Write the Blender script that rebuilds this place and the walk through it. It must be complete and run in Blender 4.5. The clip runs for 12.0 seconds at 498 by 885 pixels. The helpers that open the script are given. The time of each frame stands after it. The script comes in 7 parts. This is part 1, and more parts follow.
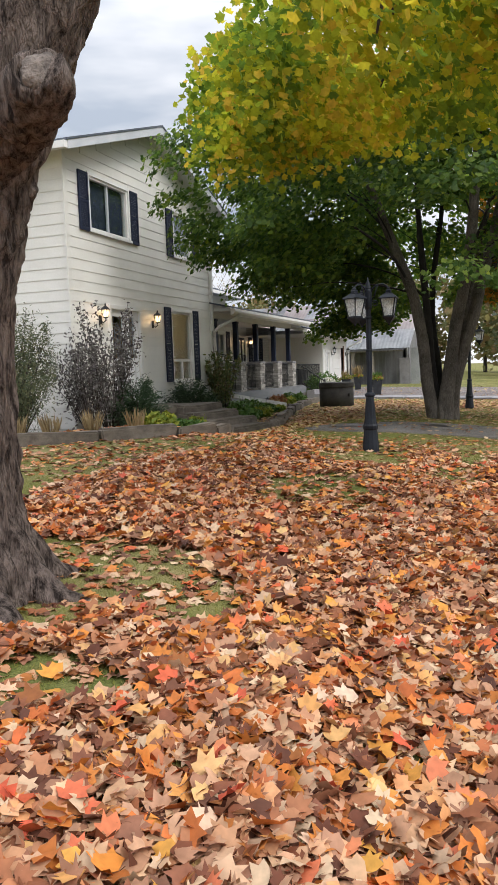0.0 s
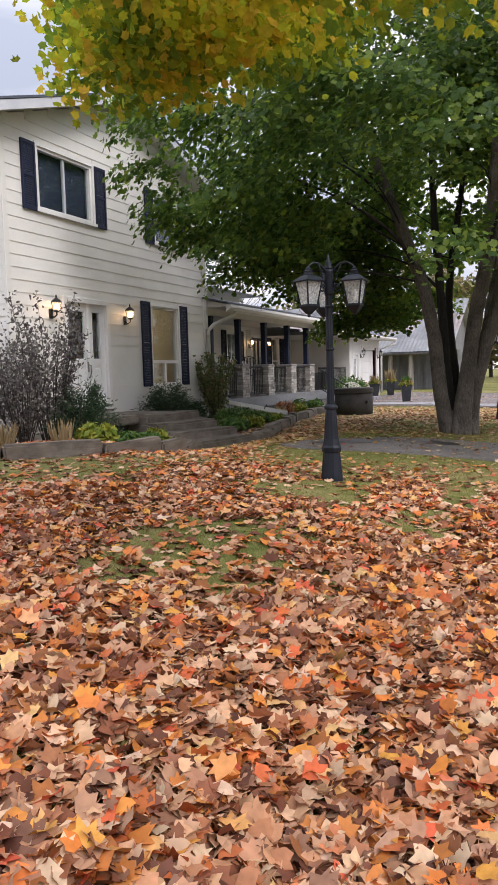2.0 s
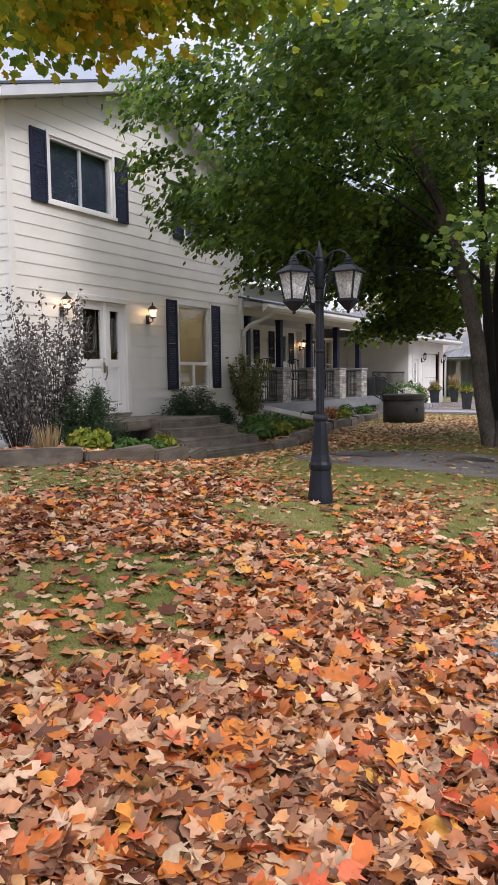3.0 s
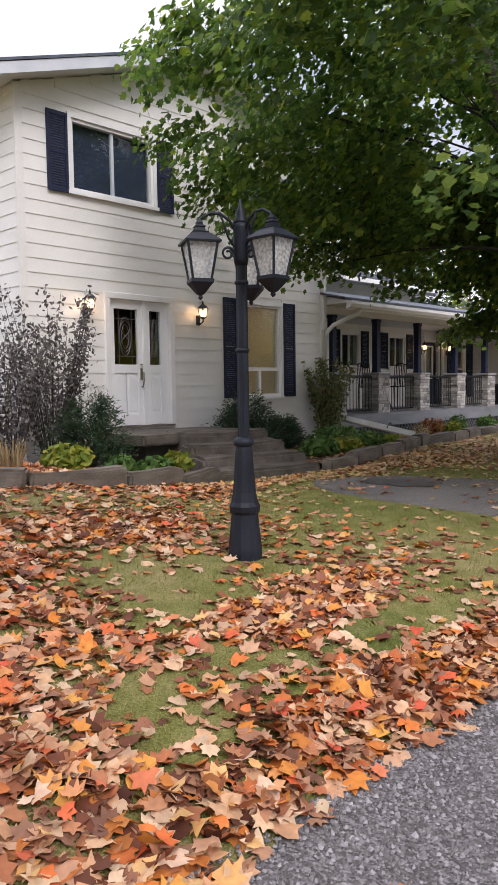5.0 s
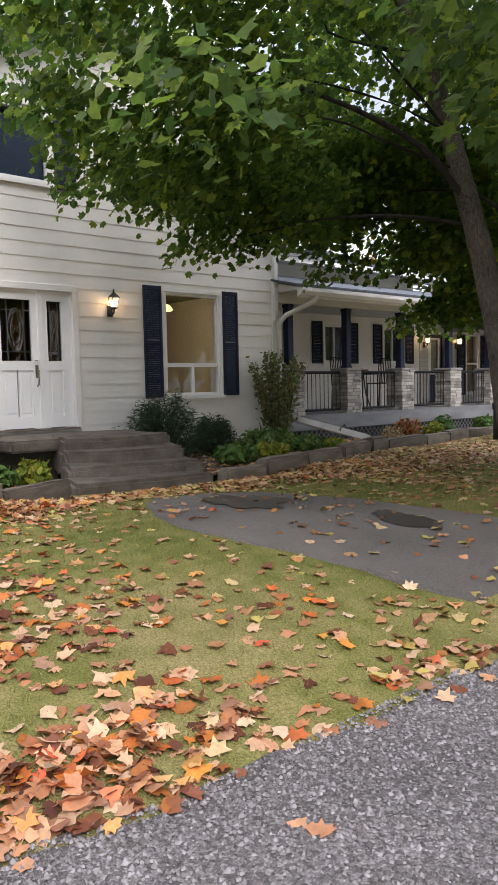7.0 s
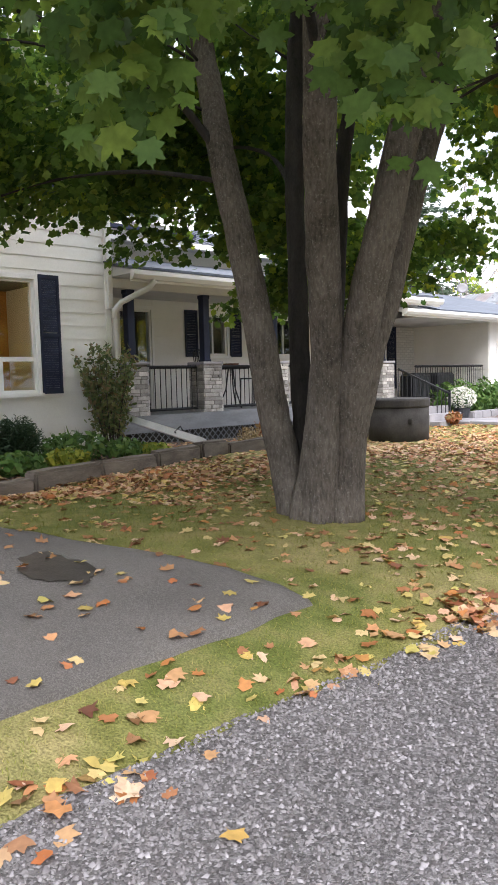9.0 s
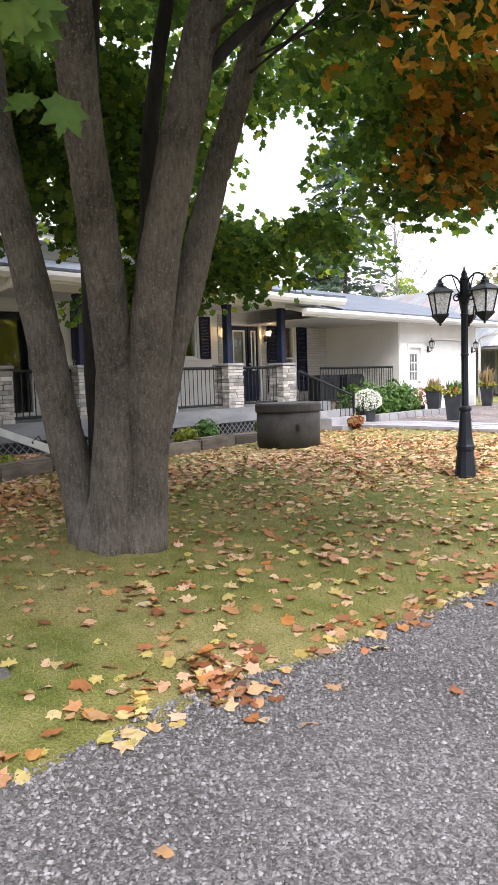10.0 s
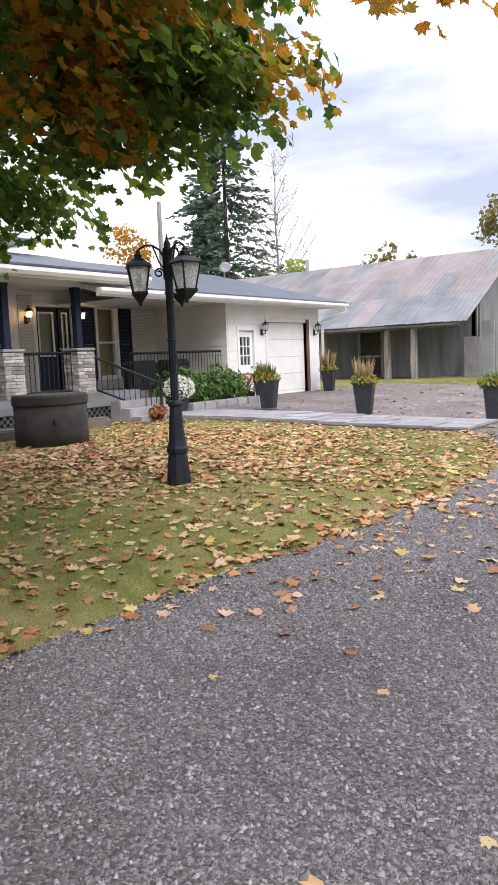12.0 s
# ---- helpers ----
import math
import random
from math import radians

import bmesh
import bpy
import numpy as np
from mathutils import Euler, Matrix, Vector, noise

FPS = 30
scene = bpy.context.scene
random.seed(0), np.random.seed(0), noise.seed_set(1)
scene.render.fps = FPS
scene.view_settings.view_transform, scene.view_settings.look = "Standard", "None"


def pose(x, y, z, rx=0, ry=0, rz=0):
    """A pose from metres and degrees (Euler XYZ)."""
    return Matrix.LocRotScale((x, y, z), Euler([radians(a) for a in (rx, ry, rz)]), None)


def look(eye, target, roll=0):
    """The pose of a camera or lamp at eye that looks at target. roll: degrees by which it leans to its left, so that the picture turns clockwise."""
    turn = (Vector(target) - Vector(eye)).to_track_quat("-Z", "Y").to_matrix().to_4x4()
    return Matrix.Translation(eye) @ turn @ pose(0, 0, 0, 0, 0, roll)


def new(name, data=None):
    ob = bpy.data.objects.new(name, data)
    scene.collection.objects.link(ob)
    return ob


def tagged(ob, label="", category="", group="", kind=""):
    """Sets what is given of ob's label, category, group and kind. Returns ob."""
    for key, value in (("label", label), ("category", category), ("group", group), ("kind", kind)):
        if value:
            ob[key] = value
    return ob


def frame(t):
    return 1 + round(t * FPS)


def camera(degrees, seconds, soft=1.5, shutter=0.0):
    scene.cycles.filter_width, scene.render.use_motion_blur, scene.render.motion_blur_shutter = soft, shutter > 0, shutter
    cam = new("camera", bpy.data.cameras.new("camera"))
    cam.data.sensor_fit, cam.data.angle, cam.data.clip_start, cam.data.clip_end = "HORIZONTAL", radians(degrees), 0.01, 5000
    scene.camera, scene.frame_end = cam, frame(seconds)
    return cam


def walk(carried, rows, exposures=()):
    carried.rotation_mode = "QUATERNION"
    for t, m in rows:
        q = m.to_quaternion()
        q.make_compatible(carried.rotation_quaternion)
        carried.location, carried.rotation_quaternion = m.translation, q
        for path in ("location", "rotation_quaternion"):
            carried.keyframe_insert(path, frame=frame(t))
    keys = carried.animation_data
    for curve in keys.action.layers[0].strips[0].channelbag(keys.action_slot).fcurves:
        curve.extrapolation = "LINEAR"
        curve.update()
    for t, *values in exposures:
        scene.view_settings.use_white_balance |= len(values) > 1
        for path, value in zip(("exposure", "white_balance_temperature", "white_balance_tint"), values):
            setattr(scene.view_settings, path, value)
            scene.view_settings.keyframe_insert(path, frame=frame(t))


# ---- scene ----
cam = camera(36.9, 12.0)
METRES, EYE, TILT, LEAN, TURN = 17.6, 1.5, 0.0, 0.0, 20.5
ROWS = [
    (0.0, 0.0, 0.0, 0.0, -0.19, -5.59, 1.97),
    (0.5, 0.0214, 0.0353, -0.0012, 0.51, -5.52, 2.15),
    (1.0, 0.0409, 0.0726, -0.0017, 1.19, -5.4, 2.14),
    (1.5, 0.0635, 0.1088, -0.0028, 2.35, -5.33, 1.96),
    (2.0, 0.086, 0.1444, -0.0021, 4.11, -5.23, 1.59),
    (2.5, 0.1125, 0.178, -0.003, 6.82, -5.07, 1.19),
    (3.0, 0.138, 0.2114, -0.0023, 10.07, -4.89, 0.8),
    (5.0, 0.2273, 0.3527, -0.0024, 23.35, -4.26, 0.81),
    (5.5, 0.2514, 0.3875, -0.0028, 25.85, -4.3, 0.9),
    (6.0, 0.2732, 0.424, -0.0029, 27.58, -4.3, 1.05),
    (6.5, 0.2966, 0.4605, -0.0037, 28.69, -4.28, 1.13),
    (8.5, 0.3706, 0.6023, -0.0052, 27.64, -4.78, 1.45),
    (9.0, 0.3902, 0.6416, -0.0053, 26.38, -4.87, 1.46),
    (9.5, 0.4111, 0.6784, -0.0056, 24.58, -4.91, 1.63),
    (10.0, 0.432, 0.7148, -0.0049, 22.43, -4.87, 1.86),
    (10.5, 0.4558, 0.7491, -0.0055, 20.16, -5.0, 2.29),
    (11.0, 0.4797, 0.7821, -0.0052, 17.98, -5.34, 2.6),
    (11.5, 0.5067, 0.8119, -0.0056, 16.42, -5.88, 2.66),
    (12.0, 0.5356, 0.8396, -0.0052, 15.84, -6.47, 2.34),
]
walk(cam, [(t, pose(0, 0, EYE, TILT, LEAN, TURN) @ pose(METRES * x, METRES * y, METRES * z, 90 + pitch, roll, yaw)) for t, x, y, z, yaw, pitch, roll in ROWS], [(0.0, 0.17, 6500, 10), (2.5, 0.28, 6400, 18), (5.5, 0.32, 6350, 19), (6.6, 0.46, 6450, 17), (8.5, 1.05, 6300, 14), (9.7, 1.22, 6350, 14), (10.8, 0.98, 6300, 14), (12.0, 0.54, 6350, 15)])

# ---- world and light: overcast afternoon ----
world = bpy.data.worlds.new("world")
scene.world = world
world.use_nodes = True
wn, wl = world.node_tree.nodes, world.node_tree.links
wn.clear()
w_out, w_bg, w_sky = wn.new("ShaderNodeOutputWorld"), wn.new("ShaderNodeBackground"), wn.new("ShaderNodeTexSky")
w_sky.sky_type, w_sky.sun_disc = "NISHITA", False
w_sky.sun_elevation, w_sky.sun_rotation = radians(44), radians(115)
w_sky.air_density, w_sky.dust_density = 1.3, 3.4
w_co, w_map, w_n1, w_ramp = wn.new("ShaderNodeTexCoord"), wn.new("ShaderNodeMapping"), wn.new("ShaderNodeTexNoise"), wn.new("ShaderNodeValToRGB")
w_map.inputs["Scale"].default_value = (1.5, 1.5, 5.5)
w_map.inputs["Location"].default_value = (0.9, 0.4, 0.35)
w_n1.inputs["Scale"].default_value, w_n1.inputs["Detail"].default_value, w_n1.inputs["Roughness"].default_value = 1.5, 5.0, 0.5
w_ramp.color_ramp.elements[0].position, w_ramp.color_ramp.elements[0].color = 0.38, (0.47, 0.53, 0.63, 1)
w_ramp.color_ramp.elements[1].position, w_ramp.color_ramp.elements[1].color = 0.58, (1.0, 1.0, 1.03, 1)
w_gain, w_mix = wn.new("ShaderNodeVectorMath"), wn.new("ShaderNodeMix")
w_gain.operation = "SCALE"
w_gain.inputs["Scale"].default_value = 10.0
w_mix.data_type = "RGBA"
w_mix.inputs[0].default_value = 0.93
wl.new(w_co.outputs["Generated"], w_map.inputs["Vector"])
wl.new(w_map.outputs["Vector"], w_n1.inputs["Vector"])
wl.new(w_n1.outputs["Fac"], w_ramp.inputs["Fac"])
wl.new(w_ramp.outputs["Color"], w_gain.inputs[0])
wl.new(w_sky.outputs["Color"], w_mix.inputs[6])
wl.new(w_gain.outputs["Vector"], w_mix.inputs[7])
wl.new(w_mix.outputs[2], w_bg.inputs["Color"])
# an overcast sky grows brighter towards the zenith
w_sep, w_zen, w_lum = wn.new("ShaderNodeSeparateXYZ"), wn.new("ShaderNodeMapRange"), wn.new("ShaderNodeMath")
w_zen.interpolation_type = "SMOOTHSTEP"
w_zen.inputs["From Min"].default_value, w_zen.inputs["From Max"].default_value = 0.25, 1.0
w_zen.inputs["To Min"].default_value, w_zen.inputs["To Max"].default_value = 1.45, 2.95
wl.new(w_co.outputs["Generated"], w_sep.inputs[0])
wl.new(w_sep.outputs["Z"], w_zen.inputs["Value"])
w_lum.operation = "MULTIPLY"
w_lum.inputs[1].default_value = 0.070
wl.new(w_zen.outputs["Result"], w_lum.inputs[0])
wl.new(w_lum.outputs[0], w_bg.inputs["Strength"])
wl.new(w_bg.outputs["Background"], w_out.inputs["Surface"])

sun = new("sun", bpy.data.lights.new("sun", "SUN"))
sun.data.energy, sun.data.angle, sun.data.color = 1.7, radians(25), (1.0, 0.96, 0.9)
sun.matrix_world = look((19, 3.2, 20), (0, 12, 0))


# ---- materials ----
def shader(name):
    m = bpy.data.materials.new(name)
    m.use_nodes = True
    n, l = m.node_tree.nodes, m.node_tree.links
    return m, n, l, n["Principled BSDF"]


def surface(name, dark, light, rough=0.7, scale=4.0, bump=0.2, fine=60.0, metal=0.0, spread=0.12, stretch=(1, 1, 1), random_shift=0.15, coat=0.0, spec=0.5, depth=0.01):
    """Two colours mixed by coarse and fine noise, a shift from piece to piece, fine relief."""
    m, n, l, b = shader(name)
    co, mp = n.new("ShaderNodeTexCoord"), n.new("ShaderNodeMapping")
    mp.inputs["Scale"].default_value = stretch
    l.new(co.outputs["Object"], mp.inputs["Vector"])
    a, f = n.new("ShaderNodeTexNoise"), n.new("ShaderNodeTexNoise")
    a.inputs["Scale"].default_value, a.inputs["Detail"].default_value = scale, 5.0
    f.inputs["Scale"].default_value, f.inputs["Detail"].default_value = fine, 4.0
    for t in (a, f):
        l.new(mp.outputs["Vector"], t.inputs["Vector"])
    s = n.new("ShaderNodeMath")
    s.operation = "ADD"
    l.new(a.outputs["Fac"], s.inputs[0])
    k = n.new("ShaderNodeMath")
    k.operation = "MULTIPLY"
    k.inputs[1].default_value = 0.5
    l.new(f.outputs["Fac"], k.inputs[0])
    l.new(k.outputs[0], s.inputs[1])
    r = n.new("ShaderNodeValToRGB")
    r.color_ramp.elements[0].position, r.color_ramp.elements[1].position = 0.75 - spread * 1.4, 0.75 + spread * 1.4
    r.color_ramp.elements[0].color, r.color_ramp.elements[1].color = (*dark, 1), (*light, 1)
    l.new(s.outputs[0], r.inputs["Fac"])
    oi, hsv, mr = n.new("ShaderNodeObjectInfo"), n.new("ShaderNodeHueSaturation"), n.new("ShaderNodeMapRange")
    mr.inputs["To Min"].default_value, mr.inputs["To Max"].default_value = 1 - random_shift, 1 + random_shift
    l.new(oi.outputs["Random"], mr.inputs["Value"])
    l.new(mr.outputs["Result"], hsv.inputs["Value"])
    l.new(r.outputs["Color"], hsv.inputs["Color"])
    l.new(hsv.outputs["Color"], b.inputs["Base Color"])
    b.inputs["Roughness"].default_value, b.inputs["Metallic"].default_value = rough, metal
    b.inputs["Coat Weight"].default_value = coat
    b.inputs["Specular IOR Level"].default_value = spec
    bp = n.new("ShaderNodeBump")
    bp.inputs["Strength"].default_value, bp.inputs["Distance"].default_value = bump, depth
    l.new(s.outputs[0], bp.inputs["Height"])
    l.new(bp.outputs["Normal"], b.inputs["Normal"])
    return m


def leafy(name, colours, glow=0.35, rough=0.55):
    """Leaves: colour from leaf to leaf by island, light passing through them."""
    m, n, l, b = shader(name)
    g, r = n.new("ShaderNodeNewGeometry"), n.new("ShaderNodeValToRGB")
    r.color_ramp.interpolation = "LINEAR"
    while len(r.color_ramp.elements) < len(colours):
        r.color_ramp.elements.new(0.5)
    for i, c in enumerate(colours):
        r.color_ramp.elements[i].position, r.color_ramp.elements[i].color = i / (len(colours) - 1), (*c, 1)
    l.new(g.outputs["Random Per Island"], r.inputs["Fac"])
    co, t, h = n.new("ShaderNodeTexCoord"), n.new("ShaderNodeTexNoise"), n.new("ShaderNodeHueSaturation")
    t.inputs["Scale"].default_value, t.inputs["Detail"].default_value = 28.0, 3.0
    l.new(co.outputs["Object"], t.inputs["Vector"])
    mr = n.new("ShaderNodeMapRange")
    mr.inputs["To Min"].default_value, mr.inputs["To Max"].default_value = 0.6, 1.4
    l.new(t.outputs["Fac"], mr.inputs["Value"])
    l.new(mr.outputs["Result"], h.inputs["Value"])
    l.new(r.outputs["Color"], h.inputs["Color"])
    l.new(h.outputs["Color"], b.inputs["Base Color"])
    b.inputs["Roughness"].default_value = rough
    b.inputs["Specular IOR Level"].default_value = 0.3
    if glow:
        tr, mx, out = n.new("ShaderNodeBsdfTranslucent"), n.new("ShaderNodeMixShader"), n["Material Output"]
        l.new(h.outputs["Color"], tr.inputs["Color"])
        mx.inputs["Fac"].default_value = glow
        l.new(b.outputs["BSDF"], mx.inputs[1])
        l.new(tr.outputs["BSDF"], mx.inputs[2])
        l.new(mx.outputs["Shader"], out.inputs["Surface"])
    return m


def clear_glass(name, tint=(0.9, 0.95, 0.95), rough=0.0, bumpy=0.0):
    """A pane: mirror-like at its surface, clear through it."""
    m, n, l, b = shader(name)
    lw, tr, gl, mx, out = n.new("ShaderNodeLayerWeight"), n.new("ShaderNodeBsdfTransparent"), n.new("ShaderNodeBsdfGlossy"), n.new("ShaderNodeMixShader"), n["Material Output"]
    lw.inputs["Blend"].default_value = 0.5
    pw, sc = n.new("ShaderNodeMath"), n.new("ShaderNodeMapRange")
    pw.operation = "POWER"
    pw.inputs[1].default_value = 4.0
    sc.inputs["To Min"].default_value, sc.inputs["To Max"].default_value = 0.055, 0.9
    l.new(lw.outputs["Facing"], pw.inputs[0])
    l.new(pw.outputs[0], sc.inputs["Value"])
    tr.inputs["Color"].default_value = (*tint, 1)
    gl.inputs["Roughness"].default_value = rough
    if bumpy:
        t, bp, co = n.new("ShaderNodeTexVoronoi"), n.new("ShaderNodeBump"), n.new("ShaderNodeTexCoord")
        t.inputs["Scale"].default_value = 60.0
        bp.inputs["Strength"].default_value, bp.inputs["Distance"].default_value = bumpy, 0.01
        l.new(co.outputs["Object"], t.inputs["Vector"])
        l.new(t.outputs["Distance"], bp.inputs["Height"])
        l.new(bp.outputs["Normal"], gl.inputs["Normal"])
        l.new(bp.outputs["Normal"], lw.inputs["Normal"])
    l.new(sc.outputs["Result"], mx.inputs["Fac"])
    l.new(tr.outputs["BSDF"], mx.inputs[1])
    l.new(gl.outputs["BSDF"], mx.inputs[2])
    l.new(mx.outputs["Shader"], out.inputs["Surface"])
    n.remove(b)
    return m


def seeded_glass(name):
    """Cloudy seeded lantern glass: part clear, part scattering, glossy."""
    m, n, l, b = shader(name)
    co, nz, r = n.new("ShaderNodeTexCoord"), n.new("ShaderNodeTexNoise"), n.new("ShaderNodeMapRange")
    nz.inputs["Scale"].default_value, nz.inputs["Detail"].default_value = 45.0, 3.0
    l.new(co.outputs["Object"], nz.inputs["Vector"])
    r.inputs["From Min"].default_value, r.inputs["From Max"].default_value = 0.35, 0.65
    r.inputs["To Min"].default_value, r.inputs["To Max"].default_value = 0.35, 0.8
    l.new(nz.outputs["Fac"], r.inputs["Value"])
    tr, tl, ad, mx, out = n.new("ShaderNodeBsdfTransparent"), n.new("ShaderNodeBsdfTranslucent"), n.new("ShaderNodeMixShader"), n.new("ShaderNodeMixShader"), n["Material Output"]
    tl.inputs["Color"].default_value = (0.9, 0.92, 0.93, 1)
    b.inputs["Base Color"].default_value = (0.75, 0.78, 0.80, 1)
    b.inputs["Roughness"].default_value = 0.12
    ad.inputs["Fac"].default_value = 0.5
    l.new(tl.outputs["BSDF"], ad.inputs[1])
    l.new(b.outputs["BSDF"], ad.inputs[2])
    l.new(r.outputs["Result"], mx.inputs["Fac"])
    l.new(tr.outputs["BSDF"], mx.inputs[1])
    l.new(ad.outputs["Shader"], mx.inputs[2])
    l.new(mx.outputs["Shader"], out.inputs["Surface"])
    return m


def glowing(name, colour, strength):
    m, n, l, b = shader(name)
    b.inputs["Base Color"].default_value = (*colour, 1)
    b.inputs["Emission Color"].default_value = (*colour, 1)
    b.inputs["Emission Strength"].default_value = strength
    return m


def gravel_material(name, dark, mid, light, scale):
    """Crushed stone: cells with a colour and height each."""
    m, n, l, b = shader(name)
    co, v, v2, nz = n.new("ShaderNodeTexCoord"), n.new("ShaderNodeTexVoronoi"), n.new("ShaderNodeTexVoronoi"), n.new("ShaderNodeTexNoise")
    v.inputs["Scale"].default_value, v2.inputs["Scale"].default_value, nz.inputs["Scale"].default_value = scale, scale * 2.3, 0.7
    nz.inputs["Detail"].default_value = 6.0
    for t in (v, v2, nz):
        l.new(co.outputs["Object"], t.inputs["Vector"])
    sep, r = n.new("ShaderNodeSeparateColor"), n.new("ShaderNodeValToRGB")
    l.new(v.outputs["Color"], sep.inputs["Color"])
    r.color_ramp.elements.new(0.55)
    for e, c, p in zip(r.color_ramp.elements, (dark, mid, light), (0.0, 0.6, 1.0)):
        e.position, e.color = p, (*c, 1)
    l.new(sep.outputs["Red"], r.inputs["Fac"])
    h, mr = n.new("ShaderNodeHueSaturation"), n.new("ShaderNodeMapRange")
    mr.inputs["From Min"].default_value, mr.inputs["From Max"].default_value = 0.3, 0.7
    mr.inputs["To Min"].default_value, mr.inputs["To Max"].default_value = 0.65, 1.2
    l.new(nz.outputs["Fac"], mr.inputs["Value"])
    l.new(mr.outputs["Result"], h.inputs["Value"])
    l.new(r.outputs["Color"], h.inputs["Color"])
    l.new(h.outputs["Color"], b.inputs["Base Color"])
    add, bp = n.new("ShaderNodeMath"), n.new("ShaderNodeBump")
    add.operation = "ADD"
    l.new(v.outputs["Distance"], add.inputs[0])
    l.new(v2.outputs["Distance"], add.inputs[1])
    bp.invert = True
    bp.inputs["Strength"].default_value, bp.inputs["Distance"].default_value = 0.9, 0.012
    l.new(add.outputs[0], bp.inputs["Height"])
    l.new(bp.outputs["Normal"], b.inputs["Normal"])
    b.inputs["Roughness"].default_value = 0.8
    return m


def lawn_material(name):
    """Short turf: greens, straw and bare earth in patches."""
    m, n, l, b = shader(name)
    co = n.new("ShaderNodeTexCoord")
    big, mid, fine = n.new("ShaderNodeTexNoise"), n.new("ShaderNodeTexNoise"), n.new("ShaderNodeTexNoise")
    for t, s, d in ((big, 0.55, 4), (mid, 5.0, 5), (fine, 90.0, 3)):
        t.inputs["Scale"].default_value, t.inputs["Detail"].default_value = s, d
        l.new(co.outputs["Object"], t.inputs["Vector"])
    r1, r2, mx, h, mr = n.new("ShaderNodeValToRGB"), n.new("ShaderNodeValToRGB"), n.new("ShaderNodeMix"), n.new("ShaderNodeHueSaturation"), n.new("ShaderNodeMapRange")
    for r, cs in ((r1, ((0.115, 0.138, 0.03), (0.215, 0.20, 0.06), (0.33, 0.268, 0.125))), (r2, ((0.11, 0.13, 0.035), (0.19, 0.20, 0.07), (0.28, 0.245, 0.11)))):
        r.color_ramp.elements.new(0.5)
        for e, c, p in zip(r.color_ramp.elements, cs, (0.38, 0.5, 0.64)):
            e.position, e.color = p, (*c, 1)
    l.new(big.outputs["Fac"], r1.inputs["Fac"])
    l.new(mid.outputs["Fac"], r2.inputs["Fac"])
    mx.data_type = "RGBA"
    mx.inputs[0].default_value = 0.5
    l.new(r1.outputs["Color"], mx.inputs[6])
    l.new(r2.outputs["Color"], mx.inputs[7])
    mr.inputs["From Min"].default_value, mr.inputs["From Max"].default_value = 0.25, 0.75
    mr.inputs["To Min"].default_value, mr.inputs["To Max"].default_value = 0.5, 1.4
    l.new(fine.outputs["Fac"], mr.inputs["Value"])
    l.new(mr.outputs["Result"], h.inputs["Value"])
    l.new(mx.outputs[2], h.inputs["Color"])
    l.new(h.outputs["Color"], b.inputs["Base Color"])
    bp = n.new("ShaderNodeBump")
    bp.inputs["Strength"].default_value, bp.inputs["Distance"].default_value = 0.8, 0.02
    l.new(fine.outputs["Fac"], bp.inputs["Height"])
    l.new(bp.outputs["Normal"], b.inputs["Normal"])
    b.inputs["Roughness"].default_value = 0.95
    b.inputs["Specular IOR Level"].default_value = 0.15
    return m


def brick_material(name):
    m, n, l, b = shader(name)
    co, t, bp, nz, sp, cb = n.new("ShaderNodeTexCoord"), n.new("ShaderNodeTexBrick"), n.new("ShaderNodeBump"), n.new("ShaderNodeTexNoise"), n.new("ShaderNodeSeparateXYZ"), n.new("ShaderNodeCombineXYZ")
    l.new(co.outputs["Object"], sp.inputs[0])
    l.new(sp.outputs["Y"], cb.inputs["X"])
    l.new(sp.outputs["Z"], cb.inputs["Y"])
    l.new(cb.outputs[0], t.inputs["Vector"])
    t.inputs["Scale"].default_value, t.inputs["Brick Width"].default_value, t.inputs["Row Height"].default_value, t.inputs["Mortar Size"].default_value = 1.0, 0.21, 0.075, 0.008
    t.inputs["Color1"].default_value, t.inputs["Color2"].default_value, t.inputs["Mortar"].default_value = (0.62, 0.60, 0.57, 1), (0.54, 0.52, 0.49, 1), (0.44, 0.42, 0.40, 1)
    l.new(t.outputs["Color"], b.inputs["Base Color"])
    bp.invert = True
    bp.inputs["Strength"].default_value, bp.inputs["Distance"].default_value = 0.6, 0.008
    l.new(t.outputs["Fac"], bp.inputs["Height"])
    l.new(bp.outputs["Normal"], b.inputs["Normal"])
    b.inputs["Roughness"].default_value = 0.8
    return m


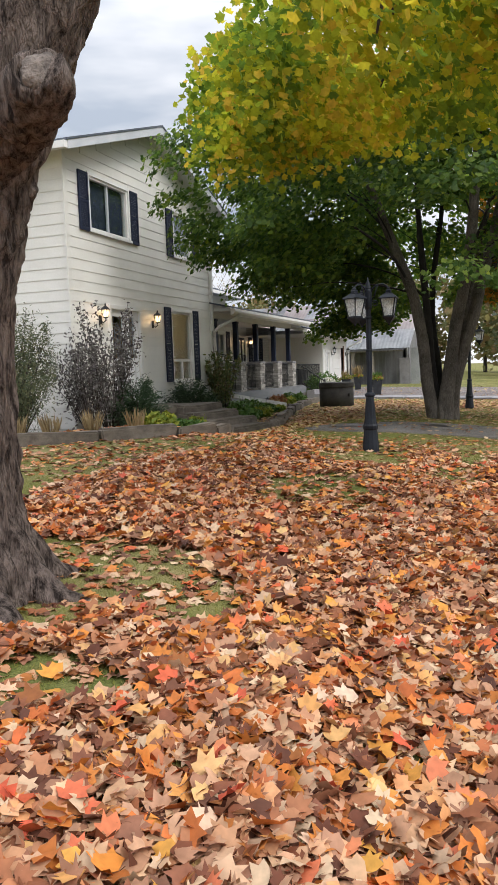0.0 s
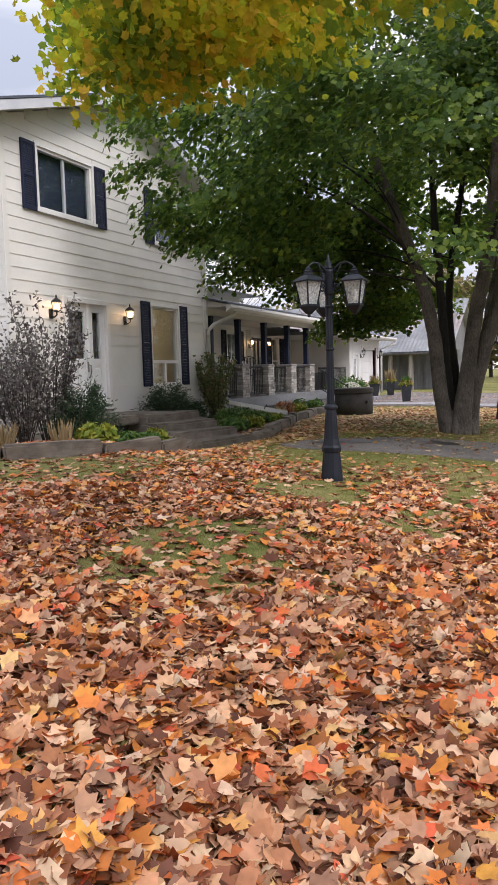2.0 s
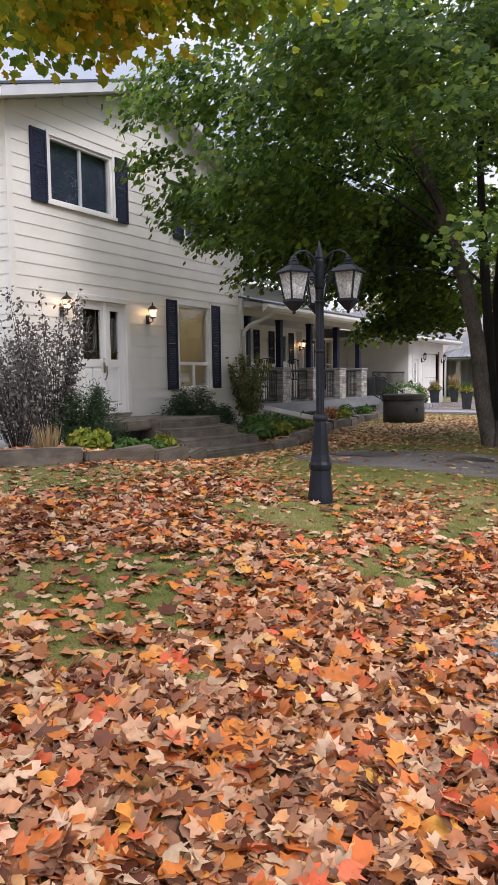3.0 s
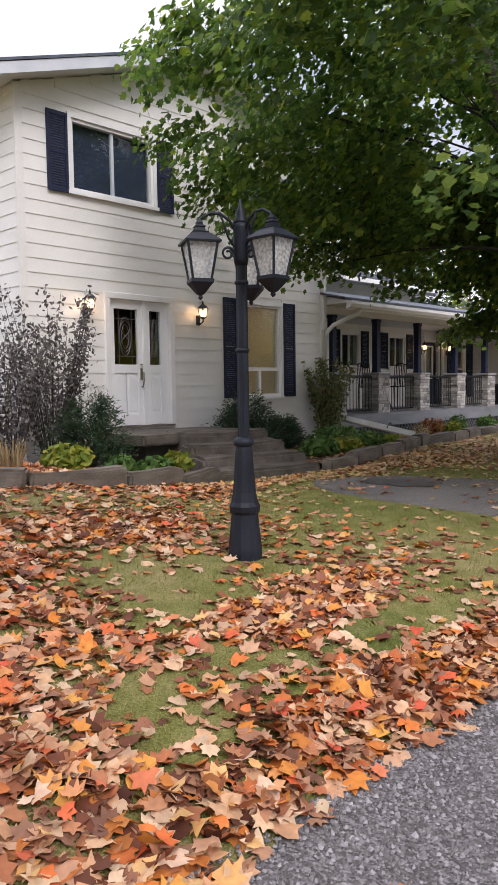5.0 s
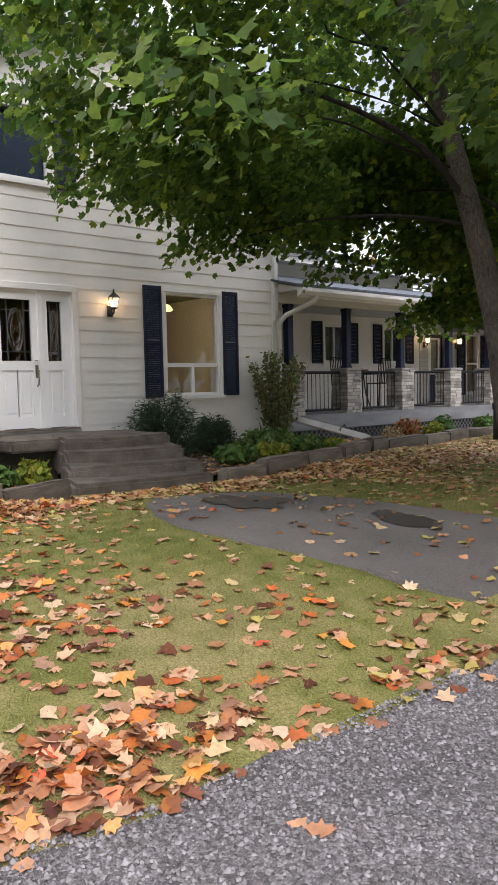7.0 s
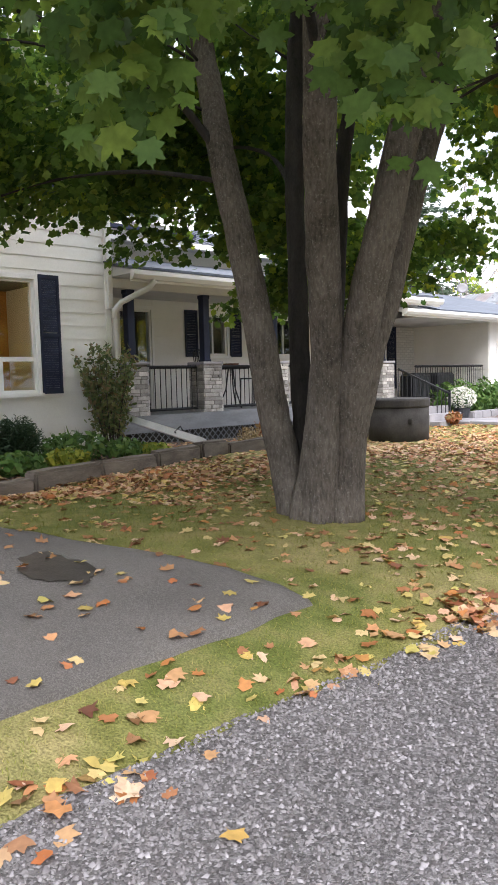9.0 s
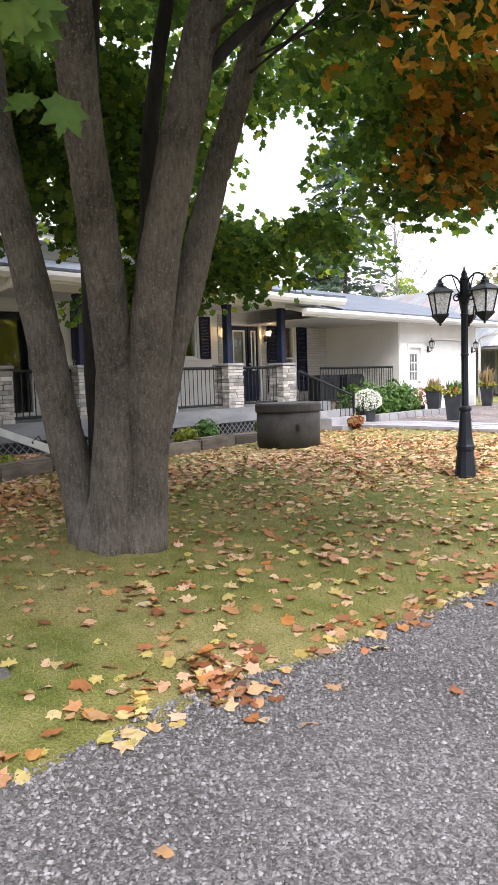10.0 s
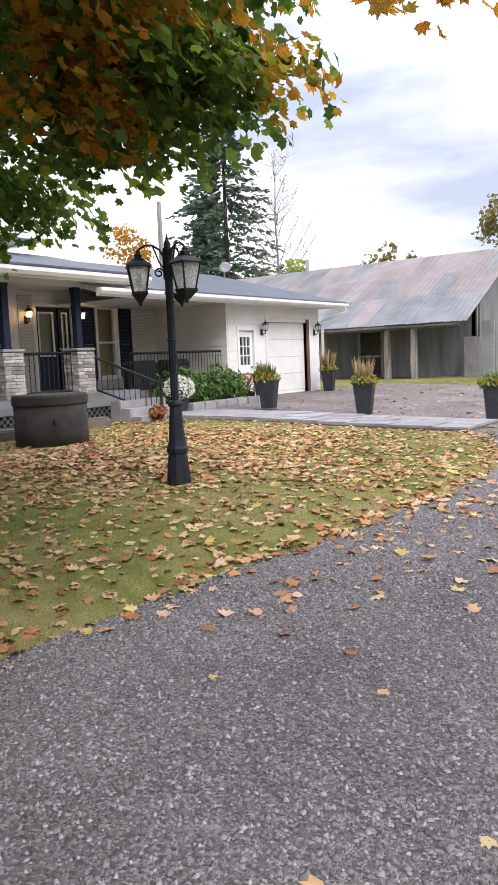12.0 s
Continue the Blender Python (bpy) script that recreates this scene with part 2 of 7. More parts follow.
def bark_material(name):
    """Grey-brown maple bark: fine vertical cracks, dark bands, pale lichen specks."""
    m, n, l, b = shader(name)
    co, mp = n.new("ShaderNodeTexCoord"), n.new("ShaderNodeMapping")
    mp.inputs["Scale"].default_value = (1, 1, 0.32)
    l.new(co.outputs["Object"], mp.inputs["Vector"])
    crack, big, speck, v = n.new("ShaderNodeTexNoise"), n.new("ShaderNodeTexNoise"), n.new("ShaderNodeTexNoise"), n.new("ShaderNodeTexVoronoi")
    v.feature = "DISTANCE_TO_EDGE"
    for t, sc, d, src in ((crack, 46.0, 5, mp.outputs["Vector"]), (big, 2.2, 4, co.outputs["Object"]), (speck, 70.0, 3, co.outputs["Object"])):
        t.inputs["Scale"].default_value, t.inputs["Detail"].default_value = sc, d
        l.new(src, t.inputs["Vector"])
    v.inputs["Scale"].default_value = 34.0
    l.new(mp.outputs["Vector"], v.inputs["Vector"])
    tone, r = n.new("ShaderNodeMath"), n.new("ShaderNodeValToRGB")
    tone.operation = "MULTIPLY_ADD"
    tone.inputs[1].default_value = 0.55
    l.new(big.outputs["Fac"], tone.inputs[0])
    half = n.new("ShaderNodeMath")
    half.operation = "MULTIPLY"
    half.inputs[1].default_value = 0.45
    l.new(crack.outputs["Fac"], half.inputs[0])
    l.new(half.outputs[0], tone.inputs[2])
    r.color_ramp.elements[0].position, r.color_ramp.elements[0].color = 0.34, (0.042, 0.036, 0.031, 1)
    r.color_ramp.elements[1].position, r.color_ramp.elements[1].color = 0.64, (0.165, 0.143, 0.124, 1)
    l.new(tone.outputs[0], r.inputs["Fac"])
    lich, mx = n.new("ShaderNodeMapRange"), n.new("ShaderNodeMix")
    lich.inputs["From Min"].default_value, lich.inputs["From Max"].default_value = 0.58, 0.72
    lich.inputs["To Max"].default_value = 0.45
    l.new(speck.outputs["Fac"], lich.inputs["Value"])
    mx.data_type = "RGBA"
    mx.inputs[7].default_value = (0.30, 0.295, 0.27, 1)
    l.new(lich.outputs["Result"], mx.inputs[0])
    l.new(r.outputs["Color"], mx.inputs[6])
    l.new(mx.outputs[2], b.inputs["Base Color"])
    b.inputs["Roughness"].default_value, b.inputs["Specular IOR Level"].default_value = 0.92, 0.2
    h, bp = n.new("ShaderNodeMath"), n.new("ShaderNodeBump")
    h.operation = "MULTIPLY_ADD"
    h.inputs[1].default_value = 0.8
    l.new(v.outputs["Distance"], h.inputs[0])
    l.new(crack.outputs["Fac"], h.inputs[2])
    bp.inputs["Strength"].default_value, bp.inputs["Distance"].default_value = 0.8, 0.02
    l.new(h.outputs[0], bp.inputs["Height"])
    l.new(bp.outputs["Normal"], b.inputs["Normal"])
    return m


M_SIDING = surface("painted_siding", (0.71, 0.70, 0.665), (0.79, 0.78, 0.745), 0.55, 1.2, 0.05, 40, random_shift=0.025)
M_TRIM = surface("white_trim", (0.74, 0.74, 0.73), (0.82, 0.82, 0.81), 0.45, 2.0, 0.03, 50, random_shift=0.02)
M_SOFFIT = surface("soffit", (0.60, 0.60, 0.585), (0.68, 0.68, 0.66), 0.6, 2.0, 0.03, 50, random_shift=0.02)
M_FASCIA = surface("grey_fascia", (0.52, 0.55, 0.60), (0.62, 0.64, 0.68), 0.5, 2.0, 0.03, 50)
M_NAVY = surface("navy_paint", (0.009, 0.013, 0.034), (0.016, 0.023, 0.052), 0.6, 3.0, 0.05, 60, random_shift=0.1, spec=0.3)
M_BLACK = surface("black_metal", (0.008, 0.009, 0.011), (0.018, 0.02, 0.024), 0.45, 6.0, 0.08, 90, spec=0.4)
M_POST = surface("lamp_post_paint", (0.007, 0.010, 0.017), (0.015, 0.020, 0.032), 0.5, 5.0, 0.08, 80, spec=0.3)
M_DOOR = surface("white_door_paint", (0.78, 0.79, 0.81), (0.85, 0.86, 0.87), 0.35, 2.0, 0.02, 40, random_shift=0.01)
M_SHINGLE = surface("roof_metal_dark", (0.045, 0.055, 0.075), (0.085, 0.10, 0.125), 0.5, 2.0, 0.2, 40)
M_TIN = surface("galvanised_tin", (0.30, 0.315, 0.33), (0.50, 0.51, 0.52), 0.42, 0.9, 0.1, 12, metal=0.45, spread=0.16, random_shift=0.13)
M_TINRED = surface("rusted_tin", (0.40, 0.34, 0.335), (0.54, 0.495, 0.49), 0.6, 1.3, 0.15, 14, metal=0.15, spread=0.2, random_shift=0.10)
M_BARN = surface("weathered_barn_wall", (0.13, 0.13, 0.14), (0.21, 0.21, 0.225), 0.85, 1.5, 0.2, 22, stretch=(3, 3, 0.4), random_shift=0.12)
M_OLDWOOD = surface("grey_old_wood", (0.12, 0.105, 0.09), (0.36, 0.33, 0.29), 0.85, 3.0, 0.5, 30, stretch=(4, 4, 0.5), spread=0.18)
M_TIMBER = surface("weathered_timber", (0.075, 0.062, 0.05), (0.20, 0.17, 0.14), 0.9, 3.0, 0.5, 35, stretch=(3, 0.7, 3), spread=0.2, random_shift=0.22)
M_CONC = surface("weathered_concrete", (0.07, 0.058, 0.047), (0.20, 0.172, 0.145), 0.9, 4.0, 0.5, 50, spread=0.18, random_shift=0.12, depth=0.02)
M_WELL = surface("dark_concrete", (0.018, 0.016, 0.014), (0.060, 0.055, 0.050), 0.85, 3.5, 0.35, 40, spread=0.2)
M_PAVER = surface("pale_paver", (0.20, 0.195, 0.205), (0.34, 0.33, 0.345), 0.75, 3.0, 0.2, 60, spread=0.2, random_shift=0.14)
M_DECK = surface("grey_deck_paint", (0.17, 0.18, 0.195), (0.25, 0.26, 0.275), 0.6, 3.0, 0.1, 40, stretch=(2, 0.5, 2))
M_STONE = surface("ledge_stone", (0.22, 0.205, 0.19), (0.50, 0.48, 0.455), 0.85, 6.0, 0.5, 50, spread=0.22, random_shift=0.45)
M_BARK = bark_material("maple_bark")
# near-black: damp bark with the crown's shade put into its colour
M_BARKDARK = surface("damp_shaded_bark", (0.010, 0.009, 0.009), (0.035, 0.031, 0.029), 0.8, 9.0, 0.8, 50, stretch=(1.5, 1.5, 0.5), spread=0.2, depth=0.02, spec=0.3)
M_BARKOLD = surface("furrowed_old_bark", (0.03, 0.022, 0.02), (0.27, 0.215, 0.19), 0.95, 10.0, 1.0, 55, stretch=(2.4, 2.4, 0.4), spread=0.12, random_shift=0.05, depth=0.08, spec=0.2)
M_TWIG = surface("twig_bark", (0.02, 0.016, 0.013), (0.06, 0.05, 0.042), 0.9, 8, 0.3, 50)
M_CUTWOOD = surface("healed_cut_wood", (0.06, 0.048, 0.042), (0.24, 0.20, 0.175), 0.9, 14, 0.9, 60, spread=0.16, depth=0.03)
M_SOIL = surface("bed_soil", (0.045, 0.035, 0.028), (0.12, 0.085, 0.065), 0.95, 4, 0.8, 45, spread=0.2)
M_CHROME = surface("brushed_nickel", (0.30, 0.28, 0.25), (0.42, 0.40, 0.36), 0.3, 8, 0.05, 60, metal=1.0)
M_CAMING = surface("dull_lead_caming", (0.10, 0.10, 0.10), (0.18, 0.18, 0.175), 0.5, 8, 0.05, 60, metal=0.6)
M_RUSTJAMB = surface("bare_red_wood", (0.10, 0.045, 0.03), (0.20, 0.10, 0.07), 0.8, 5, 0.3, 40, stretch=(3, 3, 0.4))
M_TANWALL = surface("tan_room_wall", (0.34, 0.17, 0.05), (0.42, 0.22, 0.075), 0.8, 2, 0.05, 30)
M_BLIND = surface("dark_blue_blind", (0.016, 0.022, 0.055), (0.032, 0.042, 0.09), 0.8, 3.0, 0.1, 40, stretch=(1, 1, 6))
# the dimness of unlit rooms is put into this dark grey
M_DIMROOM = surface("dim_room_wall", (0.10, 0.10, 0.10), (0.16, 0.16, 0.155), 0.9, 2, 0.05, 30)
M_CURTAIN = surface("pale_curtain", (0.35, 0.33, 0.29), (0.48, 0.46, 0.41), 0.9, 6, 0.2, 40, stretch=(1, 8, 0.2))
M_PLANTER = surface("charcoal_planter", (0.014, 0.016, 0.020), (0.032, 0.035, 0.042), 0.6, 5, 0.1, 60)
M_PIPE = surface("white_downspout", (0.62, 0.62, 0.60), (0.76, 0.76, 0.74), 0.4, 3, 0.05, 50, random_shift=0.03)
M_PIPEBROWN = surface("painted_downspout", (0.50, 0.48, 0.44), (0.60, 0.58, 0.53), 0.5, 3, 0.05, 50, random_shift=0.03)
M_BRICK = brick_material("painted_brick")
M_GLASS = clear_glass("window_glass")
M_LAMPGLASS = seeded_glass("seeded_lamp_glass")
M_BULB = glowing("warm_bulb", (1.0, 0.62, 0.26), 14.0)
M_POTLIGHT = glowing("soffit_light", (1.0, 0.86, 0.66), 3.5)
M_PENDANT = glowing("pendant_shade", (1.0, 0.62, 0.2), 2.2)
M_GRAVEL = gravel_material("crushed_grey_gravel", (0.085, 0.078, 0.078), (0.205, 0.191, 0.194), (0.38, 0.358, 0.366), 90)
M_YARD = gravel_material("brown_yard_gravel", (0.09, 0.075, 0.07), (0.21, 0.175, 0.165), (0.34, 0.30, 0.29), 34)
M_DAMP = surface("damp_asphalt", (0.022, 0.019, 0.017), (0.055, 0.047, 0.042), 0.4, 6.0, 0.4, 90, spread=0.2)
M_PATH = gravel_material("worn_asphalt", (0.165, 0.15, 0.14), (0.24, 0.22, 0.206), (0.33, 0.304, 0.286), 190)
M_LAWN = lawn_material("lawn")
M_STONES = leafy("loose_gravel", ((0.085, 0.077, 0.077), (0.155, 0.143, 0.146), (0.235, 0.22, 0.227), (0.34, 0.322, 0.335)), 0, 0.75)
M_BLADES = leafy("grass_blades", ((0.11, 0.138, 0.022), (0.19, 0.21, 0.038), (0.285, 0.275, 0.065), (0.40, 0.325, 0.13)), 0.25, 0.7)
M_GREEN = leafy("green_maple_leaves", ((0.05, 0.105, 0.026), (0.085, 0.16, 0.034), (0.135, 0.225, 0.042), (0.23, 0.32, 0.055)), 0.66, 0.42)
M_GREENNEAR = leafy("mid_green_maple_leaves", ((0.07, 0.14, 0.035), (0.11, 0.20, 0.05), (0.16, 0.26, 0.055), (0.22, 0.31, 0.06)), 0.5, 0.4)
M_GREENLIGHT = leafy("light_green_maple_leaves", ((0.12, 0.21, 0.03), (0.19, 0.30, 0.035), (0.30, 0.40, 0.04), (0.42, 0.46, 0.05)), 0.62)
M_YELLOW = leafy("yellow_maple_leaves", ((0.30, 0.38, 0.03), (0.48, 0.50, 0.035), (0.70, 0.60, 0.05), (0.74, 0.50, 0.07), (0.38, 0.44, 0.03), (0.60, 0.56, 0.04)), 0.74)
M_ORANGE = leafy("orange_maple_leaves", ((0.20, 0.20, 0.03), (0.46, 0.23, 0.03), (0.60, 0.25, 0.025), (0.62, 0.38, 0.05), (0.30, 0.17, 0.05)), 0.62)
M_FALLEN = leafy("fallen_maple_leaves", ((0.076, 0.028, 0.017), (0.180, 0.062, 0.034), (0.342, 0.130, 0.060), (0.513, 0.259, 0.137), (0.665, 0.451, 0.274), (0.456, 0.116, 0.034), (0.570, 0.202, 0.043), (0.123, 0.048, 0.030), (0.532, 0.298, 0.179), (0.703, 0.528, 0.350), (0.247, 0.086, 0.047), (0.589, 0.346, 0.213), (0.380, 0.144, 0.064)), 0.1, 0.6)
M_FALLENBRIGHT = leafy("bright_fallen_leaves", ((0.70, 0.36, 0.07), (0.68, 0.23, 0.045), (0.64, 0.11, 0.055), (0.70, 0.46, 0.20), (0.68, 0.26, 0.05), (0.72, 0.52, 0.38)), 0.1, 0.6)
M_FALLENDRY = leafy("dry_scattered_leaves", ((0.36, 0.15, 0.063), (0.52, 0.33, 0.17), (0.27, 0.09, 0.042), (0.60, 0.44, 0.26), (0.46, 0.37, 0.11), (0.20, 0.075, 0.042), (0.50, 0.21, 0.06), (0.64, 0.42, 0.30), (0.55, 0.48, 0.14), (0.43, 0.14, 0.05), (0.66, 0.50, 0.36)), 0.1, 0.6)
M_PURPLE = leafy("bronze_purple_leaves", ((0.06, 0.052, 0.055), (0.11, 0.095, 0.095), (0.16, 0.155, 0.14), (0.24, 0.225, 0.21)), 0.35)
M_YEW = leafy("yew_needles", ((0.020, 0.045, 0.022), (0.036, 0.072, 0.034), (0.065, 0.105, 0.048)), 0.2)
M_TWIGPALE = surface("pale_twig_bark", (0.15, 0.13, 0.12), (0.26, 0.235, 0.22), 0.9, 8, 0.3, 50)
M_SPRUCE = leafy("spruce_needles", ((0.05, 0.085, 0.06), (0.085, 0.13, 0.09), (0.13, 0.175, 0.12)), 0.15)
M_LIME = leafy("lime_leaves", ((0.12, 0.19, 0.025), (0.24, 0.28, 0.035), (0.38, 0.36, 0.05)), 0.35)
M_HOSTA = leafy("garden_leaves", ((0.05, 0.11, 0.025), (0.08, 0.17, 0.035), (0.16, 0.24, 0.06)), 0.3)
M_WISPY = leafy("feathery_leaves", ((0.06, 0.085, 0.045), (0.10, 0.12, 0.06), (0.17, 0.16, 0.08)), 0.25)
M_WISPGREEN = leafy("wispy_green_leaves", ((0.07, 0.11, 0.04), (0.12, 0.165, 0.055), (0.20, 0.22, 0.08), (0.22, 0.15, 0.08)), 0.35)
M_STRAW = leafy("straw_grass", ((0.36, 0.27, 0.14), (0.46, 0.37, 0.21), (0.28, 0.19, 0.09)), 0.25)
M_RUSTLEAF = leafy("rust_leaves", ((0.22, 0.07, 0.03), (0.34, 0.13, 0.05), (0.20, 0.15, 0.05)), 0.25)
M_MUM = leafy("white_mum_petals", ((0.72, 0.70, 0.62), (0.80, 0.79, 0.74), (0.66, 0.66, 0.54)), 0.2)
M_REDMUM = leafy("red_mum_petals", ((0.45, 0.07, 0.03), (0.55, 0.13, 0.04), (0.32, 0.05, 0.03)), 0.2)
M_WOODS = leafy("far_woods_leaves", ((0.10, 0.12, 0.05), (0.19, 0.19, 0.07), (0.30, 0.25, 0.10), (0.26, 0.17, 0.08)), 0.35)


# ---- building helpers ----
def thing(name, label, category, group="", kind=""):
    return tagged(new(name), label, category, group, kind)


def part(name, bm, material, parent=None, label="", smooth=False):
    me = bpy.data.meshes.new(name)
    if smooth:
        for f in bm.faces:
            f.smooth = True
    bm.to_mesh(me)
    bm.free()
    me.materials.append(material)
    ob = new(name, me)
    ob.parent = parent
    if label:
        tagged(ob, label)
    return ob


def box(bm, x0, x1, y0, y1, z0, z1, bevel=0.0):
    vs = [bm.verts.new(p) for p in ((x0, y0, z0), (x1, y0, z0), (x1, y1, z0), (x0, y1, z0), (x0, y0, z1), (x1, y0, z1), (x1, y1, z1), (x0, y1, z1))]
    fs = [bm.faces.new([vs[i] for i in q]) for q in ((3, 2, 1, 0), (4, 5, 6, 7), (0, 1, 5, 4), (1, 2, 6, 5), (2, 3, 7, 6), (3, 0, 4, 7))]
    if bevel:
        bmesh.ops.bevel(bm, geom=list({e for f in fs for e in f.edges}), offset=bevel, segments=1, affect="EDGES", profile=0.5)
    return bm


def B(*a, bevel=0.0):
    return box(bmesh.new(), *a, bevel=bevel)


def prism(bm, outline, axis, a, b):
    """An outline in the plane across the axis, drawn out from a to b. outline: (u, v) pairs in the two other axes' order."""
    def at(u, v, w):
        return {"x": (w, u, v), "y": (u, w, v), "z": (u, v, w)}[axis]
    lo, hi = [bm.verts.new(at(u, v, a)) for u, v in outline], [bm.verts.new(at(u, v, b)) for u, v in outline]
    n = len(outline)
    bm.faces.new(lo[::-1])
    bm.faces.new(hi)
    for i in range(n):
        bm.faces.new((lo[i], lo[(i + 1) % n], hi[(i + 1) % n], hi[i]))
    bmesh.ops.recalc_face_normals(bm, faces=bm.faces)
    return bm


def lathe(bm, profile, x, y, seg=16, square=False, turn=0.0):
    """Turns (radius, z) pairs about an upright axis."""
    rings = []
    for r, z in profile:
        rings.append([bm.verts.new((x + r * math.cos(turn + 2 * math.pi * i / seg), y + r * math.sin(turn + 2 * math.pi * i / seg), z)) for i in range(seg)])
    for a, b in zip(rings, rings[1:]):
        for i in range(seg):
            bm.faces.new((a[i], a[(i + 1) % seg], b[(i + 1) % seg], b[i]))
    bm.faces.new(rings[0][::-1])
    bm.faces.new(rings[-1])
    return bm


def tube(bm, pts, radii, seg=10, wobble=0.0, freq=1.5, flat=1.0):
    """A bent, tapering limb along points; wobble displaces its skin by noise."""
    pts = [Vector(p) for p in pts]
    side = Vector((1, 0, 0))
    rings = []
    for i, p in enumerate(pts):
        d = (pts[min(i + 1, len(pts) - 1)] - pts[max(i - 1, 0)]).normalized()
        u = (side - d * side.dot(d))
        u = u.normalized() if u.length > 0.05 else d.orthogonal().normalized()
        side, v = u, d.cross(u)
        ring = []
        for k in range(seg):
            a = 2 * math.pi * k / seg
            way = u * math.cos(a) + v * math.sin(a)
            r = radii[i] if hasattr(radii, "__len__") else radii
            q = p + way * r
            if wobble:
                q += way * wobble * (0.6 - 2.2 * abs(noise.noise(Vector((q.x * freq * 4, q.y * freq * 4, q.z * freq * 0.7)))) + 0.6 * noise.noise(q * freq * 2))
            ring.append(bm.verts.new(q))
        rings.append(ring)
    for a, b in zip(rings, rings[1:]):
        for k in range(seg):
            bm.faces.new((a[k], a[(k + 1) % seg], b[(k + 1) % seg], b[k]))
    bm.faces.new(rings[0][::-1])
    bm.faces.new(rings[-1])
    return bm


def along(ctrl, n):
    """n points on a smooth curve through the control points (x, y, z, radius)."""
    c = np.array(ctrl, float)
    t = np.concatenate(([0], np.cumsum(np.linalg.norm(np.diff(c[:, :3], axis=0), axis=1))))
    out, s = [], np.linspace(0, t[-1], n)
    for q in s:
        i = min(max(int(np.searchsorted(t, q)) - 1, 0), len(c) - 2)
        f = (q - t[i]) / (t[i + 1] - t[i])
        p0, p1, p2, p3 = c[max(i - 1, 0)], c[i], c[i + 1], c[min(i + 2, len(c) - 1)]
        out.append(0.5 * (2 * p1 + (p2 - p0) * f + (2 * p0 - 5 * p1 + 4 * p2 - p3) * f * f + (3 * p1 - p0 - 3 * p2 + p3) * f ** 3))
    return np.array(out)


def limb(name, ctrl, n, seg, material, parent, wobble=0.0, freq=1.5, label=""):
    c = along(ctrl, n)
    return part(name, tube(bmesh.new(), c[:, :3], c[:, 3], seg, wobble, freq), material, parent, label, smooth=True)


def polar(pairs):
    return np.array([(r * math.cos(radians(a)), r * math.sin(radians(a))) for a, r in pairs])


MAPLE = polar(((90, 1), (71, 0.6), (47, 0.95), (27, 0.62), (0, 0.82), (-38, 0.55), (-82, 0.34), (-90, 0.62), (-98, 0.34), (-142, 0.55), (180, 0.82), (153, 0.62), (133, 0.95), (109, 0.6)))
MAPLE_SMALL = polar(((90, 1), (68, 0.6), (45, 0.9), (18, 0.58), (-14, 0.7), (-90, 0.4), (194, 0.7), (162, 0.58), (135, 0.9), (112, 0.6)))
MAPLE_FINE = polar(((90, 1), (83, 0.72), (76, 0.74), (70, 0.52), (58, 0.70), (52, 0.84), (44, 0.97), (38, 0.76), (30, 0.72), (22, 0.54), (10, 0.66), (0, 0.80), (-10, 0.62), (-24, 0.50), (-40, 0.58), (-60, 0.38), (-86, 0.30), (-90, 0.7), (-94, 0.30), (-120, 0.38), (-140, 0.58), (-156, 0.50), (190, 0.62), (180, 0.80), (170, 0.66), (158, 0.54), (150, 0.72), (142, 0.76), (136, 0.97), (128, 0.84), (122, 0.70), (110, 0.52), (104, 0.74), (97, 0.72)))
OVAL = polar(((90, 1), (40, 0.55), (-40, 0.5), (-90, 0.9), (220, 0.5), (140, 0.55)))
BLADE = np.array(((-0.05, 0), (0.05, 0), (0.0, 1)))
NEEDLE = np.array(((-0.16, -0.1), (0.16, -0.1), (0.10, 0.7), (0.0, 1), (-0.10, 0.7)))
RNG = np.random.default_rng(7)


def leaf_mesh(name, shape, pos, normal, size, material, parent=None, curl=0.25, spin=None, kind="stuff", label="", category="", up=None):
    """Many flat curled leaves as one mesh. pos, normal: N x 3; size: N."""
    n, k = len(pos), len(shape)
    if n == 0:
        return None
    normal = normal / np.linalg.norm(normal, axis=1, keepdims=True)
    ref = RNG.normal(size=(n, 3)) if up is None else up
    u = np.cross(normal, ref)
    u /= np.linalg.norm(u, axis=1, keepdims=True) + 1e-9
    v = np.cross(normal, u)
    if up is not None:
        u, v = v, u
        u, v = np.cross(normal, ref), ref
        u /= np.linalg.norm(u, axis=1, keepdims=True) + 1e-9
    s = shape[None] * size[:, None, None]
    cu = curl * RNG.uniform(-1, 1, (n, 1)) / size[:, None]
    cv = curl * RNG.uniform(-1, 1, (n, 1)) / size[:, None]
    w = cu * s[:, :, 0] ** 2 + cv * s[:, :, 1] ** 2 + curl * RNG.uniform(-0.35, 0.35, (n, k)) * size[:, None]
    co = pos[:, None] + s[:, :, :1] * u[:, None] + s[:, :, 1:] * v[:, None] + w[:, :, None] * normal[:, None]
    me = bpy.data.meshes.new(name)
    me.vertices.add(n * k)
    me.vertices.foreach_set("co", co.astype(np.float32).ravel())
    me.loops.add(n * k)
    me.loops.foreach_set("vertex_index", np.arange(n * k, dtype=np.int32))
    me.polygons.add(n)
    me.polygons.foreach_set("loop_start", np.arange(0, n * k, k, dtype=np.int32))
    me.update(calc_edges=True)
    me.materials.append(material)
    ob = new(name, me)
    ob.parent = parent
    return tagged(ob, label, category, kind=kind)


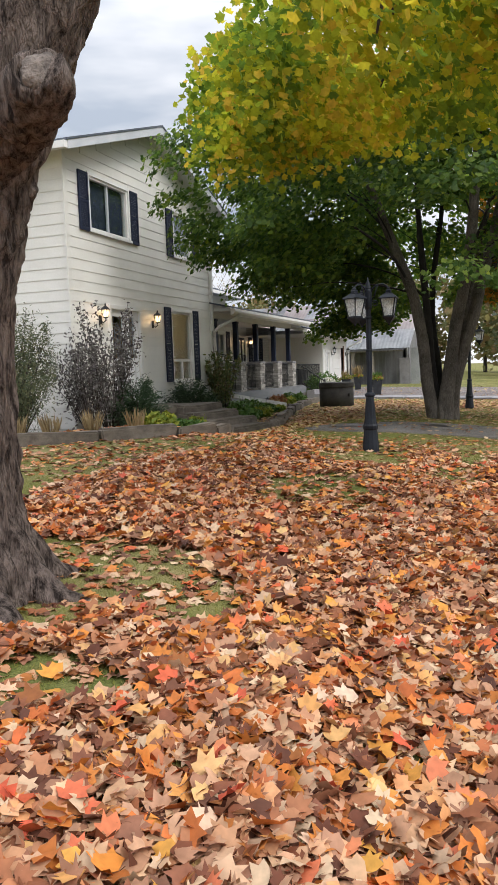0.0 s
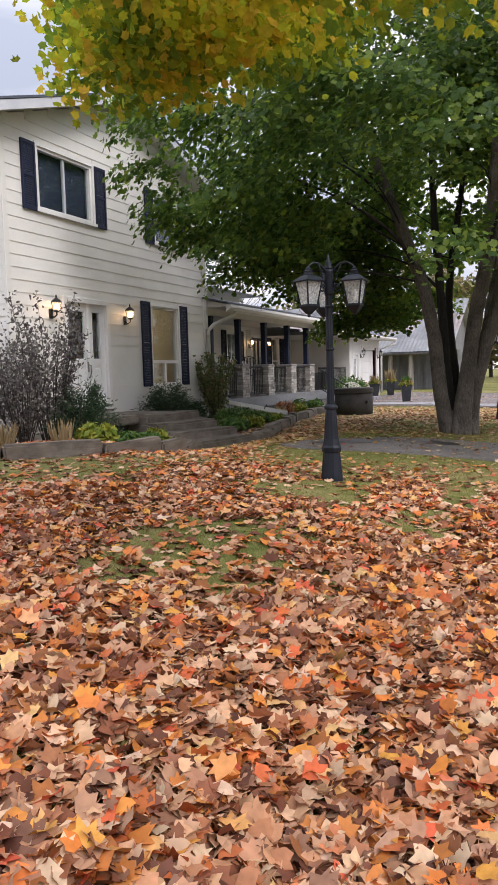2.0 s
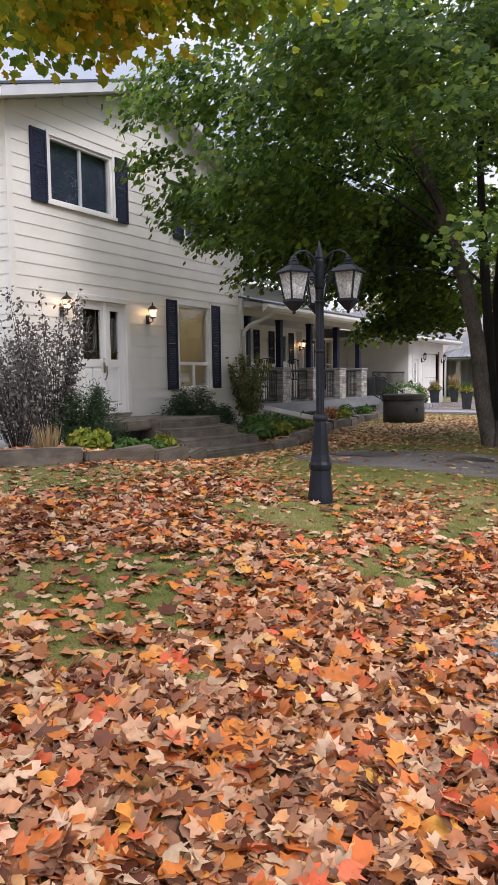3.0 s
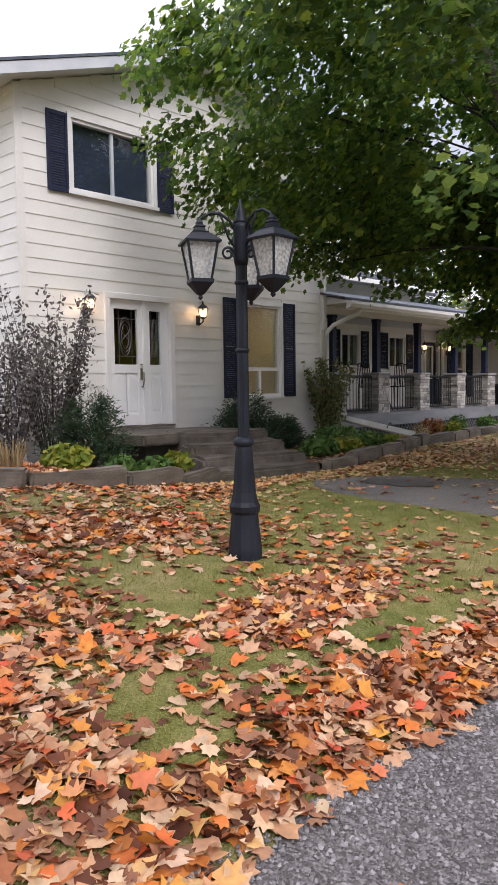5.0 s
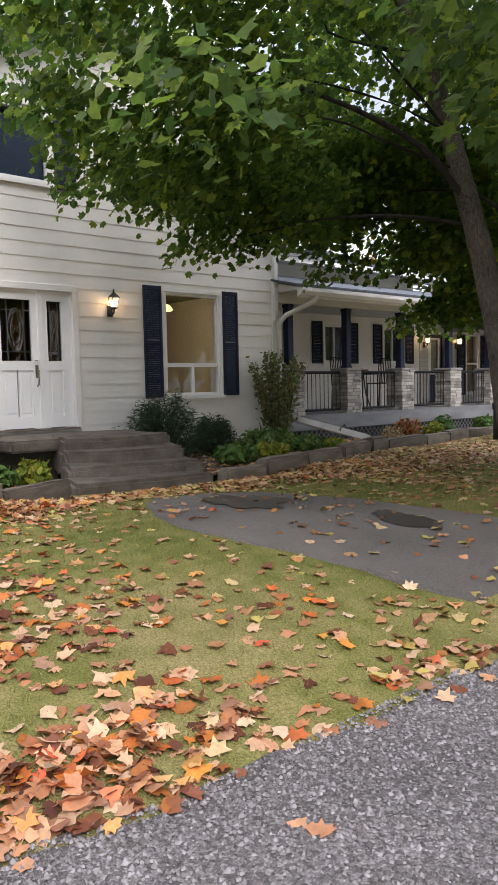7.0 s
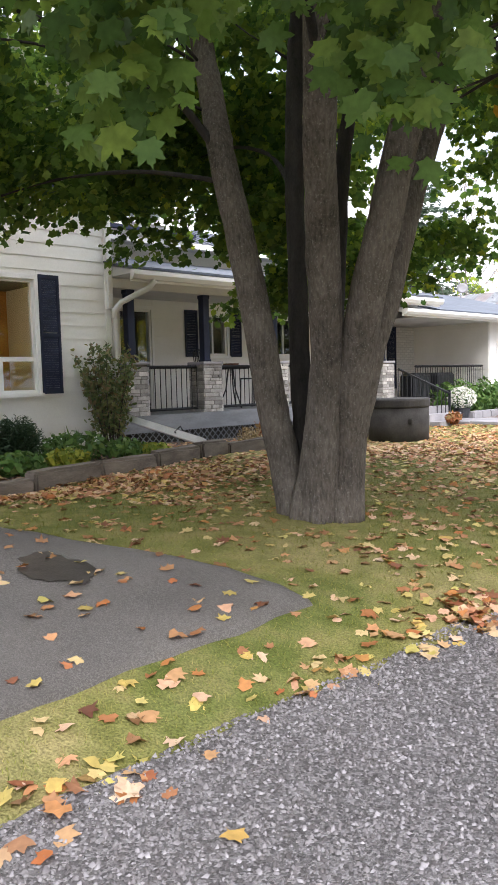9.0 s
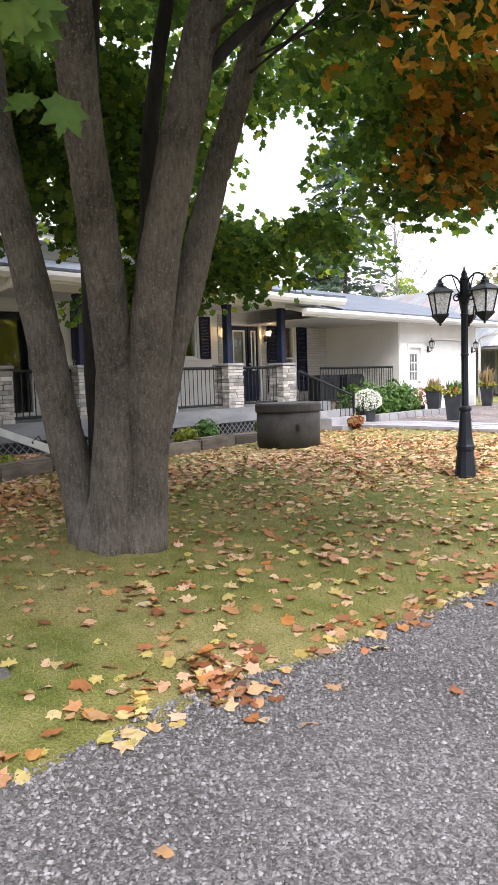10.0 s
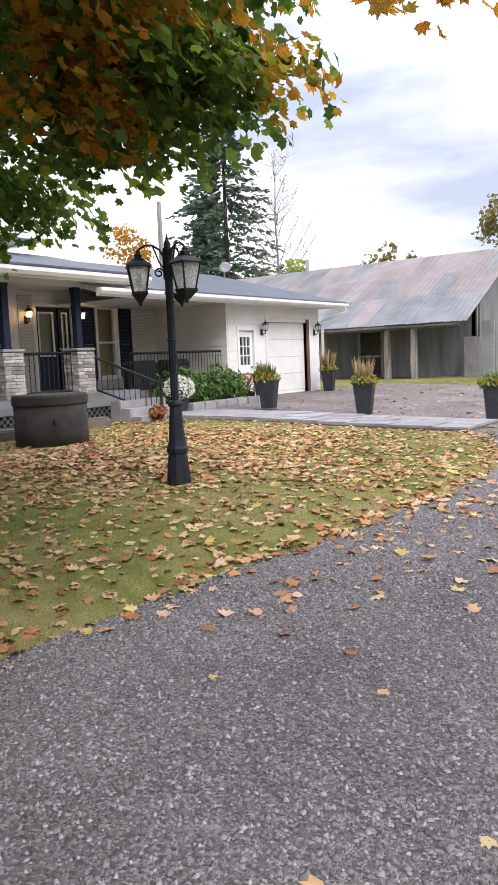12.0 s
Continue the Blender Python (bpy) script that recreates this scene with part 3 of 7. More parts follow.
def stone_mesh(name, pos, size, material, label, category, parent=None):
    """Many small crushed stones as one mesh: uneven octahedra."""
    n = len(pos)
    base = np.array(((1, 0, 0), (0, 1, 0), (-1, 0, 0), (0, -1, 0), (0.3, 0.15, 1.0), (0, 0, -0.4)))
    tri = np.array(((0, 1, 4), (1, 2, 4), (2, 3, 4), (3, 0, 4)))
    a = RNG.uniform(0, 6.28, n)
    s = base[None] * size[:, None, None] * RNG.uniform(0.6, 1.3, (n, 6, 1)) * RNG.uniform(0.6, 1.2, (n, 1, 3))
    co = np.empty_like(s)
    co[:, :, 0] = s[:, :, 0] * np.cos(a)[:, None] - s[:, :, 1] * np.sin(a)[:, None]
    co[:, :, 1] = s[:, :, 0] * np.sin(a)[:, None] + s[:, :, 1] * np.cos(a)[:, None]
    co[:, :, 2] = s[:, :, 2]
    co += pos[:, None]
    me = bpy.data.meshes.new(name)
    me.vertices.add(n * 6)
    me.vertices.foreach_set("co", co.astype(np.float32).ravel())
    idx = (tri[None] + 6 * np.arange(n)[:, None, None]).astype(np.int32).ravel()
    me.loops.add(len(idx))
    me.loops.foreach_set("vertex_index", idx)
    me.polygons.add(len(idx) // 3)
    me.polygons.foreach_set("loop_start", np.arange(0, len(idx), 3, dtype=np.int32))
    me.update(calc_edges=True)
    me.materials.append(material)
    ob = new(name, me)
    ob.parent = parent
    return tagged(ob, label, category, kind="stuff")


def sm(x, a, b):
    t = np.clip((x - a) / (b - a), 0, 1)
    return t * t * (3 - 2 * t)


EDGE_Y = (-40.0, 4.0, 9.0, 11.2, 13.0, 16.5, 19.0, 20.7, 22.8, 24.9, 26.4, 27.6, 28.6, 29.4)
BANK_X = (-0.6, -0.12, 0.02, 0.05, 0.24, 0.38, 0.62, 0.78, 0.93, 1.0, 0.8, 0.35, -0.5, -2.0)
RIM_Y = (-40.0, 3.4, 4.2, 8.7, 9.6, 11.0, 11.6, 13.2, 14.0, 15.0, 16.0, 16.6, 17.4, 18.4, 19.2, 20.0, 21.0, 22.2, 23.2, 24.4, 26.1, 27.6, 28.6, 29.4)
RIM_X = (-0.6, -0.2, -0.14, -0.08, -0.06, -0.04, 0.06, 0.09, 0.2, 0.19, 0.24, 0.21, 0.36, 0.46, 0.5, 0.53, 0.58, 0.72, 0.77, 0.84, 0.73, 0.3, -0.5, -2.0)


def edge(y):
    """Where the lawn meets the gravel drive."""
    return np.interp(y, RIM_Y, RIM_X)


def bank(y):
    """Where the lawn begins to rise from the drive."""
    return np.interp(y, EDGE_Y, BANK_X)


def gz(x, y):
    """The height of the ground."""
    x, y = np.asarray(x, float), np.asarray(y, float)
    d = np.clip(bank(np.minimum(y, 27)) - x, 0, 11)
    slope = 0.085 - 0.043 * sm(y, 16.0, 20.0) - 0.012 * sm(y, 20.0, 23.0) - 0.035 * sm(-y, -8, 0)
    reach = 4.5 + 4.5 * sm(y, 28, 33)
    hollow = 0.10 * sm(d, 4.6, 5.7) * sm(y, 12.8, 14.0) * (1 - sm(y, 16.5, 18.0))
    return -hollow - 0.15 * sm(d, 2.4, 4.6) * sm(y, 11.0, 13.2) * (1 - sm(y, 17.0, 20.0)) - 0.055 * sm(y, 0, 9) + 0.10 * sm(d, 0, 0.8) + slope * np.minimum(d, reach) + 0.02 * np.sin(x * 0.9 + 1) * np.sin(y * 0.7) * sm(d, 0, 2)


# ---- ground, drive, path ----
def ground_sheet():
    xs = np.unique(np.concatenate((np.linspace(-400, -30, 12), np.linspace(-30, -9, 22), np.linspace(-9, 5, 71), np.linspace(5, 30, 14), np.linspace(30, 400, 12))))
    ys = np.unique(np.concatenate((np.linspace(-300, -10, 10), np.linspace(-10, -2, 9), np.linspace(-2, 32, 137), np.linspace(32, 60, 20), np.linspace(60, 600, 14))))
    X, Y = np.meshgrid(xs, ys)
    Z = gz(X, Y)
    verts = np.stack((X, Y, Z), -1).reshape(-1, 3)
    w = len(xs)
    faces = [(j * w + i, j * w + i + 1, (j + 1) * w + i + 1, (j + 1) * w + i) for j in range(len(ys) - 1) for i in range(w - 1)]
    me = bpy.data.meshes.new("ground")
    me.from_pydata(verts.tolist(), [], faces)
    me.materials.append(M_LAWN)
    for p in me.polygons:
        p.use_smooth = True
    return tagged(new("ground", me), "short autumn lawn with green and straw patches", "lawn", kind="structure")


def strip(name, rows, cols, material, label, category, lift):
    """A sheet laid on the ground. rows: (y, x0, x1)."""
    verts, faces = [], []
    for y, a, b in rows:
        for i in range(cols):
            f = (i / (cols - 1)) ** 1.5
            x = a + (b - a) * f
            verts.append((x, y, float(gz(x, y)) + lift * (1 if 0 < i < cols - 1 else -0.6)))
    for j in range(len(rows) - 1):
        for i in range(cols - 1):
            faces.append((j * cols + i, j * cols + i + 1, (j + 1) * cols + i + 1, (j + 1) * cols + i))
    me = bpy.data.meshes.new(name)
    me.from_pydata(verts, [], faces)
    me.materials.append(material)
    for p in me.polygons:
        p.use_smooth = True
    return tagged(new(name, me), label, category, kind="structure")


ground_sheet()
rough_edge = [(y, float(edge(y)) + 0.10 * noise.noise(Vector((y * 1.3, 0, 0))) + 0.05 * noise.noise(Vector((y * 5, 3, 0)))) for y in np.arange(-8, 29.3, 0.12)]
strip("driveway", [(y, a, 7.5) for y, a in rough_edge], 40, M_GRAVEL, "grey crushed gravel driveway beside the lawn", "driveway", 0.012)
strip("yard", [(y, -8.5 + 0.1 * noise.noise(Vector((y, 7, 0))), 9.0) for y in np.arange(29.5, 41.6, 0.5)], 40, M_YARD, "brownish gravel yard in front of the garage", "yard", 0.016)


def inside(poly, x, y):
    x, y = np.asarray(x), np.asarray(y)
    r = np.zeros(x.shape, bool)
    for (x0, y0), (x1, y1) in zip(poly, poly[1:] + poly[:1]):
        r ^= ((y0 > y) != (y1 > y)) & (x < (x1 - x0) * (y - y0) / (y1 - y0 + 1e-12) + x0)
    return r


# the asphalt path from the steps to the drive, with its ragged outline
PATH = [(-4.15, 14.3), (-4.0, 14.85), (-3.75, 15.28), (-3.3, 15.42), (-2.8, 15.48), (-2.2, 15.63), (-1.6, 15.93), (-1.05, 16.14), (-0.65, 16.17), (-0.36, 16.1), (-0.33, 15.75), (-0.33, 15.2), (-0.32, 14.7), (-0.3, 14.25), (-0.31, 14.05), (-0.45, 13.97), (-0.7, 13.9), (-1.1, 13.9), (-1.6, 13.83), (-2.1, 13.66), (-2.8, 13.6), (-3.5, 13.83), (-3.95, 14.05)]


def path_slab():
    bm = bmesh.new()
    pts = []
    for (x0, y0), (x1, y1) in zip(PATH, PATH[1:] + PATH[:1]):
        for i in range(4):
            f = i / 4
            x, y = x0 + (x1 - x0) * f, y0 + (y1 - y0) * f
            q = Vector((x * 3, y * 3, 0))
            pts.append((x + 0.04 * noise.noise(q), y + 0.04 * noise.noise(q + Vector((9, 9, 9)))))
    cx, cy = -2.3, 14.8
    rings = []
    for k, dz in ((1.0, -0.02), (0.985, 0.028), (0.93, 0.034), (0.85, 0.034), (0.75, 0.034), (0.65, 0.034), (0.55, 0.034), (0.45, 0.034), (0.35, 0.034), (0.25, 0.034), (0.12, 0.034)):
        rings.append([bm.verts.new((cx + (x - cx) * k, cy + (y - cy) * k, float(gz(cx + (x - cx) * k, cy + (y - cy) * k)) + dz)) for x, y in pts])
    for a, b in zip(rings, rings[1:]):
        for i in range(len(pts)):
            bm.faces.new((a[i], a[(i + 1) % len(pts)], b[(i + 1) % len(pts)], b[i]))
    bm.faces.new(rings[-1])
    return tagged(part("path", bm, M_PATH, smooth=True), "worn dark asphalt garden path", "path", kind="structure")


path_slab()


def patio():
    th = thing("patio", "pale grey paving slabs between lawn and yard", "patio", kind="structure")
    bm = B(-8.0, -0.6, 28.75, 30.25, -0.1, 0.06)
    for v in bm.verts:
        v.co.z += float(gz(v.co.x, 28.8)) - 0.02
    part("bedding", bm, M_CONC, th)
    data = {}
    for j in range(3):
        x = -8.0
        while x < -0.7:
            w = random.choice((0.4, 0.6, 0.8))
            bm = bmesh.new()
            x1 = min(x + w, -0.6)
            z = float(gz((x + x1) / 2, 28.8)) + 0.04 + random.uniform(-0.004, 0.004)
            box(bm, x + 0.006, x1 - 0.006, 28.75 + j * 0.5 + 0.006, 29.25 + j * 0.5 - 0.006, z - 0.04, z + 0.035, bevel=0.006)
            part("slab", bm, M_PAVER, th)
            x = x1
    return th


patio()

def damp_patch(cx, cy, rx, ry):
    """A wet hollow in the worn path."""
    bm = bmesh.new()
    rings = []
    for f in (1.0, 0.75, 0.5, 0.25, 0.08):
        ring = []
        for i in range(40):
            a = i * math.pi / 20
            k = f * (1 + 0.55 * noise.noise(Vector((math.cos(a) * 1.6, math.sin(a) * 1.6, cx))) + 0.2 * noise.noise(Vector((math.cos(a) * 6, math.sin(a) * 6, cy))))
            x, y = cx + rx * k * math.cos(a), cy + ry * k * math.sin(a)
            ring.append(bm.verts.new((x, y, float(gz(x, y)) + 0.044)))
        rings.append(ring)
    for p, q in zip(rings, rings[1:]):
        for i in range(40):
            bm.faces.new((p[i], p[(i + 1) % 40], q[(i + 1) % 40], q[i]))
    bm.faces.new(rings[-1])
    return tagged(part("damp_patch", bm, M_DAMP, smooth=True), "dark damp patch on the worn path", "puddle", kind="structure")


damp_patch(-1.66, 15.22, 0.36, 0.2)
damp_patch(-3.2, 14.66, 0.55, 0.3)


# ---- the house ----
class Face:
    """A wall plane: u along it, z up, n out of it. Turns (u, n, z) into the world."""
    def __init__(self, kind, at):
        self.kind, self.at = kind, at

    def p(self, u, n, z):
        return {"+x": (self.at + n, u, z), "-y": (u, self.at - n, z), "+y": (u, self.at + n, z)}[self.kind]

    def box(self, bm, u0, u1, n0, n1, z0, z1, bevel=0.0):
        a, b = self.p(u0, n0, z0), self.p(u1, n1, z1)
        lo, hi = [min(i, j) for i, j in zip(a, b)], [max(i, j) for i, j in zip(a, b)]
        return box(bm, lo[0], hi[0], lo[1], hi[1], lo[2], hi[2], bevel)

    def B(self, *a, bevel=0.0):
        return self.box(bmesh.new(), *a, bevel=bevel)


def core_wall(face, u0, u1, z0, z1, openings, thick, material, parent, name="wall", label=""):
    """A thick wall with real openings (u0, u1, z0, z1) through it."""
    bm = bmesh.new()
    us = sorted({u0, u1, *[o[0] for o in openings], *[o[1] for o in openings]})
    zs = sorted({z0, z1, *[o[2] for o in openings], *[o[3] for o in openings]})
    for a, b in zip(us, us[1:]):
        run = None
        for c, d in zip(zs, zs[1:]):
            hole = any(o[0] < (a + b) / 2 < o[1] and o[2] < (c + d) / 2 < o[3] for o in openings)
            if hole:
                if run:
                    face.box(bm, a, b, -thick, 0, *run)
                run = None
            else:
                run = (run[0], d) if run else (c, d)
        if run:
            face.box(bm, a, b, -thick, 0, *run)
    return part(name, bm, material, parent, label)


def lap_siding(face, u0, u1, z0, z1, openings, wall, rise=0.215, top=None, material=None):
    """Horizontal boards, each a wedge, cut at the openings; top(u) clips them under a gable."""
    z = z0
    while z < z1 - 0.02:
        h = min(rise, z1 - z)
        a, b = u0, u1
        if top:
            us = [u for u in np.linspace(u0, u1, 400) if top(u) > z + h * 0.6]
            if not us:
                break
            a, b = us[0], us[-1]
        spans = [(a, b)]
        for o in openings:
            if o[2] < z + h * 0.5 < o[3]:
                spans = [s for c, d in spans for s in ((c, min(d, o[0])), (max(c, o[1]), d)) if s[1] - s[0] > 0.03]
        for c, d in spans:
            bm = bmesh.new()
            e0, e1 = (0.0, 0.0)
            prof = ((c, 0.0, z), (d, 0.0, z), (d, 0.017, z), (c, 0.017, z), (c + e0, 0.0, z + h), (d - e1, 0.0, z + h), (d - e1, 0.006, z + h), (c + e0, 0.006, z + h))
            vs = [bm.verts.new(face.p(*q)) for q in prof]
            for q in ((0, 1, 2, 3), (7, 6, 5, 4), (3, 2, 6, 7), (0, 4, 5, 1), (1, 5, 6, 2), (0, 3, 7, 4)):
                bm.faces.new([vs[i] for i in q])
            bmesh.ops.recalc_face_normals(bm, faces=bm.faces)
            part("siding_board", bm, material or M_SIDING, wall)
        z += rise


def window(face, u0, u1, z0, z1, parent, style, name="window", blind=False):
    """A trimmed window in an opening. style: 'slider', 'picture', 'sash', 'plain'."""
    w = part(name, face.B(u0 - 0.06, u1 + 0.06, 0.0, 0.045, z1, z1 + 0.075), M_TRIM, parent, "white trimmed window with dark glass")
    part("casing", face.B(u0 - 0.06, u0, 0.0, 0.045, z0 - 0.06, z1), M_TRIM, w)
    part("casing", face.B(u1, u1 + 0.06, 0.0, 0.045, z0 - 0.06, z1), M_TRIM, w)
    part("sill", face.B(u0 - 0.08, u1 + 0.08, 0.0, 0.07, z0 - 0.06, z0 - 0.004), M_TRIM, w)
    f = 0.05
    bm = bmesh.new()
    face.box(bm, u0, u0 + f, -0.08, 0.012, z0, z1)
    face.box(bm, u1 - f, u1, -0.08, 0.012, z0, z1)
    face.box(bm, u0 + f, u1 - f, -0.08, 0.012, z0, z0 + f)
    face.box(bm, u0 + f, u1 - f, -0.08, 0.012, z1 - f, z1)
    part("window_frame", bm, M_TRIM, w)
    panes = [(u0 + f, u1 - f, z0 + f, z1 - f)]
    if style == "slider":
        m = (u0 + u1) / 2
        part("mullion", face.B(m - 0.025, m + 0.025, -0.07, -0.02, z0 + f, z1 - f), M_FASCIA, w, "grey meeting stile")
        panes = [(u0 + f, m - 0.025, z0 + f, z1 - f), (m + 0.025, u1 - f, z0 + f, z1 - f)]
    if style == "picture":
        t, m = z0 + (z1 - z0) * 0.3, (u0 + u1) / 2
        part("transom", face.B(u0 + f, u1 - f, -0.07, 0.0, t - 0.035, t + 0.035), M_TRIM, w)
        part("mullion", face.B(m - 0.03, m + 0.03, -0.07, 0.0, z0 + f, t - 0.035), M_TRIM, w)
        panes = [(u0 + f, u1 - f, t + 0.035, z1 - f), (u0 + f, m - 0.03, z0 + f, t - 0.035), (m + 0.03, u1 - f, z0 + f, t - 0.035)]
    if style == "sash":
        t = (z0 + z1) / 2
        part("rail", face.B(u0 + f, u1 - f, -0.07, 0.0, t - 0.025, t + 0.025), M_TRIM, w)
        panes = [(u0 + f, u1 - f, t + 0.025, z1 - f), (u0 + f, u1 - f, z0 + f, t - 0.025)]
    if blind:
        part("blind", face.B(u0 + f, u1 - f, -0.13, -0.118, z0 + f, z1 - f), M_BLIND, w, "drawn dark blue blind")
    for p in panes:
        g = part("pane", face.B(p[0], p[1], -0.045, -0.039, p[2], p[3]), M_GLASS, w)
        g.visible_shadow = False
    return w


def shutter(face, u0, u1, z0, z1, parent):
    s = part("shutter", face.B(u0, u0 + 0.045, 0.026, 0.06, z0, z1), M_NAVY, parent, "dark navy louvred shutter")
    bm = bmesh.new()
    face.box(bm, u1 - 0.045, u1, 0.026, 0.06, z0, z1)
    m = z0 + (z1 - z0) * 0.48
    for a in (z0, m, z1 - 0.06):
        face.box(bm, u0 + 0.045, u1 - 0.045, 0.026, 0.06, a, a + 0.06)
    part("shutter_frame", bm, M_NAVY, s)
    bm = bmesh.new()
    z = z0 + 0.06
    while z < z1 - 0.08:
        if not m - 0.03 < z < m + 0.06:
            a = [face.p(u0 + 0.045, 0.044, z + 0.035), face.p(u1 - 0.045, 0.044, z + 0.035), face.p(u1 - 0.045, 0.054, z), face.p(u0 + 0.045, 0.054, z), face.p(u1 - 0.045, 0.042, z), face.p(u0 + 0.045, 0.042, z)]
            v = [bm.verts.new(q) for q in a]
            bm.faces.new((v[0], v[1], v[2], v[3]))
            bm.faces.new((v[3], v[2], v[4], v[5]))
        z += 0.037
    part("louvres", bm, M_NAVY, s)
    return s


def sconce(face, u, z, lit=True, size=1.0):
    """A wall lantern on a scrolled arm."""
    x, y, _ = face.p(u, 0, z)
    nx, ny = {"+x": (1, 0), "-y": (0, -1), "+y": (0, 1)}[face.kind]
    th = thing("wall_lantern", "black wall lantern with a lit warm bulb", "wall lamp", "wall lanterns")
    part("backplate", face.B(u - 0.05, u + 0.05, 0.027, 0.045, z - 0.20, z - 0.02, bevel=0.008), M_BLACK, th)
    d = 0.17
    part("arm", tube(bmesh.new(), [face.p(u, 0.04, z - 0.12), face.p(u, 0.10, z - 0.18), face.p(u, d, z - 0.14), face.p(u, d, z - 0.08)], 0.013, 8), M_BLACK, th, smooth=True)
    cx, cy, _ = face.p(u, d, z)
    part("tray", lathe(bmesh.new(), [(0.03, z - 0.09), (0.065, z - 0.07), (0.06, z - 0.06)], cx, cy, 8), M_BLACK, th)
    part("lantern_glass", lathe(bmesh.new(), [(0.055, z - 0.06), (0.085, z + 0.09)], cx, cy, 8), M_LAMPGLASS, th).visible_shadow = False
    bm = bmesh.new()
    for i in range(4):
        a = math.pi / 4 + i * math.pi / 2
        tube(bm, [(cx + 0.058 * math.cos(a), cy + 0.058 * math.sin(a), z - 0.06), (cx + 0.088 * math.cos(a), cy + 0.088 * math.sin(a), z + 0.09)], 0.006, 5)
    part("bars", bm, M_BLACK, th)
    part("cap", lathe(bmesh.new(), [(0.105, z + 0.09), (0.075, z + 0.13), (0.03, z + 0.165), (0.012, z + 0.18), (0.018, z + 0.2), (0.004, z + 0.235)], cx, cy, 8), M_BLACK, th)
    if lit:
        part("bulb", lathe(bmesh.new(), [(0.012, z - 0.055), (0.026, z - 0.01), (0.028, z + 0.03), (0.006, z + 0.065)], cx, cy, 10), M_BULB, th, smooth=True)
        lamp = new("sconce_light", bpy.data.lights.new("sconce_light", "POINT"))
        lamp.data.energy, lamp.data.color, lamp.data.shadow_soft_size = 3.0, (1.0, 0.6, 0.28), 0.04
        lamp.location = (cx + 0.02 * nx, cy + 0.02 * ny, z + 0.02)
        lamp.parent = th
    return th


FRONT = Face("+x", -8.57)
END = Face("-y", 12.95)
HX, HY0, HY1, RIDGE = -8.57, 12.95, 20.10, 16.5
BACK = -17.5


def gable(y):
    """The underside of the main roof over the front wall."""
    return 5.92 + 0.335 * (RIDGE - 12.95) - 0.335 * abs(y - RIDGE)


house = thing("house", "two-storey white clapboard house with navy shutters", "house")
W_UP1, W_UP2, W_LOW, D_FRONT = (13.86, 15.48, 4.53, 5.63), (17.80, 18.80, 4.50, 5.60), (17.50, 18.70, 1.27, 3.06), (14.50, 15.76, 0.83, 2.93)
wall = core_wall(FRONT, HY0, HY1, 0.1, 6.0, [W_UP1, W_UP2, W_LOW, D_FRONT], 0.18, M_SIDING, house, "wall", "white lap-sided front wall")
bm = bmesh.new()
prism(bm, [(HY0, 6.0), (HY1, 6.0), (HY1, gable(HY1)), (RIDGE, gable(RIDGE)), (HY0, gable(HY0))], "x", HX - 0.18, HX)
part("gable_wall", bm, M_SIDING, house)
cuts = [(o[0] - 0.06, o[1] + 0.06, o[2] - 0.06, o[3] + 0.075) for o in (W_UP1, W_UP2, W_LOW)] + [(14.40, 15.86, 0.7, 3.03)]
lap_siding(FRONT, HY0 + 0.09, HY1 - 0.09, 0.42, 7.4, cuts, wall, top=gable)
part("corner_board", B(HX - 0.02, HX + 0.035, HY0 - 0.035, HY0 + 0.09, 0.3, gable(HY0)), M_SIDING, house)
part("corner_board", B(HX - 0.02, HX + 0.035, HY1 - 0.09, HY1 + 0.02, 0.3, gable(HY1) - 0.02), M_SIDING, house)
end_wall = core_wall(END, BACK, HX - 0.18, 0.1, 5.95, [], 0.0 - 0.0 + 0.18, M_SIDING, house, "wall", "white lap-sided end wall")
lap_siding(END, BACK, HX - 0.02, 0.42, 5.9, [], end_wall)
core_wall(Face("+y", HY1), BACK, HX - 0.18, 0.1, 5.95, [], 0.18, M_SIDING, house)
part("wall", B(BACK - 0.18, BACK, HY0, HY1, 0.1, 5.95), M_SIDING, house)
part("foundation", B(BACK, HX - 0.01, HY0 + 0.01, HY1 - 0.01, -0.1, 0.42), M_CONC, house)
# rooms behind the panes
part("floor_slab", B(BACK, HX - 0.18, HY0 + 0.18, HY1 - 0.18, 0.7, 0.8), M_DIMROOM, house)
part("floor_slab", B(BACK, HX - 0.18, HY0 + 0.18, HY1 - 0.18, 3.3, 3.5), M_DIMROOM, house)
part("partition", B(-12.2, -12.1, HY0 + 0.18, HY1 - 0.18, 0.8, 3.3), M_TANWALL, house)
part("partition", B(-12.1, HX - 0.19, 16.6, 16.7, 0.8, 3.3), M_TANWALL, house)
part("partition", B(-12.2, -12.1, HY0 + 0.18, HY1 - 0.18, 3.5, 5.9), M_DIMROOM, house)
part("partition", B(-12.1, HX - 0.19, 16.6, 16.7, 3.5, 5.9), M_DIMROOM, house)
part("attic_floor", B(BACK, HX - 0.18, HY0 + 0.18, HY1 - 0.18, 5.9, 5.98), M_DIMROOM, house)
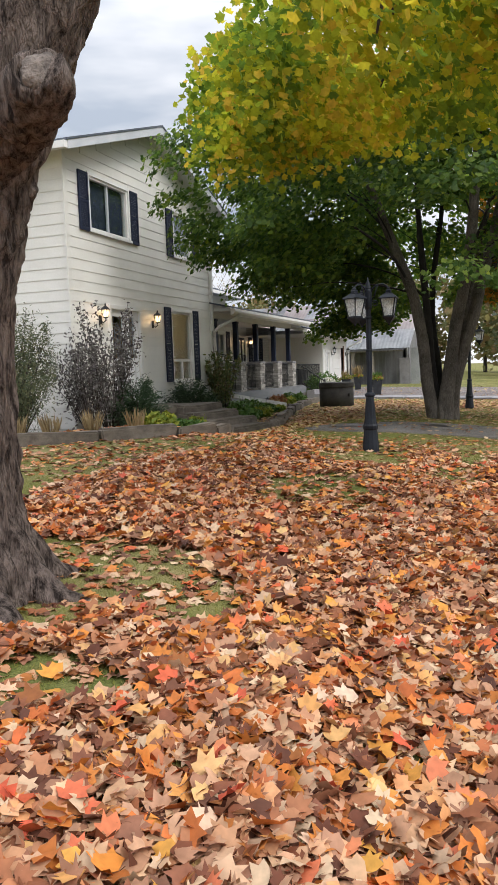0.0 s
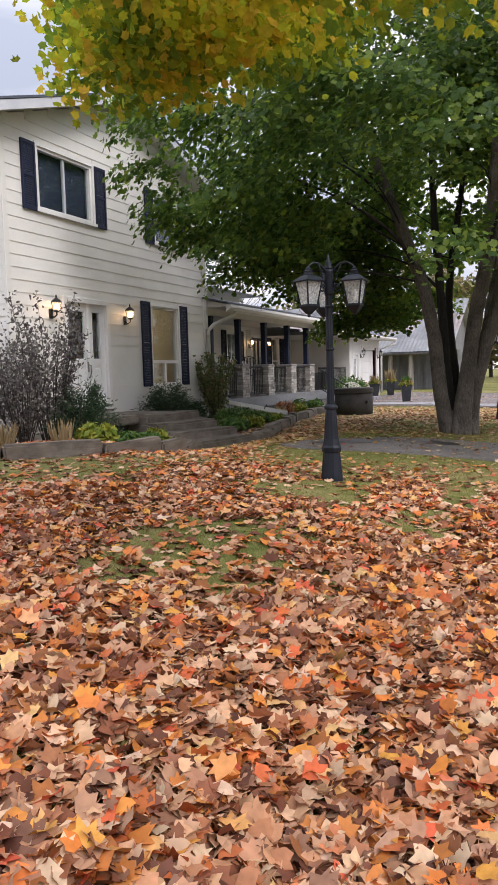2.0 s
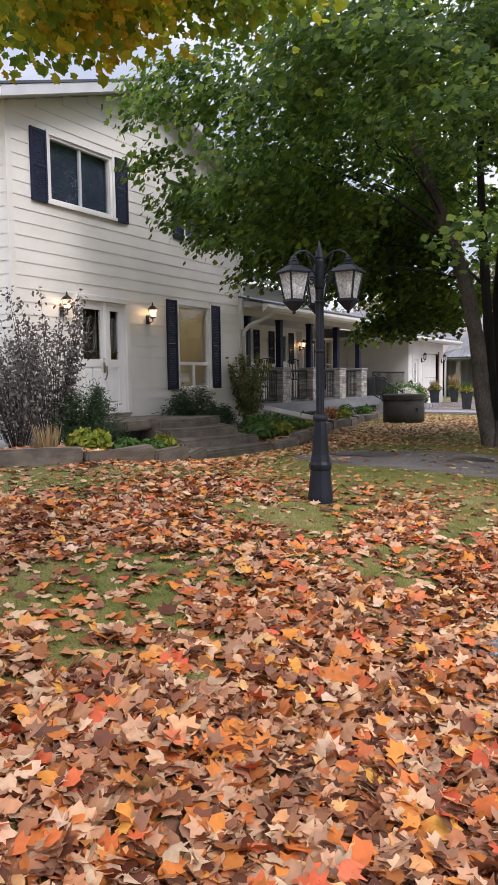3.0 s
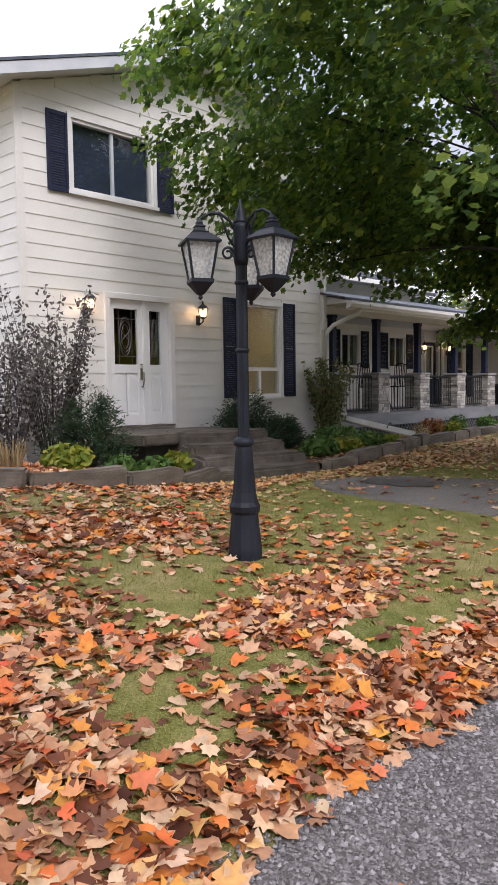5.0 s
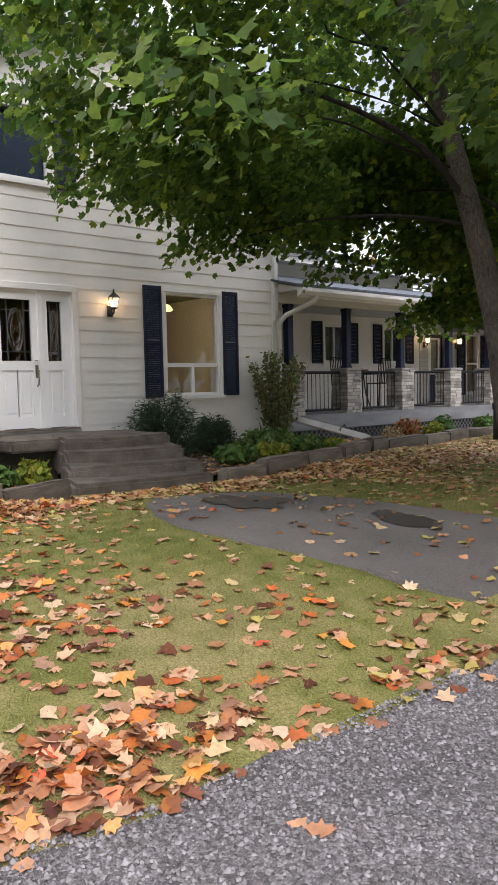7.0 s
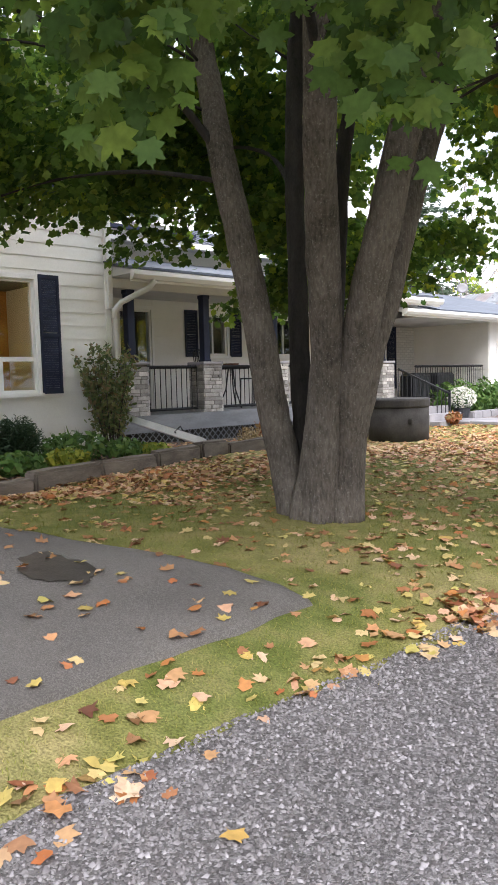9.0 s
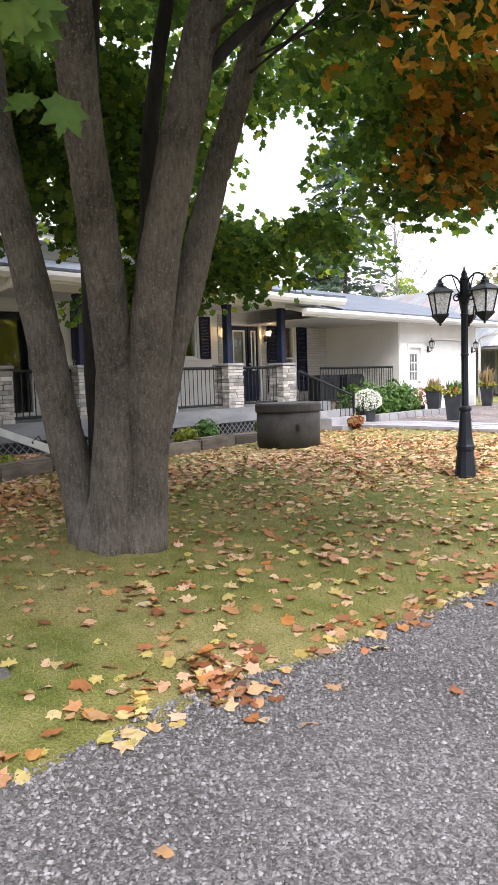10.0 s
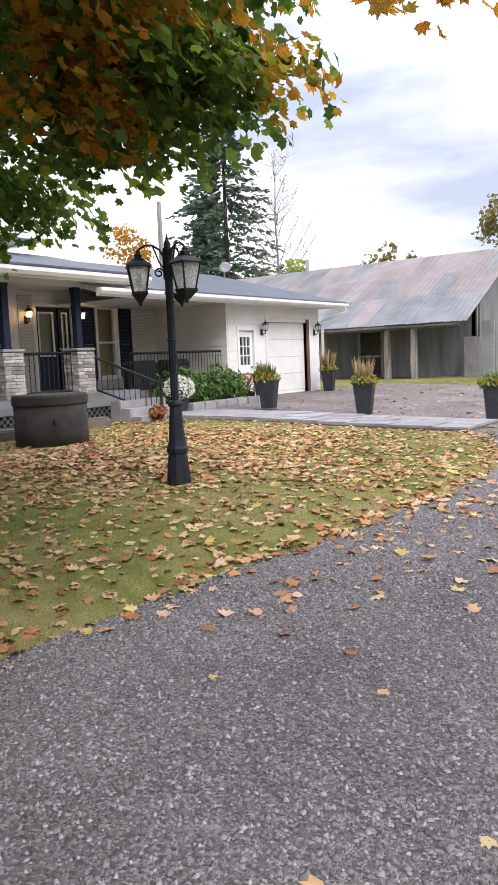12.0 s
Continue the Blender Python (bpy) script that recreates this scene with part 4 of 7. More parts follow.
# roof: two slopes with overhang, soffit, fascia
for s in (-1, 1):
    y_e = RIDGE + s * (3.575 + 0.45)
    z_r, z_e = gable(RIDGE) + 0.02, gable(RIDGE) + 0.02 - 0.335 * 4.025
    bm = bmesh.new()
    prism(bm, [(RIDGE, z_r), (y_e, z_e), (y_e, z_e + 0.14), (RIDGE, z_r + 0.14)], "x", BACK - 0.4, HX + 0.46)
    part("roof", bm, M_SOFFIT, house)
    bm = bmesh.new()
    prism(bm, [(RIDGE, z_r + 0.142), (y_e - s * -0.05, z_e + 0.125), (y_e - s * -0.05, z_e + 0.165), (RIDGE, z_r + 0.185)], "x", BACK - 0.4, HX + 0.50)
    part("roof_covering", bm, M_SHINGLE, house)
    bm = bmesh.new()
    prism(bm, [(RIDGE, z_r - 0.03), (y_e, z_e - 0.03), (y_e, z_e + 0.13), (RIDGE, z_r + 0.145)], "x", HX + 0.46, HX + 0.485)
    part("rake_board", bm, M_FASCIA, house)
    part("gutter", B(BACK, HX + 0.47, min(y_e, y_e + s * 0.11), max(y_e, y_e + s * 0.11), z_e - 0.02, z_e + 0.11), M_TRIM, house)
window(FRONT, *W_UP1, house, "slider", blind=True)
window(FRONT, *W_UP2, house, "sash", blind=True)
window(FRONT, *W_LOW, house, "picture")
for a, b, c, d in ((13.43, 13.79, 4.47, 5.66), (15.55, 15.90, 4.47, 5.66), (17.38, 17.73, 4.44, 5.62), (18.87, 19.22, 4.44, 5.62), (17.07, 17.43, 1.25, 3.14), (18.77, 19.12, 1.25, 3.14)):
    shutter(FRONT, a, b, c, d, house)


def entry_door():
    bm = bmesh.new()
    for a, b, c, d in ((14.40, 14.50, 0.80, 2.93), (15.76, 15.86, 0.80, 2.93), (14.40, 15.86, 2.93, 3.03)):
        FRONT.box(bm, a, b, 0.0, 0.05, c, d, 0.006)
    fr = part("door_casing", bm, M_TRIM, house)
    th = part("door", FRONT.B(14.50, 14.53, -0.1, 0.0, 0.83, 2.93), M_DOOR, house, "white panelled front door with leaded glass")
    part("threshold", FRONT.B(14.45, 15.8, -0.1, 0.09, 0.80, 0.83), M_CONC, th)
    bm = bmesh.new()
    for a, b, c, d in ((14.53, 14.62, 0.83, 2.93), (15.10, 15.20, 0.83, 2.93), (14.62, 15.10, 0.84, 1.02), (14.62, 15.10, 1.72, 1.86), (14.62, 15.10, 2.78, 2.93)):
        FRONT.box(bm, a, b, -0.085, -0.03, c, d)
    part("stile", bm, M_DOOR, th)
    for a, b in ((14.62, 14.85), (14.87, 15.10)):
        bm = FRONT.B(a, b, -0.085, -0.05, 1.02, 1.72)
        FRONT.box(bm, a + 0.04, b - 0.04, -0.05, -0.035, 1.07, 1.67, 0.008)
        part("door_panel", bm, M_DOOR, th)
    part("mullion", FRONT.B(15.20, 15.27, -0.1, 0.0, 0.83, 2.93), M_DOOR, th)
    bm = bmesh.new()
    for a, b, c, d in ((15.27, 15.36, 0.83, 2.93), (15.60, 15.76, 0.83, 2.93), (15.36, 15.60, 0.84, 1.02), (15.36, 15.60, 1.72, 1.86), (15.36, 15.60, 2.78, 2.93)):
        FRONT.box(bm, a, b, -0.085, -0.03, c, d)
    part("sidelight_frame", bm, M_DOOR, th)
    bm = FRONT.B(15.36, 15.60, -0.085, -0.05, 1.02, 1.72)
    FRONT.box(bm, 15.40, 15.56, -0.05, -0.035, 1.07, 1.67, 0.008)
    part("sidelight_panel", bm, M_DOOR, th)
    for a, b in ((14.62, 15.10), (15.36, 15.60)):
        part("pane", FRONT.B(a, b, -0.065, -0.059, 1.86, 2.78), M_GLASS, th).visible_shadow = False
        m, w = (a + b) / 2, (b - a) / 2
        bm = bmesh.new()
        for k in (-0.55, 0.55):
            FRONT.box(bm, m + k * w - 0.005, m + k * w + 0.005, -0.058, -0.052, 1.86, 2.78)
        for c in (2.0, 2.62):
            FRONT.box(bm, a, b, -0.058, -0.052, c - 0.005, c + 0.005)
        for r in (0.32, 0.2):
            tube(bm, [FRONT.p(m + w * 0.5 * (r / 0.32) * math.cos(q), -0.054, 2.33 + r * math.sin(q)) for q in np.linspace(0, 6.283, 25)], 0.006, 4)
        for s in (-1, 1):
            tube(bm, [FRONT.p(m + s * w * 0.42 * math.sin(q * 3), -0.054, 2.06 + q * 0.26) for q in np.linspace(0, 2.1, 14)], 0.005, 4)
        part("leaded_caming", bm, M_CAMING, th, "dull metal caming")
    part("dead_bolt", lathe(bmesh.new(), [(0.03, 1.86), (0.03, 1.875)], HX, 15.15, 10), M_CHROME, th)
    bm = bmesh.new()
    FRONT.box(bm, 15.135, 15.185, -0.03, -0.015, 1.60, 1.80, 0.004)
    tube(bm, [FRONT.p(15.16, -0.02, 1.74), FRONT.p(15.16, 0.045, 1.72), FRONT.p(15.16, 0.05, 1.60), FRONT.p(15.16, 0.02, 1.50), FRONT.p(15.16, -0.02, 1.48)], 0.013, 8)
    part("handle", bm, M_CHROME, th, "curved nickel door handle")
    return th


entry_door()
for u in (14.03, 16.43):
    sconce(FRONT, u, 2.78)


def pendant_light():
    th = thing("pendant_light", "two amber glass ceiling shades glowing indoors", "ceiling lamp")
    part("canopy", lathe(bmesh.new(), [(0.06, 3.27), (0.05, 3.3)], -10.2, 18.55, 10), M_CHROME, th)
    for dy in (-0.16, 0.16):
        part("stem", tube(bmesh.new(), [(-10.2, 18.55, 3.27), (-10.2, 18.55 + dy, 3.06)], 0.01, 6), M_CHROME, th)
        part("shade", lathe(bmesh.new(), [(0.10, 2.93), (0.11, 2.97), (0.06, 3.03), (0.02, 3.06)], -10.2, 18.55 + dy, 14), M_PENDANT, th, smooth=True)
    lamp = new("pendant_glow", bpy.data.lights.new("pendant_glow", "POINT"))
    lamp.data.energy, lamp.data.color, lamp.data.shadow_soft_size = 11.0, (1.0, 0.70, 0.36), 0.1
    lamp.location, lamp.parent = (-10.2, 18.55, 2.8), th
    return th


pendant_light()


def downspout():
    th = thing("downspout", "white metal downspout on the house corner", "downspout")
    y = HY1 - 0.03
    part("pipe", B(HX + 0.03, HX + 0.10, y - 0.05, y + 0.05, 2.65, 5.55, bevel=0.01), M_PIPE, th)
    part("lower_pipe", B(HX + 0.05, HX + 0.13, y + 0.02, y + 0.10, 0.6, 2.68, bevel=0.012), M_PIPEBROWN, th)
    part("elbow", tube(bmesh.new(), [(-7.85, 20.55, 3.10), (-7.95, 20.50, 2.98), (-8.35, 20.2, 2.76), (HX + 0.10, y + 0.06, 2.62), (HX + 0.09, y + 0.06, 2.5)], 0.05, 10), M_PIPE, th, smooth=True)
    e = tube(bmesh.new(), [(HX + 0.12, 20.16, 0.84), (-8.2, 20.18, 0.78), (-6.42, 20.32, 0.45)], 0.078, 4)
    part("leader", e, M_PIPE, th, "white leader pipe lying on the bed")
    part("strap", tube(bmesh.new(), [(-7.0, 20.40, 0.42), (-6.99, 20.20, 0.60), (-6.97, 20.30, 0.68), (-6.98, 20.40, 0.55)], 0.012, 6), M_BLACK, th)
    return th


downspout()


# ---- porch and low wing ----
PORCH = Face("+x", -11.15)
wing = thing("wing", "low white wing with a covered front porch", "house")
W1, W2, D_P, W3, D_S = (24.20, 25.02, 1.98, 2.94), (26.58, 27.44, 1.98, 2.94), (28.66, 29.84, 0.80, 2.84), (30.62, 31.30, 1.05, 2.88), (21.95, 22.80, 0.82, 2.98)
ww = core_wall(PORCH, 20.1, 29.9, 0.1, 3.35, [W1, W2, D_P, D_S], 0.18, M_SIDING, wing)
lap_siding(PORCH, 20.1, 28.2, 0.80, 3.2, [(o[0] - 0.06, o[1] + 0.06, o[2] - 0.06, o[3] + 0.075) for o in (W1, W2, D_P, D_S)], ww, 0.4)
core_wall(PORCH, 29.9, 33.85, 0.1, 3.35, [W3], 0.18, M_BRICK, wing, "brick_wall", "cream painted brick wall")
part("brick_pier", PORCH.B(28.2, 28.6, 0.0, 0.035, 0.8, 3.1), M_BRICK, wing)
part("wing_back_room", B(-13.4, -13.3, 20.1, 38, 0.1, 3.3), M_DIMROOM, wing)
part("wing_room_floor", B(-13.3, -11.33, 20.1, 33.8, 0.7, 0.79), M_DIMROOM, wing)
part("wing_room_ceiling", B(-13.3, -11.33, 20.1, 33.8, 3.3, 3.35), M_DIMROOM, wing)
for w in (W1, W2):
    window(PORCH, *w, wing, "slider")
    shutter(PORCH, w[0] - 0.46, w[0] - 0.10, 1.95, 3.02, wing)
    shutter(PORCH, w[1] + 0.10, w[1] + 0.46, 1.95, 3.02, wing)
window(PORCH, *W3, wing, "sash")
shutter(PORCH, 31.40, 31.84, 1.0, 2.92, wing)
shutter(PORCH, 30.1, 30.52, 1.0, 2.92, wing)
window(PORCH, *D_S, wing, "plain")
part("curtain", B(-11.42, -11.36, 30.62, 31.3, 1.0, 2.9), M_TANWALL, wing)


def porch_door():
    th = part("porch_door", PORCH.B(D_P[0], D_P[0] + 0.05, -0.1, 0.03, 0.8, 2.84), M_DOOR, wing, "dark double porch door with white framed glass")
    bm = PORCH.B(D_P[1] - 0.05, D_P[1], -0.1, 0.03, 0.8, 2.84)
    PORCH.box(bm, D_P[0] - 0.06, D_P[1] + 0.06, 0, 0.04, 2.84, 2.94)
    part("door_casing", bm, M_TRIM, th)
    for a, b in ((28.71, 29.36), (29.42, 29.79)):
        part("leaf", PORCH.B(a, b, -0.09, -0.04, 0.82, 1.55), M_NAVY, th, "dark lower door panel")
        bm = bmesh.new()
        for q in ((a, a + 0.09, 1.55, 2.82), (b - 0.09, b, 1.55, 2.82), (a + 0.09, b - 0.09, 1.55, 1.64), (a + 0.09, b - 0.09, 2.72, 2.82)):
            PORCH.box(bm, q[0], q[1], -0.09, -0.04, q[2], q[3])
        part("leaf_frame", bm, M_NAVY, th)
        bm = bmesh.new()
        for q in ((a + 0.09, a + 0.125, 1.64, 2.72), (b - 0.125, b - 0.09, 1.64, 2.72), (a + 0.125, b - 0.125, 1.64, 1.68), (a + 0.125, b - 0.125, 2.68, 2.72)):
            PORCH.box(bm, q[0], q[1], -0.08, -0.03, q[2], q[3])
        part("glazing_bead", bm, M_TRIM, th)
        part("pane", PORCH.B(a + 0.125, b - 0.125, -0.065, -0.06, 1.68, 2.68), M_GLASS, th).visible_shadow = False
        part("blind", PORCH.B(a + 0.1, b - 0.1, -0.16, -0.15, 1.66, 2.7), M_CURTAIN, th)
    part("knob", lathe(bmesh.new(), [(0.03, 1.80), (0.03, 1.84)], -11.15, 29.4, 8), M_CHROME, th)
    return th


porch_door()
for u in (28.40, 30.02):
    sconce(PORCH, u, 2.62)

# porch roof with ceiling, fascia, gutter
bm = bmesh.new()
prism(bm, [(-11.3, 4.02), (-7.95, 3.26), (-7.95, 3.20), (-11.3, 3.20)], "y", 20.12, 29.25)
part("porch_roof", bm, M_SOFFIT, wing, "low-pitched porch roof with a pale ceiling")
bm = bmesh.new()
prism(bm, [(-11.3, 4.03), (-7.86, 3.265), (-7.86, 3.305), (-11.3, 4.08)], "y", 20.0, 29.3)
part("roof_covering", bm, M_SHINGLE, wing)
part("fascia", B(-7.95, -7.92, 20.12, 29.25, 3.06, 3.262), M_TRIM, wing)
bm = bmesh.new()
prism(bm, [(-7.92, 3.10), (-7.85, 3.10), (-7.80, 3.17), (-7.80, 3.24), (-7.92, 3.24)], "y", 20.1, 29.27)
part("gutter", bm, M_TRIM, wing)
part("porch_beam", B(-8.77, -8.53, 20.12, 29.2, 3.02, 3.195), M_SOFFIT, wing)
for y in (21.2, 22.9, 24.8, 26.6, 28.6):
    part("pot_light", lathe(bmesh.new(), [(0.07, 3.185), (0.07, 3.198)], -9.3, y, 14), M_POTLIGHT, wing, "lit round ceiling light")
# deck
deck = thing("porch_deck", "grey painted wooden porch deck", "deck", kind="structure")
n = 0
for x in np.arange(-11.1, -8.45, 0.14):
    part("deck_board", B(x, x + 0.132, 20.12, 29.3, 0.76, 0.80), M_DECK, deck)
part("skirt_board", B(-8.43, -8.39, 20.12, 29.3, 0.50, 0.80), M_DECK, deck)
bm = bmesh.new()
y = 20.3
while y < 29.2:
    for s in (-1, 1):
        prism(bm, [(y - s * 0.14, 0.25), (y - s * 0.14 + 0.025, 0.25), (y + s * 0.14 + 0.025, 0.53), (y + s * 0.14, 0.53)], "x", -8.43 + 0.008 * s, -8.424 + 0.008 * s)
    y += 0.14
part("lattice", bm, M_DECK, deck, "crossed grey lattice skirt")
# dark sheet behind the lattice stands in for the shade under the deck
part("crawl_back", B(-8.9, -8.85, 20.12, 29.3, -0.1, 0.76), M_WELL, deck)


def stone_pier(y, x=-8.65):
    th = thing("stone_pier", "grey stacked ledge-stone porch pier", "pier", "porch piers")
    h = 0.205
    part("pier_core", B(x - h, x + h, y - h, y + h, 0.78, 1.70), M_CONC, th)
    z, row = 0.80, 0
    while z < 1.66:
        t = random.uniform(0.055, 0.085)
        for side in range(4):
            a = -h - 0.02
            while a < h:
                w = random.uniform(0.13, 0.30)
                b = min(a + w, h + 0.02)
                if h + 0.02 - b < 0.07:
                    b = h + 0.02
                o = random.uniform(0.012, 0.035)
                q = (a + 0.003, b - 0.003, z + 0.003, z + t - 0.003)
                bm = {0: lambda: B(x + h, x + h + o, y + q[0], y + q[1], q[2], q[3], bevel=0.006), 1: lambda: B(x + q[0], x + q[1], y - h - o, y - h, q[2], q[3], bevel=0.006), 2: lambda: B(x - h - o, x - h, y + q[0], y + q[1], q[2], q[3]), 3: lambda: B(x + q[0], x + q[1], y + h, y + h + o, q[2], q[3])}[side]()
                part("stone", bm, M_STONE, th)
                a = b
        z += t
    part("cap", B(x - 0.25, x + 0.25, y - 0.25, y + 0.25, 1.70, 1.755, bevel=0.01), M_PAVER, th, "pale stone cap")
    return th


def porch_post(y, x=-8.65):
    th = thing("porch_post", "square dark navy porch post on a stone pier", "post", "porch posts")
    part("shaft", B(x - 0.075, x + 0.075, y - 0.075, y + 0.075, 1.755, 3.02, bevel=0.008), M_NAVY, th)
    part("foot", B(x - 0.085, x + 0.085, y - 0.085, y + 0.085, 1.755, 1.80, bevel=0.006), M_NAVY, th)
    part("head", B(x - 0.085, x + 0.085, y - 0.085, y + 0.085, 2.95, 3.018, bevel=0.006), M_NAVY, th)
    return th


def railing(a, b, z0, z1, label="black metal baluster railing", rake=0.0):
    """A railing from point a to point b; rake lets it fall towards b."""
    th = thing("railing", label, "railing", "black railings")
    a, b = Vector((*a, 0)), Vector((*b, 0))
    n = max(2, int((b - a).length / 0.115))
    for name, z, r in (("top_rail", z1, 0.024), ("bottom_rail", z0 + 0.08, 0.018)):
        p, q = a + Vector((0, 0, z)), b + Vector((0, 0, z - rake))
        part(name, tube(bmesh.new(), [p, q], r * 1.25, 4), M_BLACK, th)
    for i in range(n + 1):
        f = i / n
        p = a.lerp(b, f)
        part("baluster", tube(bmesh.new(), [p + Vector((0, 0, z0 + 0.06 - rake * f)), p + Vector((0, 0, z1 - rake * f))], 0.011, 4), M_BLACK, th)
    return th


PIERS = (20.54, 22.26, 24.11, 26.02, 27.81)
for y in PIERS:
    stone_pier(y)
    if y > 20.2:
        porch_post(y)
for y0, y1 in zip(PIERS, PIERS[1:]):
    railing((-8.62, y0 + 0.25), (-8.62, y1 - 0.25), 0.80, 1.66)


def bistro_set(y):
    th = thing("bistro_table", "dark metal bistro table on the porch", "table")
    part("tabletop", lathe(bmesh.new(), [(0.38, 1.62), (0.40, 1.64), (0.38, 1.655)], -9.3, y, 24), M_BLACK, th)
    for i in range(3):
        a = i * 2.1
        part("leg", tube(bmesh.new(), [(-9.3 + 0.06 * math.cos(a), y + 0.06 * math.sin(a), 1.62), (-9.3 + 0.12 * math.cos(a), y + 0.12 * math.sin(a), 1.2), (-9.3 + 0.3 * math.cos(a), y + 0.3 * math.sin(a), 0.81)], 0.015, 6), M_BLACK, th)
    bowl = thing("bowl", "dark shallow bowl on the bistro table", "bowl")
    part("bowl_body", lathe(bmesh.new(), [(0.06, 1.656), (0.16, 1.70), (0.17, 1.74), (0.14, 1.735)], -9.3, y, 16), M_RUSTJAMB, bowl, smooth=True)
    for dy in (-0.62, 0.62):
        c = thing("bistro_chair", "tall black metal bistro chair", "chair", "bistro chairs")
        cy, s = y + dy, (1 if dy > 0 else -1)
        part("seat", B(-9.5, -9.1, cy - 0.2, cy + 0.2, 1.40, 1.43, bevel=0.01), M_BLACK, c)
        for lx in (-9.48, -9.12):
            for ly in (-0.18, 0.18):
                part("leg", tube(bmesh.new(), [(lx, cy + ly, 1.40), (lx, cy + ly * 1.15, 0.81)], 0.013, 6), M_BLACK, c)
        for lx in np.linspace(-9.48, -9.12, 8):
            part("back_slat", tube(bmesh.new(), [(lx, cy + s * 0.19, 1.42), (lx, cy + s * 0.24, 1.98)], 0.011, 5), M_BLACK, c)
        part("back_rail", tube(bmesh.new(), [(-9.48, cy + s * 0.24, 1.98), (-9.3, cy + s * 0.26, 2.02), (-9.12, cy + s * 0.24, 1.98)], 0.014, 6), M_BLACK, c)


bistro_set(23.5)

# carport and garage
GAR = Face("+x", -8.60)
garage = thing("garage", "white single garage with a carport roof", "garage")
DG, OV = (33.36, 34.02, 0.32, 2.16), (34.70, 36.80, 0.30, 2.40)
gw = core_wall(GAR, 32.85, 37.55, 0.0, 2.95, [DG, OV], 0.16, M_SIDING, garage)
lap_siding(GAR, 32.9, 37.5, 0.40, 2.9, [(33.26, 34.12, 0, 2.26), (34.62, 36.95, 0, 2.5)], gw, 0.24, material=M_TRIM)
sw = core_wall(Face("-y", 32.85), -11.15, -8.76, 0.0, 3.2, [], 0.16, M_SIDING, garage)
lap_siding(Face("-y", 32.85), -11.15, -8.6, 0.80, 3.1, [], sw, 0.24)
part("wall", B(-13.3, -8.76, 37.39, 37.55, 0, 3.2), M_SIDING, garage)
part("garage_back", B(-13.0, -12.9, 33, 37.4, 0, 3.2), M_DIMROOM, garage)
bm = bmesh.new()
prism(bm, [(-8.05, 2.98), (-13.2, 4.3), (-13.2, 4.2), (-8.05, 2.88)], "y", 27.85, 38.15)
part("roof", bm, M_SOFFIT, garage)
bm = bmesh.new()
prism(bm, [(-7.98, 2.97), (-13.2, 4.31), (-13.2, 4.36), (-7.98, 3.02)], "y", 29.35, 38.25)
part("roof_covering", bm, M_SHINGLE, garage, "dark blue-grey low roof")
part("fascia", B(-8.05, -8.0, 27.85, 38.2, 2.80, 2.975), M_TRIM, garage)
bm = bmesh.new()
prism(bm, [(-8.0, 2.84), (-7.93, 2.84), (-7.88, 2.9), (-7.88, 2.97), (-8.0, 2.97)], "y", 27.85, 38.22)
part("gutter", bm, M_TRIM, garage)
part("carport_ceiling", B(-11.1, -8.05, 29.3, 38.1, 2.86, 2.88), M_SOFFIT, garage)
part("spout", tube(bmesh.new(), [(-7.94, 38.1, 2.84), (-7.95, 38.12, 2.72), (-8.4, 37.75, 2.52), (-8.5, 37.62, 2.45), (-8.5, 37.6, 0.4)], 0.045, 8), M_PIPE, garage, smooth=True)


